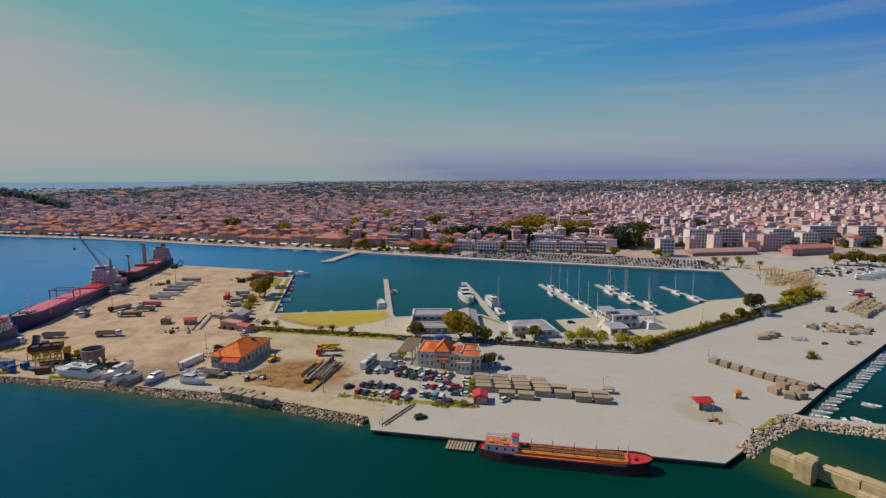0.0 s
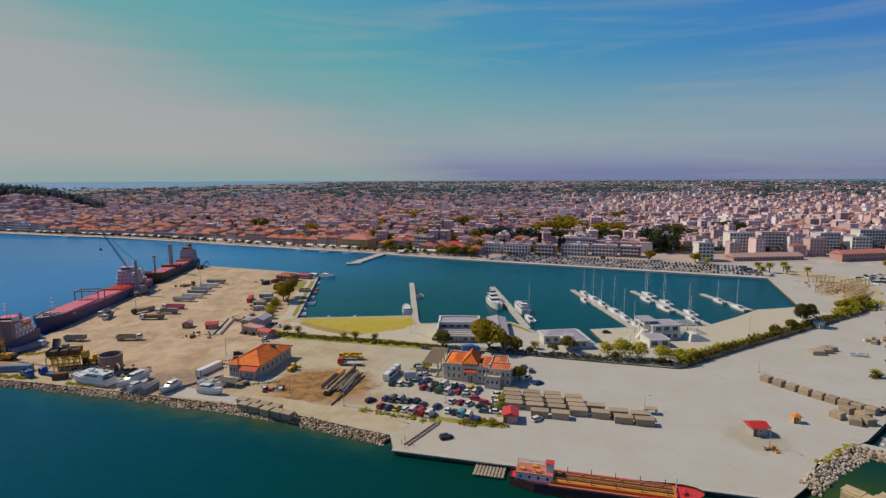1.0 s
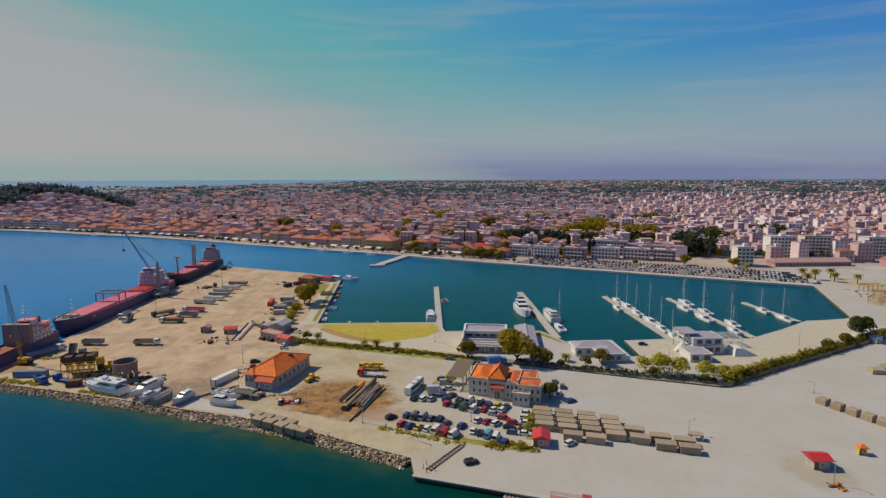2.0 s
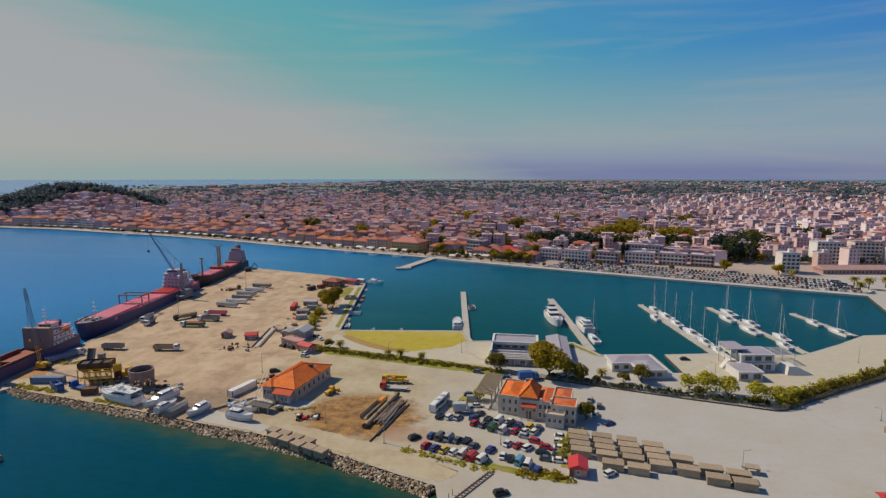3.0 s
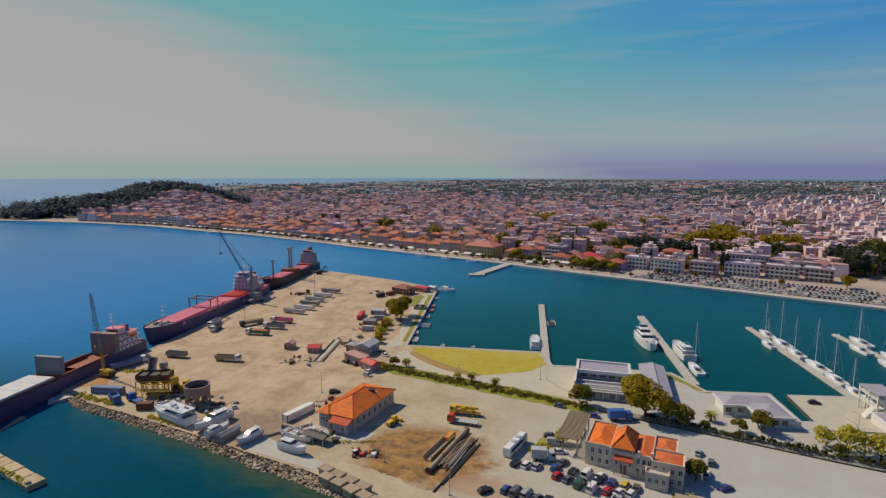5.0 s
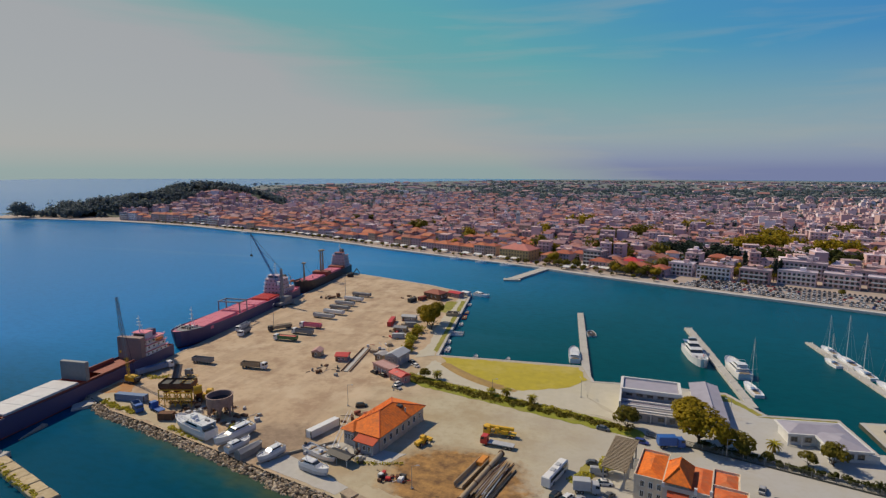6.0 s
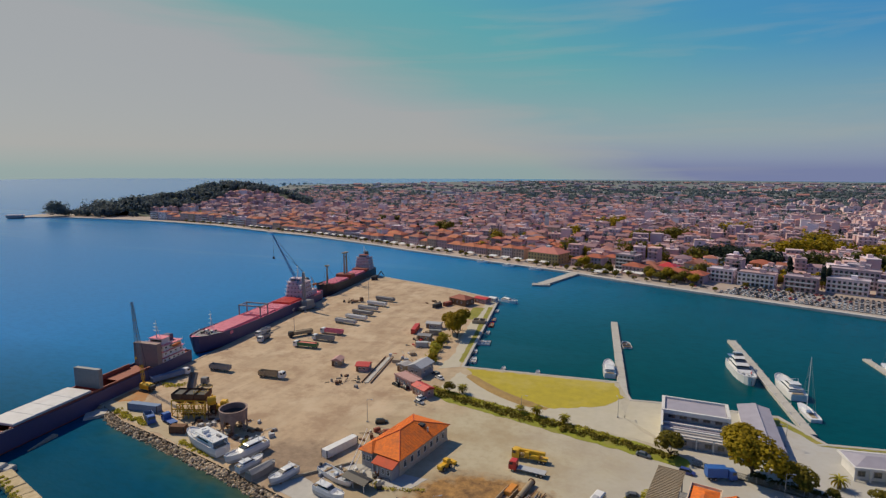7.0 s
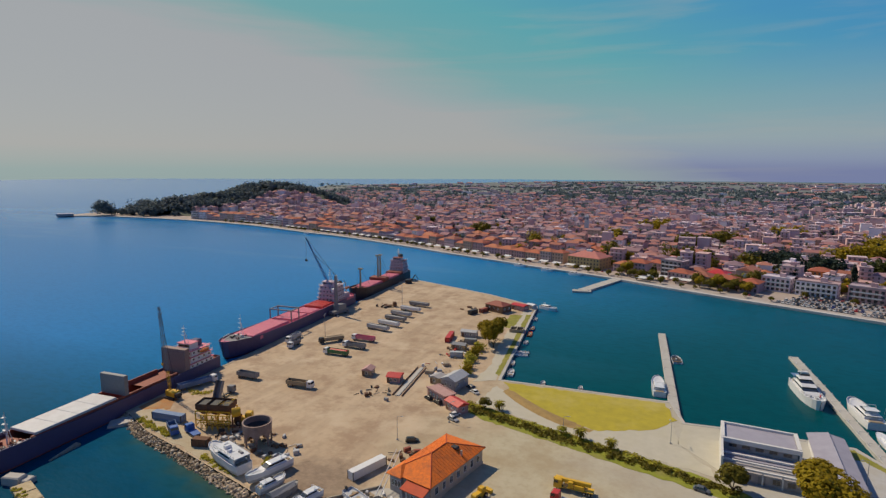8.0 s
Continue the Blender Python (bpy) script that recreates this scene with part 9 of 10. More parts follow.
def riprap(name, label, pts, side, width, size, seed, single=300, mat=None, start=0.0, z0=0.1, z1=-1.7, lead=-0.8):
    """Boulders sloping from a crest line down into the water. side: +1 where the water lies right of the line."""
    t = tagged(new(name), label, "", "", "structure")
    r = random.Random(seed)
    spots = []
    for x, y, a in along(pts, size * 0.95):
        nx, ny = math.sin(radians(a)) * side, -math.cos(radians(a)) * side
        n = max(2, int(width / size * 1.05))
        for k in range(n):
            d = (k + r.uniform(0.1, 0.9)) / n
            spots.append((x + nx * (d * width + lead) + r.uniform(-0.4, 0.4), y + ny * (d * width + lead) + r.uniform(-0.4, 0.4), z0 + (z1 - z0) * d + r.uniform(-0.2, 0.25)))
    first, last = int(len(spots) * start), int(len(spots) * start) + single
    g = Geo()
    for i, (x, y, z) in enumerate(spots):
        s = size * r.uniform(0.42, 1.0) * (1.45 if r.random() < 0.14 else 1)
        if first <= i < last:
            o = new("boulder", ROCKS[i % 8])
            o.parent = t
            o.matrix_basis = pose(x, y, z, r.uniform(-25, 25), r.uniform(-25, 25), r.uniform(0, 360)) @ Matrix.Diagonal((s, s, s, 1))
        else:
            rock_geo(g, (x, y, z), s, r)
    if g.v:
        ob = new("boulder_mass", g.mesh("boulder_mass", mat or ROCK_JOINED))
        ob.parent = t
        tagged(ob, kind="stuff")


PALE_ROCK = material("pale_rock_mass", (0.5, 0.44, 0.35), 0.9, second=(0.25, 0.20, 0.14), amount=0.6, scale=1.1, island=[(0.56, 0.50, 0.42), (0.42, 0.35, 0.27), (0.64, 0.58, 0.50), (0.34, 0.28, 0.20), (0.52, 0.45, 0.37)])
riprap("west_boulders", "rough brown boulders along the shore", SHORE[:5], 1, 2.8, 0.56, 1, 150, start=0.6, lead=0.3, z0=-0.3)
riprap("shore_boulders", "rough pale brown boulders below the shore road", SHORE[4:9], 1, 3.9, 0.58, 5, 290, start=0.2, lead=0.2, z0=-0.2)
riprap("east_boulders", "pale boulders heaped beside the quay", [(85.4, 149.4), (88.4, 152.4), (97.0, 159.6), (105.2, 165.2), (113.4, 170.6)], 1, 4.4, 0.62, 2, 40, mat=PALE_ROCK, z0=0.5, z1=-1.6)
riprap("jetty_boulders", "pale boulders along the low jetty", [(114.0, 169.8), (119.5, 166.6), (128, 163.6), (138, 160.8), (172, 155)], 1, 4.0, 0.72, 3, 40, mat=PALE_ROCK)
# the low jetty inside those boulders
setting("low_jetty", strip([(115, 171.0), (119, 168.6), (128, 166.2), (138.6, 163.2), (175, 155.5)], 2.4, -3.0, -0.2), CONCRETE, "low pale concrete jetty")
random.seed(43)
t = tagged(new("breakwater"), "broken breakwater of brown concrete caissons", "", "", "structure")
# u runs out along the wall, v across it towards the basin; u0, u1, v0, v1, top
ax, ay, ux, uy = 92.2, 145.4, 0.56, -0.828
walls = [(0.0, 4.4, -1.1, 2.4, 2.2), (4.6, 7.2, -1.6, 1.6, 2.4), (7.3, 9.4, -4.2, -1.0, 4.5), (9.5, 11.6, -4.4, -1.0, 4.8), (7.2, 10.6, -0.9, 2.2, 4.1), (10.8, 14.2, 0.8, 3.2, 2.4)]
walls += [(14.6 + i * 6.3, 20.7 + i * 6.3, -0.2 + 0.25 * (i % 2), 3.4, 3.0 + 0.25 * (i % 3)) for i in range(9)]
walls += [(20.9 + i * 6.3, 26.8 + i * 6.3, -2.4 + 0.3 * (i % 2), -0.4, 0.9 + 0.2 * (i % 2)) for i in range(8)]
for u0, u1, v0, v1, zt in walls:
    l, w, h = u1 - u0, v1 - v0, zt + 3.0
    g = Geo()
    g.chamfer(0, 0, 0, l, w, h - 0.55, 0.15)
    g.chamfer(rnd(-0.1, 0.1), 0.15, h - 0.5, l + 0.15, w - 0.3, 0.5, 0.12)
    for k in (-0.28, 0.02, 0.3):
        g.obox(l * k + rnd(-0.3, 0.3), -w / 2 + 0.02, h - 1.6 + rnd(-0.2, 0.2), 0.35, 0.12, 0.3)
    u, v = (u0 + u1) / 2, (v0 + v1) / 2
    part("caisson", g, BREAKWATER, t, at=pose(ax + ux * u - uy * v, ay + uy * u + ux * v, -3.0, rnd(-0.8, 0.8), rnd(-0.8, 0.8), -55.9 + rnd(-1.2, 1.2)))
# the short ruined mole south-west, and stones off the ramp
t = thing("ruined_mole", "low ruined mole overgrown with yellow weeds", "mole", pose(-170.6, 172.3, 0, 0, 0, -14.6))
for k in range(6):
    g = Geo()
    g.chamfer(-15.2 + k * 6.05, rnd(-0.15, 0.15), -3, 6.0, 4.6 + rnd(-0.2, 0.3), 3.05 + rnd(-0.08, 0.08), 0.25)
    part("caisson", g, BREAKWATER, t)
g = Geo()
g.chamfer(16.4, -1.4, 0.0, 1.3, 1.2, 0.7, 0.2)
part("bollard", g, CONCRETE_OLD, t)
hedge("mole_weeds", "yellow weeds on the ruined mole", [(-188, 175.0), (-170, 170.3), (-157, 167.0)], 1.8, 0.35, 2, 24, 26, 0.24)
g = Geo()
g.chamfer(0, 0, -3, 5.4, 3.0, 4.0, 0.3)
g.chamfer(3.6, 0.6, -3, 2.4, 3.2, 3.1, 0.25)
solid("stone_slab", g, CONCRETE, "pale concrete block at the root of the ruined mole", "slab", pose(-192.6, 177.4, 0, 0, 0, 18))
g = Geo()
g.loft([[(-5.2, -0.4, -2.4), (5.0, -1.3, -2.4), (5.0, 1.0, -2.4), (-5.2, 0.4, -2.4)], [(-5.2, -0.2, -1.2), (5.0, -1.1, -0.7), (5.0, 0.8, -0.7), (-5.2, 0.2, -1.2)]])
solid("sunken_slab", g, CONCRETE_OLD, "tilted grey slab awash beside the ship", "slab", pose(-198.0, 193.6, 0, 0, 0, 104))
g = Geo()
g.loft([[(-4.4, -3.4, -2.4), (3.6, -3.0, -2.4), (3.6, 3.0, -2.4), (-4.4, 2.6, -2.4)], [(-4.2, -3.2, -0.9), (3.6, -2.8, -0.1), (3.6, 2.8, -0.1), (-4.2, 2.4, -0.9)]])
solid("boat_ramp", g, CONCRETE, "short grey concrete ramp into the water", "ramp", pose(-201.0, 214.6, 0, 0, 0, 48))

# ---- the town ----
random.seed(51)
np.random.seed(51)
# town walls and flat roofs: a mauve cast of distance haze in their colours
WALLS_OLD = [(0.56, 0.37, 0.39), (0.60, 0.46, 0.44), (0.50, 0.32, 0.34), (0.56, 0.40, 0.46), (0.66, 0.54, 0.59), (0.54, 0.38, 0.30), (0.46, 0.33, 0.41), (0.56, 0.34, 0.36)]
WALLS_NEW = [(0.76, 0.60, 0.64), (0.65, 0.48, 0.50), (0.80, 0.73, 0.80), (0.57, 0.39, 0.39), (0.71, 0.48, 0.47), (0.52, 0.39, 0.44), (0.61, 0.41, 0.42)]
OLD_WALL = material("old_town_wall", WALLS_OLD[0], 0.85, objects=WALLS_OLD, second=(0.30, 0.25, 0.22), amount=0.35, scale=0.25)
NEW_WALL = material("new_town_wall", WALLS_NEW[0], 0.85, objects=WALLS_NEW, second=(0.40, 0.37, 0.35), amount=0.3, scale=0.25)
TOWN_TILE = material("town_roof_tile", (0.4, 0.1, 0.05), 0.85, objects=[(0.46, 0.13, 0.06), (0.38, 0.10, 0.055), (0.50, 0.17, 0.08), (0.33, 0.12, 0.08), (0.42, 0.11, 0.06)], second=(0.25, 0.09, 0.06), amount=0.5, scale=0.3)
FLAT_ROOF = material("flat_town_roof", (0.50, 0.44, 0.50), 0.9, objects=[(0.53, 0.46, 0.52), (0.40, 0.32, 0.37), (0.62, 0.56, 0.64), (0.46, 0.31, 0.31)], second=(0.34, 0.28, 0.31), amount=0.5, scale=0.2)
WHITE_BLOCK = material("white_block_wall", (0.7, 0.68, 0.66), 0.8, objects=[(0.74, 0.72, 0.71), (0.66, 0.62, 0.60), (0.76, 0.75, 0.74), (0.62, 0.55, 0.50)], second=(0.52, 0.48, 0.46), amount=0.4, scale=0.25)
FAR_WALL = material("far_town_wall", (0.5, 0.45, 0.4), 0.9, island=WALLS_OLD + WALLS_NEW[:3])
FAR_WALL_NEW = material("far_new_town_wall", (0.55, 0.5, 0.46), 0.9, island=WALLS_NEW + WALLS_OLD[2:5])
# far tiles are duller and more mauve, haze painted into the red
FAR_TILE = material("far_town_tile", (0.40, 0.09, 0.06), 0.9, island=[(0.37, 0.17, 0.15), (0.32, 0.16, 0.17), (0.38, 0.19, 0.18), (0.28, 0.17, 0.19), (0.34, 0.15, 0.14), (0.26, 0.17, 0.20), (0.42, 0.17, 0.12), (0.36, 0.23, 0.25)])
FAR_FLAT = material("far_town_flat_roof", (0.50, 0.44, 0.50), 0.9, island=[(0.55, 0.42, 0.44), (0.40, 0.29, 0.31), (0.70, 0.58, 0.64), (0.48, 0.30, 0.29), (0.60, 0.40, 0.38)])
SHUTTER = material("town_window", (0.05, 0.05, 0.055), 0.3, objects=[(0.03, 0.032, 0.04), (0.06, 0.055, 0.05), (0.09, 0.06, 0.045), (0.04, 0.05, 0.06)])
# paler than the near windows: haze is put into the pane colour
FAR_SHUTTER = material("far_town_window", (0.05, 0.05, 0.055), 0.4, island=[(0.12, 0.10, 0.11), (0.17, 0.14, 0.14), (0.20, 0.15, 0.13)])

QX = [p[0] for p in TOWN_QUAY[2:]] + [222, 330, 600, 1000, 4000]
QY = [p[1] for p in TOWN_QUAY[2:]] + [431.5, 430, 470, 560, 1100]


def quay_y(x):
    return float(np.interp(x, QX, QY))


def quay_turn(x):
    if x > 222:
        return 6.0
    return math.degrees(math.atan2(quay_y(x + 12) - quay_y(x - 12), 24))


FADED_TILE = material("faded_pink_tile", (0.46, 0.30, 0.27), 0.85, second=(0.34, 0.22, 0.20), amount=0.6, scale=0.4)
FADED_RED = material("faded_red_tile", (0.52, 0.19, 0.16), 0.85, second=(0.38, 0.14, 0.12), amount=0.6, scale=0.4)
OCHRE_WALL = material("ochre_wall", (0.52, 0.37, 0.17), 0.85, second=(0.40, 0.28, 0.13), amount=0.5, scale=0.4)
WIN = {}


def window_mesh(w, h):
    if (w, h) not in WIN:
        g = Geo()
        g.box(-w / 2, -0.10, -h / 2, w / 2, 0.06, h / 2)
        WIN[(w, h)] = g.mesh("window", SHUTTER)
    return WIN[(w, h)]


BAL = {}


def balcony_mesh(w):
    if w not in BAL:
        g = Geo()
        g.box(-w / 2, -1.3, 0, w / 2, 0, 0.16)
        g.box(-w / 2, -1.3, 0.16, w / 2, -1.22, 0.95)
        g.box(-w / 2, -1.22, 0.16, -w / 2 + 0.08, 0, 0.95)
        g.box(w / 2 - 0.08, -1.22, 0.16, w / 2, 0, 0.95)
        BAL[w] = g.mesh("balcony", WHITE_PAINT)
    return BAL[w]


def town_house(label, x, y, rot, lx, ly, floors, roof="hip", wall=None, tile=None, full=True, balconies=False, name="house", arcade=False, group="houses of the town", sides=True, joined=False):
    """A house with its storeys; the front looks along -y before it is turned."""
    t = thing(name, label, "house", pose(x, y, 0, 0, 0, rot), group)
    h = floors * 3.1 + 0.5
    g = Geo()
    g.box(-lx / 2, -ly / 2, 0, lx / 2, ly / 2, h)
    if roof == "hip":
        g.box(-lx / 2 - 0.15, -ly / 2 - 0.15, h - 0.35, lx / 2 + 0.15, ly / 2 + 0.15, h - 0.02)
    part("wall", g, wall or OLD_WALL, t)
    g = Geo()
    if roof == "hip":
        g.hip(-lx / 2 - 0.6, -ly / 2 - 0.6, lx / 2 + 0.6, ly / 2 + 0.6, h + 0.02, min(lx, ly) * 0.22)
        part("roof", g, tile or TOWN_TILE, t)
    elif roof == "gable":
        g.hip(-lx / 2 - 0.5, -ly / 2 - 0.5, lx / 2 + 0.5, ly / 2 + 0.5, h + 0.02, min(lx, ly) * 0.22, 0.4)
        part("roof", g, tile or TOWN_TILE, t)
    else:
        g.box(-lx / 2 - 0.3, -ly / 2 - 0.3, h, lx / 2 + 0.3, ly / 2 + 0.3, h + 0.18)
        for a in ((-lx / 2 - 0.3, -ly / 2 - 0.3, lx / 2 + 0.3, -ly / 2 - 0.05), (-lx / 2 - 0.3, ly / 2 + 0.05, lx / 2 + 0.3, ly / 2 + 0.3)):
            g.box(a[0], a[1], h + 0.18, a[2], a[3], h + 0.9)
        r = part("roof", g, tile or FLAT_ROOF, t)
        q = Geo()
        q.box(lx * 0.05, 0, h + 0.18, lx * 0.05 + 3.6, 3.4, h + 2.8)
        part("stair_house", q, wall or NEW_WALL, r)
    n = max(2, int(lx / 3.0))
    if joined:
        facade(x, y, rot, lx, ly, floors, n)
        return t
    for f in range(floors):
        tall = 1.6 if f or not arcade else 2.2
        for i in range(n):
            o = new("window", window_mesh(1.15 if not balconies else round(lx / n * 0.58, 1), tall if not balconies else 1.8))
            o.parent = t
            o.matrix_basis = pose(-lx / 2 + lx * (i + 0.5) / n, -ly / 2, f * 3.1 + 1.75)
        if balconies and f:
            w = round(lx * 0.8)
            o = new("balcony", balcony_mesh(w))
            o.parent = t
            o.matrix_basis = pose(0, -ly / 2, f * 3.1 + 0.1)
        if sides and full:
            m = max(1, int(ly / 4.5))
            for i in range(m):
                o = new("window", window_mesh(1.15, 1.6))
                o.parent = t
                o.matrix_basis = pose(lx / 2, -ly / 2 + ly * (i + 0.5) / m, f * 3.1 + 1.75, 0, 0, 90)
    return t


far = {k: Geo() for k in ("wall", "wall_new", "tile", "flat", "window")}


def facade(cx, cy, rot, lx, ly, floors, n):
    c, s = math.cos(radians(rot)), math.sin(radians(rot))
    for f in range(floors):
        for i in range(n):
            u, v = -lx / 2 + lx * (i + 0.5) / n, -ly / 2
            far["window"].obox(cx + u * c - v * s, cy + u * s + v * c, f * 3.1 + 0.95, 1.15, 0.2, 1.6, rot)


TAKEN = []


def free(x, y, r):
    for a, b, q in TAKEN:
        if (a - x) ** 2 + (b - y) ** 2 < (q + r) ** 2:
            return False
    TAKEN.append((x, y, r))
    return True


def block_off(x, y, r):
    TAKEN.append((x, y, r))


# single buildings that stand out along the water
def customs_house():
    t = town_house("large ochre waterfront house with a terracotta hipped roof", -119.0, 594.0, -18, 31, 22, 3, "hip", OCHRE_WALL, FADED_RED, arcade=True, name="waterfront_house")
    g = Geo()
    g.obox(0, 0, 13.9, 5, 3.4, 1.6, 0, 0, (0.9, 0.9))
    part("roof_lantern", g, WHITE, t)
    block_off(-119, 594, 18)


customs_house()
town_house("cream villa with a bright red hipped roof", -16.0, 574.0, -20, 15, 13, 2, "hip", OCHRE_WALL, RED, name="villa")
block_off(-16, 574, 10)
t = town_house("violet-grey corner block with deep balconies", -48.0, 583.0, -22, 17, 14, 4, "flat", GREY_WALL, None, balconies=True, name="apartment_block")
block_off(-48, 583, 11)
town_house("orange-walled house with a red roof", 54.0, 601.0, -16, 15, 12, 3, "hip", material("orange_wall", (0.50, 0.19, 0.06), 0.85, second=(0.40, 0.15, 0.05), amount=0.5, scale=0.3), TOWN_TILE)
block_off(54, 601, 10)
for x, y, lx, fl, lab, wl_ in ((22, 557, 18, 3, "white apartment block with long balconies", NEW_WALL), (45, 549, 24, 3, "pale apartment block with long balconies", NEW_WALL), (72, 543, 20, 3, "pale apartment block with striped balconies", OLD_WALL),
                              (100, 545, 24, 3, "long grey-white apartment block with balconies", NEW_WALL), (127, 541, 22, 3, "long pale apartment block with balconies", NEW_WALL), (150, 535, 18, 3, "mauve apartment block with balconies", PINK_WALL),
                              (110, 571, 30, 4, "grey apartment block in the second row", NEW_WALL), (140, 566, 30, 3, "long flat-roofed block behind the quay", OLD_WALL)):
    town_house(lab, x, y, -19, lx, 12, fl, "flat", wl_, None, balconies=True, name="apartment_block")
    block_off(x, y, lx * 0.5)
for x, y, lx, fl, lab in ((208, 514, 13, 5, "white five-storey apartment block by the marina"), (262, 566, 22, 6, "white apartment block with a red awning floor"), (296, 572, 22, 6, "white apartment block with grey balconies"), (345, 566, 20, 6, "tall white apartment block"), (372, 560, 18, 5, "white apartment block behind the bus yard"),
                          (408, 596, 30, 6, "broad white apartment block"), (450, 590, 22, 6, "white apartment block with balconies"), (490, 600, 26, 5, "pale apartment block with balconies")):
    town_house(lab, x, y, rnd(-6, 8), lx, 14, fl, "flat", WHITE_BLOCK, None, balconies=True, name="apartment_block")
    block_off(x, y, lx * 0.5)
town_house("long low pink market hall with a faded roof", 264.0, 519.0, 8, 66, 13, 1, "gable", PINK_WALL, FADED_TILE, sides=False, name="market_hall")
block_off(245, 517, 14), block_off(272, 520, 14), block_off(290, 524, 12)
town_house("long arcaded hall with a red tile roof", 346.0, 519.0, 14, 48, 13, 2, "gable", PINK_WALL, FADED_RED, sides=False, arcade=True, name="arcade_hall")
block_off(335, 515, 14), block_off(360, 523, 14)


def bell_tower():
    t = thing("bell_tower", "white church bell tower above the roofs", "tower", pose(-176.0, 856.0, 0, 0, 0, 10))
    g = Geo()
    g.obox(0, 0, 0, 6, 6, 18)
    part("shaft", g, WHITE, t)
    g = Geo()
    g.obox(0, 0, 18, 5, 5, 5)
    part("belfry", g, WHITE, t)
    g = Geo()
    g.obox(0, 0, 23, 5.6, 5.6, 3.5, 0, 0, (0.1, 0.1))
    part("spire", g, WHITE, t)
    for s in (-1, 1):
        g = Geo()
        g.obox(s * 1.1, -2.52, 19.2, 0.9, 0.1, 2.6)
        part("opening", g, DARK, t)
    block_off(-176, 856, 6)


bell_tower()
# the front rows: houses of their own, with windows
count = 0
x = -835.0
while x < 15:
    w = rnd(11, 19)
    a = quay_turn(x + w / 2)
    cx = x + w / 2 * math.cos(radians(a))
    set_back = 34 if cx > -330 else 25
    cy = quay_y(cx) + set_back / math.cos(radians(a))
    x += (w + rnd(0.4, 1.4)) * math.cos(radians(a))
    if any((q[0] - cx) ** 2 + (q[1] - cy) ** 2 < (q[2] + w * 0.45) ** 2 for q in TAKEN):
        continue
    fl = random.choice([2, 2, 3]) if cx > -520 else random.choice([2, 3, 4, 4])
    roof = "hip" if cx > -560 and random.random() < 0.85 else random.choice(["hip", "flat"])
    d = rnd(11, 14)
    block_off(cx, cy, w * 0.42)
    town_house(random.choice(["cream two-storey house with a red tile roof", "pink plastered house with a red tile roof", "pale waterfront house with shuttered windows", "ochre waterfront house with a tiled roof"]) if roof == "hip" else "pale flat-roofed waterfront house with balconies",
               cx, cy, a + rnd(-2, 2), w, d, fl, roof, OLD_WALL if cx > -560 else random.choice([OLD_WALL, NEW_WALL]), None, balconies=roof == "flat", arcade=True, sides=False, group="houses on the town quay")
    count += 1
# the next rows: houses of their own, without side windows
tries = 0
made = 0
while made < 105 and tries < 4000:
    tries += 1
    cx = rnd(-620, 520)
    deep = rnd(44, 130)
    cy = quay_y(cx) + deep + (60 if cx > 200 else 22 if cx > 0 else 0)
    if 120 < cx < 215 and cy < 640:
        continue
    w, d = rnd(9, 16), rnd(8, 12)
    if not free(cx, cy, max(w, d) * 0.5):
        continue
    old = cx < 60 or random.random() < 0.3
    fl = random.choice([1, 2, 2, 3]) if old else random.choice([3, 4, 4, 5])
    town_house("small old-town house with a red tile roof" if old else "white flat-roofed town house", cx, cy, quay_turn(cx) + random.choice([0, 90]) * 0 + rnd(-8, 8), w, d, fl, random.choice(["hip", "hip", "gable"]) if old else "flat", OLD_WALL if old else NEW_WALL, None, balconies=not old, sides=False, joined=True, group="houses behind the quay")
    made += 1

# all the houses farther back, joined by what they are made of
def far_house(cx, cy, rot, lx, ly, h, old, windows, z0=0.0):
    wall = far["wall" if old else "wall_new"]
    wall.obox(cx, cy, z0 - 2, lx, ly, h + 2, rot)
    h += z0
    c, s = math.cos(radians(rot)), math.sin(radians(rot))
    if old:
        g = Geo()
        g.hip(-lx / 2 - 0.5, -ly / 2 - 0.5, lx / 2 + 0.5, ly / 2 + 0.5, h, min(lx, ly) * 0.22, random.choice([None, 0.3]))
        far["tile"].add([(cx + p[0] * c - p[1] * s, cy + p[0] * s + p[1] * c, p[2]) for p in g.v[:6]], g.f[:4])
    else:
        far["flat"].obox(cx, cy, h, lx + 0.6, ly + 0.6, 0.5, rot)
        if random.random() < 0.7:
            wall.obox(cx + rnd(-2, 2), cy + rnd(-1, 2), h + 0.5, 3.5, 3.5, 2.4, rot)
    if windows:
        n, fl = max(2, int(lx / 3.4)), max(1, int((h - z0) / 3.1))
        for f in range(fl):
            for i in range(n):
                u = -lx / 2 + lx * (i + 0.5) / n
                v = -ly / 2
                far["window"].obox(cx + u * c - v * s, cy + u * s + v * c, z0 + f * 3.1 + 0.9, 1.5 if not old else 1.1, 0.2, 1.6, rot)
            if not old and f:
                v = -ly / 2 - 0.6
                far["flat"].obox(cx - v * s, cy + v * c, z0 + f * 3.1, lx * 0.85, 1.2, 0.5, rot)


HILL = [(-930, 1085, 110, 85, 42), (-1000, 1045, 50, 60, 14), (-835, 1110, 70, 70, 12), (-962, 930, 52, 90, 25), (-955, 830, 45, 50, 14)]


def hill_z(x, y):
    return sum(h * math.exp(-((x - a) / rx) ** 2 - ((y - b) / ry) ** 2) for a, b, rx, ry, h in HILL)


GRID = {}


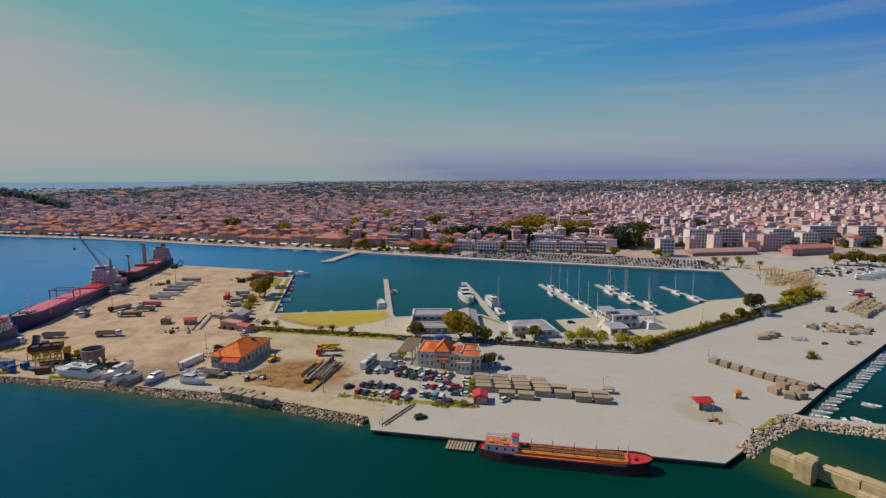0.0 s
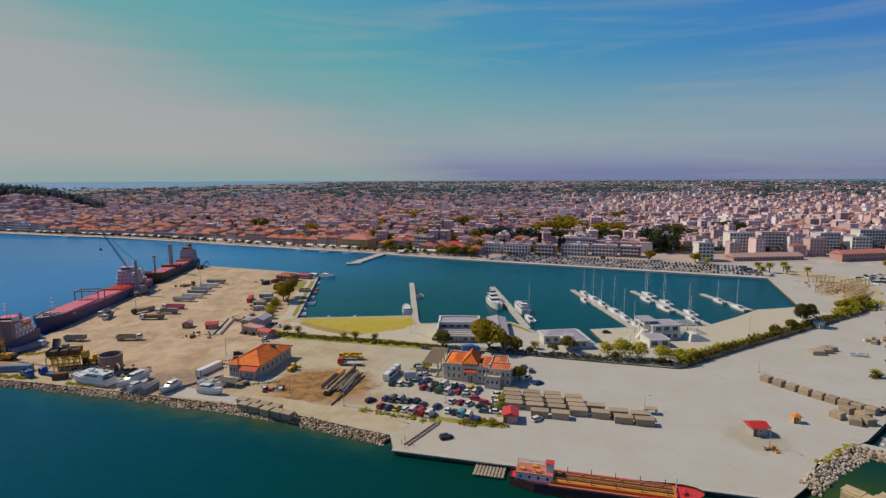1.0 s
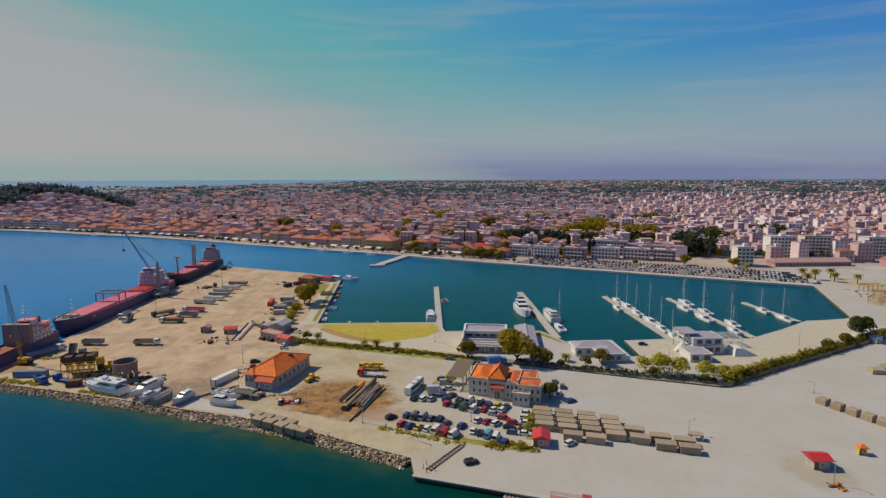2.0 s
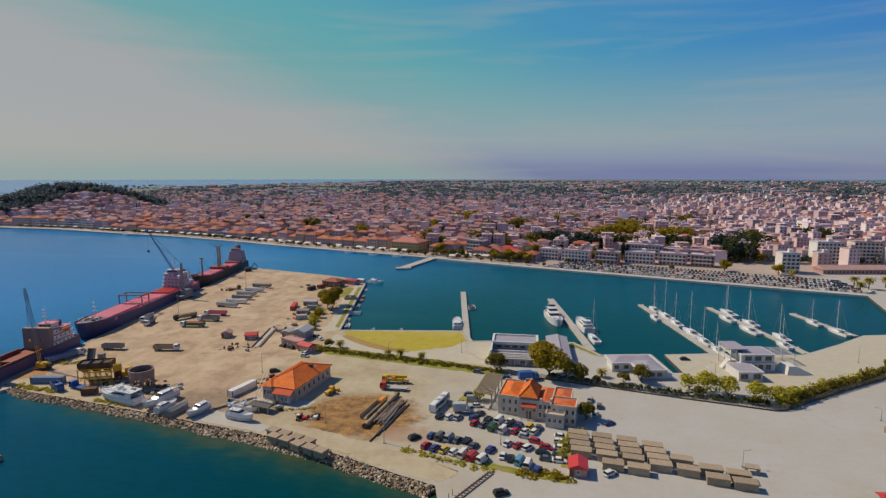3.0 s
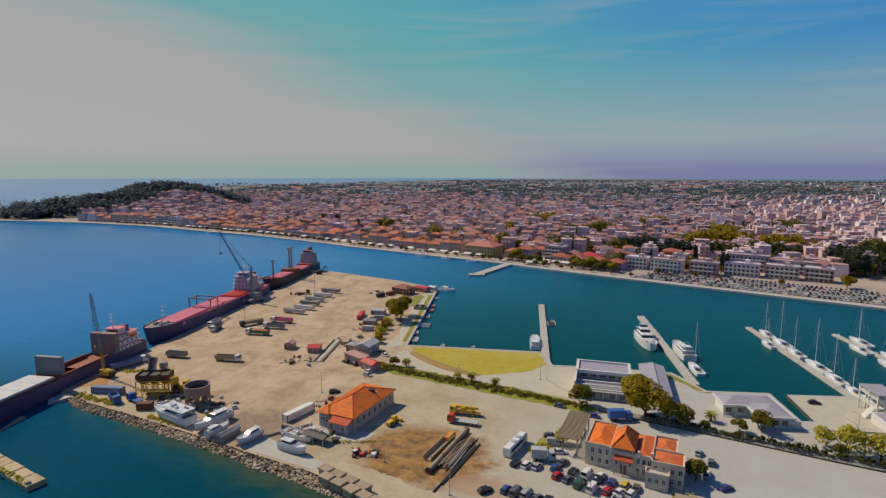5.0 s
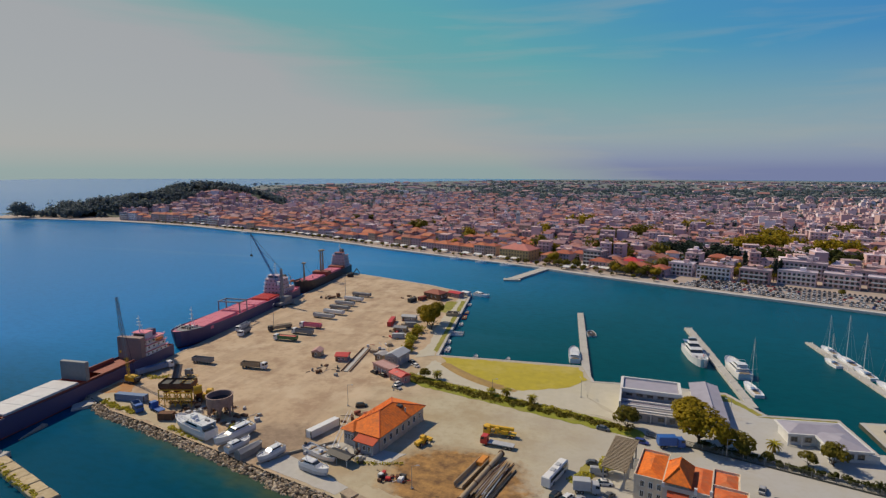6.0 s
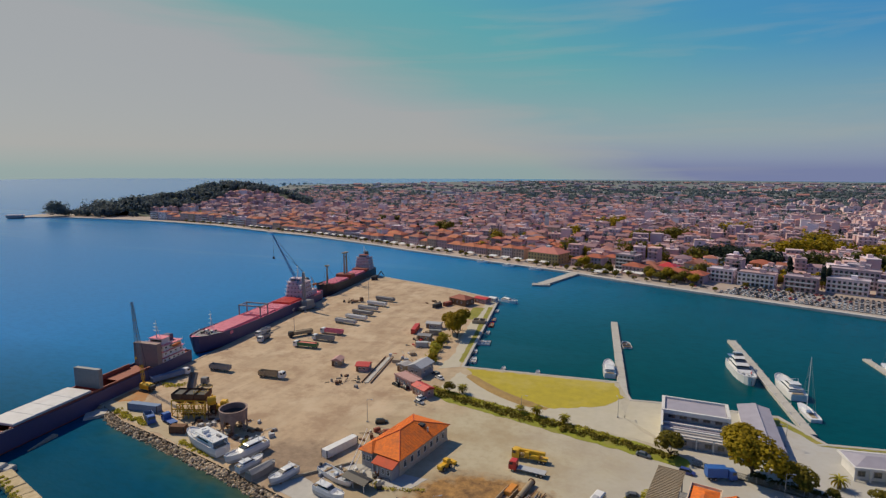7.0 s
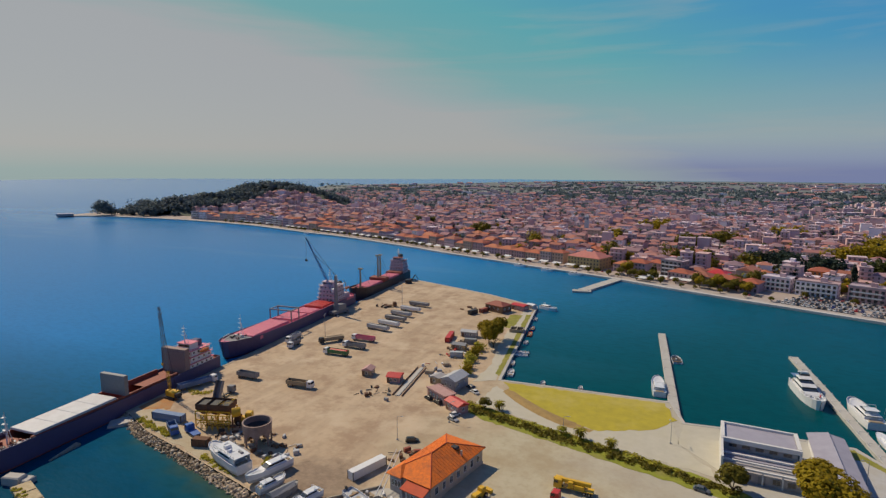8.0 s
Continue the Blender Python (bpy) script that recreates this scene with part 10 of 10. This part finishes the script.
def clear(x, y, r):
    i, j = int(x // 30), int(y // 30)
    for a in (i - 1, i, i + 1):
        for b in (j - 1, j, j + 1):
            for p in GRID.get((a, b), ()):
                if (p[0] - x) ** 2 + (p[1] - y) ** 2 < (p[2] + r) ** 2:
                    return False
    GRID.setdefault((i, j), []).append((x, y, r))
    return True


for a, b, q in TAKEN:
    GRID.setdefault((int(a // 30), int(b // 30)), []).append((a, b, q))
PARK = [(186, 566, 14), (196, 600, 19), (218, 622, 17), (150, 650, 20), (105, 632, 20), (-40, 640, 22), (30, 660, 24), (60, 640, 18), (-106, 651, 11), (-129, 795, 12), (-47, 765, 15), (-11, 815, 16), (85, 712, 13), (137, 815, 20), (7, 634, 9), (134, 750, 20), (172, 722, 24), (110, 735, 14), (-200, 700, 10), (-300, 780, 14), (250, 690, 16), (330, 720, 18), (-420, 850, 14), (60, 900, 20), (-90, 930, 22), (240, 900, 22)]
n_far = 0
for k in range(26000):
    v = random.random()
    cy = 560 + 1650 * v ** 1.5
    spread = 0.82 * cy + 150
    cx = rnd(-1.0 * cy - 120, 0.92 * cy + 140)
    if cy < quay_y(cx) + 55 or (cx < -830 and cy < 960) or (cx > 200 and cy < 575):
        continue
    if any((cx - a) ** 2 + (cy - b) ** 2 < q * q for a, b, q in PARK):
        continue
    # the hill's foot stays wooded
    if hill_z(cx, cy) > (33 if cx > -930 and cy < 1085 else 4) or cx < -0.86 * cy - 20 and cy > 960:
        continue
    if cy > 1080 and random.random() < (cy - 1080) / 820:
        continue
    w, d = rnd(8, 17), rnd(8, 13)
    if not clear(cx, cy, max(w, d) * 0.46):
        continue
    old = random.random() < (0.85 if cx < -60 else 0.55 if cx < 150 else 0.36)
    h = random.choice([3.6, 6.6, 6.6, 9.6]) if old else random.choice([6.6, 6.6, 9.6, 9.6, 12.6, 15.8])
    if cy > 1100:
        h *= 0.85
    far_house(cx, cy, quay_turn(cx) * 0.6 + random.choice([0, 0, 90]) + rnd(-14, 14), w, d, h, old, cy < 1000, max(0.0, hill_z(cx, cy) - 1.0))
    n_far += 1
# houses up the near slope of the hill
for k in range(1500):
    cx, cy = rnd(-905, -720), rnd(830, 1085)
    z = hill_z(cx, cy)
    if not 3 < z < 32 or not clear(cx, cy, 6.0):
        continue
    far_house(cx, cy, rnd(-20, 20), rnd(9, 15), rnd(8, 12), random.choice([6.6, 9.6, 9.6]), random.random() < 0.6, True, max(0.0, z - 1.5))
# scattered sheds and white halls out on the plain
for k in range(760):
    cy = rnd(1700, 4000)
    cx = rnd(-0.85 * cy, 0.88 * cy)
    if cx < (-0.70 * cy if cy < 2500 else -1700 + (cy - 2500) * 0.42):
        continue
    far_house(cx, cy, rnd(-20, 20), rnd(14, 50), rnd(10, 22), rnd(4, 8), random.random() < 0.3, False)
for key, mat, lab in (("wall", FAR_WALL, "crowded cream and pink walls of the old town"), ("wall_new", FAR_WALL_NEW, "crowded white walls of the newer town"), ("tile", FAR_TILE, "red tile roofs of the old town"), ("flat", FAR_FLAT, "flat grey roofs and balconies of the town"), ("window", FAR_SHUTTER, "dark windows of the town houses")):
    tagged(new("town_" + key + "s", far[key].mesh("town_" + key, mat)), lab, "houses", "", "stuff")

# ---- trees of the town, the wooded hill and the plain ----
g = Geo()
nx, ny = 46, 34
for j in range(ny + 1):
    for i in range(nx + 1):
        px_, py_ = -1200 + i * 640 / nx, 800 + j * 680 / ny
        g.v.append((px_, py_, hill_z(px_, py_) - 1.2 if py_ > quay_y(px_) + 40 and px_ > -1190 else -3.0))
for j in range(ny):
    for i in range(nx):
        a = j * (nx + 1) + i
        g.f.append((a, a + 1, a + nx + 2, a + nx + 1))
        g.m.append(0)
setting("hill", g, MEADOW, "low wooded hill beside the town")
woods = {0: Geo(), 1: Geo(), 3: Geo(), 4: Geo(), 5: Geo()}
r = random.Random(77)
for k in range(4200):
    x, y = r.uniform(-1120, -700), r.uniform(740, 1300)
    z = hill_z(x, y)
    if x > -905 and z < 31 + r.uniform(0, 5) and y < 1100:
        continue
    if y < quay_y(x) + 26 or z < 7 + r.uniform(0, 6) and not (x < -850 and y < 1010 and x > -1040):
        continue
    if -930 < x < -840 and y < 812 or x > -845 and y < 985:
        continue
    if x < -1090 + max(0, (y - 1000) * 0.3):
        continue
    h = r.uniform(9, 15)
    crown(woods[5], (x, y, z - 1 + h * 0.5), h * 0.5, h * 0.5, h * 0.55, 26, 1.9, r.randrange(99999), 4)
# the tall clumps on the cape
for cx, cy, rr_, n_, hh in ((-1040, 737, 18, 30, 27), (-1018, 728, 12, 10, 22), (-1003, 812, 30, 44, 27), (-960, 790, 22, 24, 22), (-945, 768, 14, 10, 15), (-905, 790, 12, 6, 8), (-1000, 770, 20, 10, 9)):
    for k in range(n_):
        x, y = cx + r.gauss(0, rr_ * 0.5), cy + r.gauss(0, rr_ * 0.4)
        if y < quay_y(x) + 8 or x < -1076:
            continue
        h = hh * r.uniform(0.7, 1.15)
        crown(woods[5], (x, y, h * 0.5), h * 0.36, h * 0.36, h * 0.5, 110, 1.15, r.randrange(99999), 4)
# the parks and gardens of the town
for a, b, q in PARK:
    lf = 3 if 100 < a < 180 and b > 700 else r.choice([0, 3, 1, 0, 3, 4])
    for k in range(int(q * 1.5)):
        x, y = a + r.gauss(0, q * 0.45), b + r.gauss(0, q * 0.45)
        h = r.uniform(13, 22) if a > 170 and b < 640 else r.uniform(9, 17)
        crown(woods[r.choice([4, 1, 1, 4]) if a > 170 and b < 640 else lf], (x, y, h * 0.55), h * 0.4, h * 0.4, h * 0.5, 46, 1.25, r.randrange(99999), 4)
for k in range(5600):
    cy = 560 + 2000 * r.random() ** 1.6
    x = r.uniform(-0.95 * cy, 0.92 * cy)
    if cy < quay_y(x) + 38 or x < -960 or (200 < x < 330 and cy < 560):
        continue
    h = r.uniform(4.5, 9.5) * (1.35 if r.random() < 0.1 else 1)
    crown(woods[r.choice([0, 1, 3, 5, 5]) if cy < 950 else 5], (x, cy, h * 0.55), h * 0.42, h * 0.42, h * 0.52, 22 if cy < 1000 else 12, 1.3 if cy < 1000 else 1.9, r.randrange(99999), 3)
# cypresses between the roofs
for k in range(70):
    cy = 580 + 500 * r.random()
    x = r.uniform(-0.8 * cy, 0.8 * cy)
    if cy < quay_y(x) + 45:
        continue
    h = r.uniform(9, 16)
    crown(woods[4], (x, cy, h * 0.5), 1.9, 1.9, h * 0.55, 40, 0.9, r.randrange(99999), 4)
# woods out on the plain, to the horizon
for k in range(9000):
    cy = 1180 + 2820 * r.random() ** 1.3
    x = r.uniform(-0.85 * cy, 0.92 * cy)
    if x < (-0.8 * cy + 60 if cy < 2700 else -0.26 * cy) or math.hypot(x, cy) > 4450:
        continue
    if noise.noise((x * 0.0022, cy * 0.0011, 3.0)) < -0.08 and r.random() < 0.85:
        continue
    h = r.uniform(5, 9) + (7 if r.random() < 0.03 else 0)
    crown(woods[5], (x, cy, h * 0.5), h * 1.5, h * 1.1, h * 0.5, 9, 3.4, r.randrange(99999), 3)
for k, lab in ((0, "olive-green garden trees of the town"), (1, "dark green trees of the town and plain"), (3, "ochre spring trees of the town"), (4, "dark pines and woods"), (5, "pine woods on the hill and cape, tinted with distance haze")):
    tagged(new("woods", woods[k].mesh("woods", LEAF[k])), lab, "trees", "", "stuff")

# ---- the waterfront ----
random.seed(61)
# rows of cars on the town car park, in a band along the quay
FAR_CAR = []


def far_car(ci):
    t = thing("car", "%s car in the town car park" % CAR_PAINTS[ci][1], "car", None, "cars in the town car park")
    g = Geo()
    g.chamfer(0, 0, 0.3, 4.2, 1.75, 0.65, 0.12)
    part("body", g, CAR_PAINTS[ci][0], t)
    g = Geo()
    g.obox(-0.25, 0, 0.93, 2.7, 1.6, 0.52, 0, 0, (0.62, 0.8))
    part("glass", g, GLASS, t)
    g = Geo()
    g.obox(-0.25, 0, 1.45, 1.65, 1.3, 0.05)
    part("roof", g, CAR_PAINTS[ci][0], t)
    g = Geo()
    g.obox(0, 0, 0, 3.4, 1.6, 0.3)
    part("underbody", g, TYRE, t)
    return t


JOINED = [Geo(), Geo()]


def joined_car(m):
    for k, (z, lx, ly, h, dx, tp) in enumerate(((0.05, 4.2, 1.75, 0.9, 0, (0.95, 0.9)), (0.95, 2.7, 1.6, 0.5, -0.25, (0.62, 0.8)))):
        g = Geo()
        g.obox(dx, 0, z, lx, ly, h, 0, 0, tp)
        JOINED[k].add([m @ Vector(p) for p in g.v], g.f)


for i in range(9):
    FAR_CAR.append(None)
placed = 0
for lane in range(5):
    x = 16.0 + lane * 2
    while x < 232 - lane * 3:
        a = quay_turn(x)
        off = 9.0 + lane * 8.6
        cx, cy = x - math.sin(radians(a)) * off, quay_y(x) + math.cos(radians(a)) * off
        x += 2.75 if lane % 2 else 2.65
        if random.random() < 0.06 or (cx < 20 and lane > 2) or cy > 522 + (200 - cx) * 0.1 and cx > 190:
            continue
        ci = random.choices(range(9), [50, 18, 16, 2, 4, 9, 0, 0, 0])[0]
        m = pose(cx, cy, 0, 0, 0, a + 90 + rnd(-3, 3))
        if placed > 130:
            joined_car(m)
        elif FAR_CAR[ci] is None:
            FAR_CAR[ci] = far_car(ci)
            FAR_CAR[ci].matrix_basis = m
        else:
            copy_thing(FAR_CAR[ci], m)
        placed += 1
for k in range(46):
    x = rnd(-600, 5)
    a = quay_turn(x)
    off = rnd(15, 19)
    joined_car(pose(x - math.sin(radians(a)) * off, quay_y(x) + math.cos(radians(a)) * off, 0, 0, 0, a + rnd(-4, 4)))
# awnings and young trees along the promenade
awn = None
for x, y, a in along([(q, quay_y(q) + 14) for q in range(-740, -60, 40)], 13.0):
    if random.random() < 0.3:
        continue
    m = pose(x, y + 3, 0, 0, 0, a + rnd(-3, 3))
    if awn is None:
        awn = thing("cafe_awning", "white cafe awning on the promenade", "awning", m, "awnings on the promenade")
        g = Geo()
        g.add([(-4, -2.5, 2.5), (4, -2.5, 2.5), (4, 2.5, 3.3), (-4, 2.5, 3.3), (-4, -2.5, 2.35), (4, -2.5, 2.35), (4, 2.5, 3.15), (-4, 2.5, 3.15)], [(0, 1, 2, 3), (7, 6, 5, 4), (0, 4, 5, 1), (1, 5, 6, 2), (2, 6, 7, 3), (3, 7, 4, 0)])
        part("canvas", g, WHITE_PAINT, awn)
        for sx in (-3.8, 3.8):
            g = Geo()
            g.obox(sx, -2.3, 0, 0.12, 0.12, 2.4)
            part("post", g, STEEL, awn)
    else:
        copy_thing(awn, m)
for x, y, a in along([(q, quay_y(q) + 8) for q in range(-740, 30, 40)], 8.5):
    if random.random() < 0.25:
        continue
    put_tree("dark", x + rnd(-1.5, 1.5), y + rnd(-1, 2), rnd(0.42, 0.72))
for x, y, s in ((-70, 556, 1.0), (-62, 556, 1.2), (-30, 552, 1.2), (-20, 548, 1.0), (-12, 546, 1.1), (-5, 556, 1.3), (-76, 562, 0.9), (60, 556, 1.0), (88, 552, 1.1), (8, 548, 1.0)):
    put_tree("dark", x, y, s)
for x, y, s, k in ((-88, 566, 1.0, "dark"), (-79, 561, 0.9, "dark"), (-83, 570, 1.2, "ochre"), (-55, 553, 0.6, "dark"), (-45, 549, 0.7, "dark"), (-28, 541, 0.9, "ochre"), (-22, 537, 1.1, "dark"), (-16, 541, 1.2, "ochre"), (-10, 534, 1.0, "dark"), (-4, 539, 1.3, "dark"), (2, 532, 1.0, "ochre"), (-96, 612, 1.5, "ochre"), (-90, 618, 1.6, "ochre"),
                   (8, 560, 1.7, "dark"), (14, 566, 1.5, "dark"), (36, 535, 0.6, "dark"), (62, 526, 0.6, "dark"), (118, 508, 0.7, "dark"), (160, 512, 1.1, "ochre"), (196, 500, 1.0, "ochre"), (203, 494, 0.8, "bright")):
    put_tree(k, x, y, s)
for x, y in ((-64, 557), (-56, 560), (-46, 556), (-38, 553), (-70, 549), (4, 548)):
    copy_thing(awn, pose(x, y, 0, 0, 0, -22 + rnd(-4, 4)))
for x, y in ((86, 551), (90, 554), (33, 568), (70, 575)):
    put_tree("cypress", x, y, rnd(0.9, 1.3))


PALE_TIMBER = material("pale_timber", (0.48, 0.35, 0.21), 0.85, second=(0.36, 0.25, 0.14), amount=0.6, scale=1.2)


def timber_frame(x, y, rot, n):
    t = thing("timber_pergola", "unfinished pale timber pergola frame", "pergola", pose(x, y, 0, 0, 0, rot), "timber pergolas")
    for i in range(n):
        for s in (-1, 1):
            g = Geo()
            g.obox(i * 4.0, s * 3.0, 0, 0.5, 0.5, 3.4)
            part("post", g, PALE_TIMBER, t)
        g = Geo()
        g.obox(i * 4.0, 0, 3.4, 0.35, 7.6, 0.4)
        part("beam", g, PALE_TIMBER, t)
    for s in (-1, 1):
        g = Geo()
        g.obox((n - 1) * 2.0, s * 3.0, 3.8, n * 4.0, 0.3, 0.3)
        part("purlin", g, PALE_TIMBER, t)


for x, y, rot, n in ((236, 362, 42, 6), (246, 374, 42, 6), (240, 386, 30, 5), (228, 378, 42, 4), (258, 400, 25, 6), (244, 414, 20, 5)):
    timber_frame(x, y, rot, n)
g = Geo()
g.prism([(224, 372), (248, 352), (272, 384), (286, 430), (262, 462), (240, 452), (252, 420)], -0.3, 0.05)
setting("building_plot", g, SHORE_DUST, "bare earth plot with timber frames")
scrap("broken timbers on the building plot", 250, 395, 16, 22, 40, 20, [WOOD, BROWN, TAN, WOOD])
scrap("pale sawn beams heaped on the building plot", 243, 384, 15, 18, 45, 23, [PALE_TIMBER, TAN, PALE_TIMBER, LIGHT_GREY])
for k in range(46):
    joined_car(pose(rnd(280, 345), rnd(405, 445), 0, 0, 0, rnd(0, 360)))
for k in range(5):
    truck_between((300 + k * 9, 396 + k * 5), (313 + k * 9, 393 + k * 5), "white coach parked on the bus yard", WHITE_PAINT, WHITE_PAINT, "box", 12.0)
# the low light tower at the cape's tip
t = thing("cape_building", "low flat building at the tip of the cape", "building", pose(-1078, 697, 0, 0, 0, 45))
g = Geo()
g.box(-12, -6, 0, 12, 6, 4)
part("wall", g, GREY_WALL, t)
g = Geo()
g.box(-13, -7, 4, 13, 7, 4.6)
part("roof", g, FLAT_ROOF, t)

FAR_PAINT = material("far_car_paint", (0.5, 0.5, 0.5), 0.35, island=[(0.70, 0.70, 0.70), (0.36, 0.37, 0.39), (0.02, 0.02, 0.02), (0.66, 0.66, 0.66), (0.30, 0.05, 0.05), (0.05, 0.06, 0.12), (0.12, 0.12, 0.13), (0.60, 0.60, 0.62), (0.72, 0.72, 0.72), (0.05, 0.05, 0.05), (0.55, 0.54, 0.54), (0.25, 0.25, 0.27)])
tagged(new("parked_cars", JOINED[0].mesh("parked_cars", FAR_PAINT)), "many parked cars along the town quay", "cars", "", "stuff")
tagged(new("parked_car_glass", JOINED[1].mesh("parked_car_glass", GLASS)), "dark glass of the parked cars", "cars", "", "stuff")
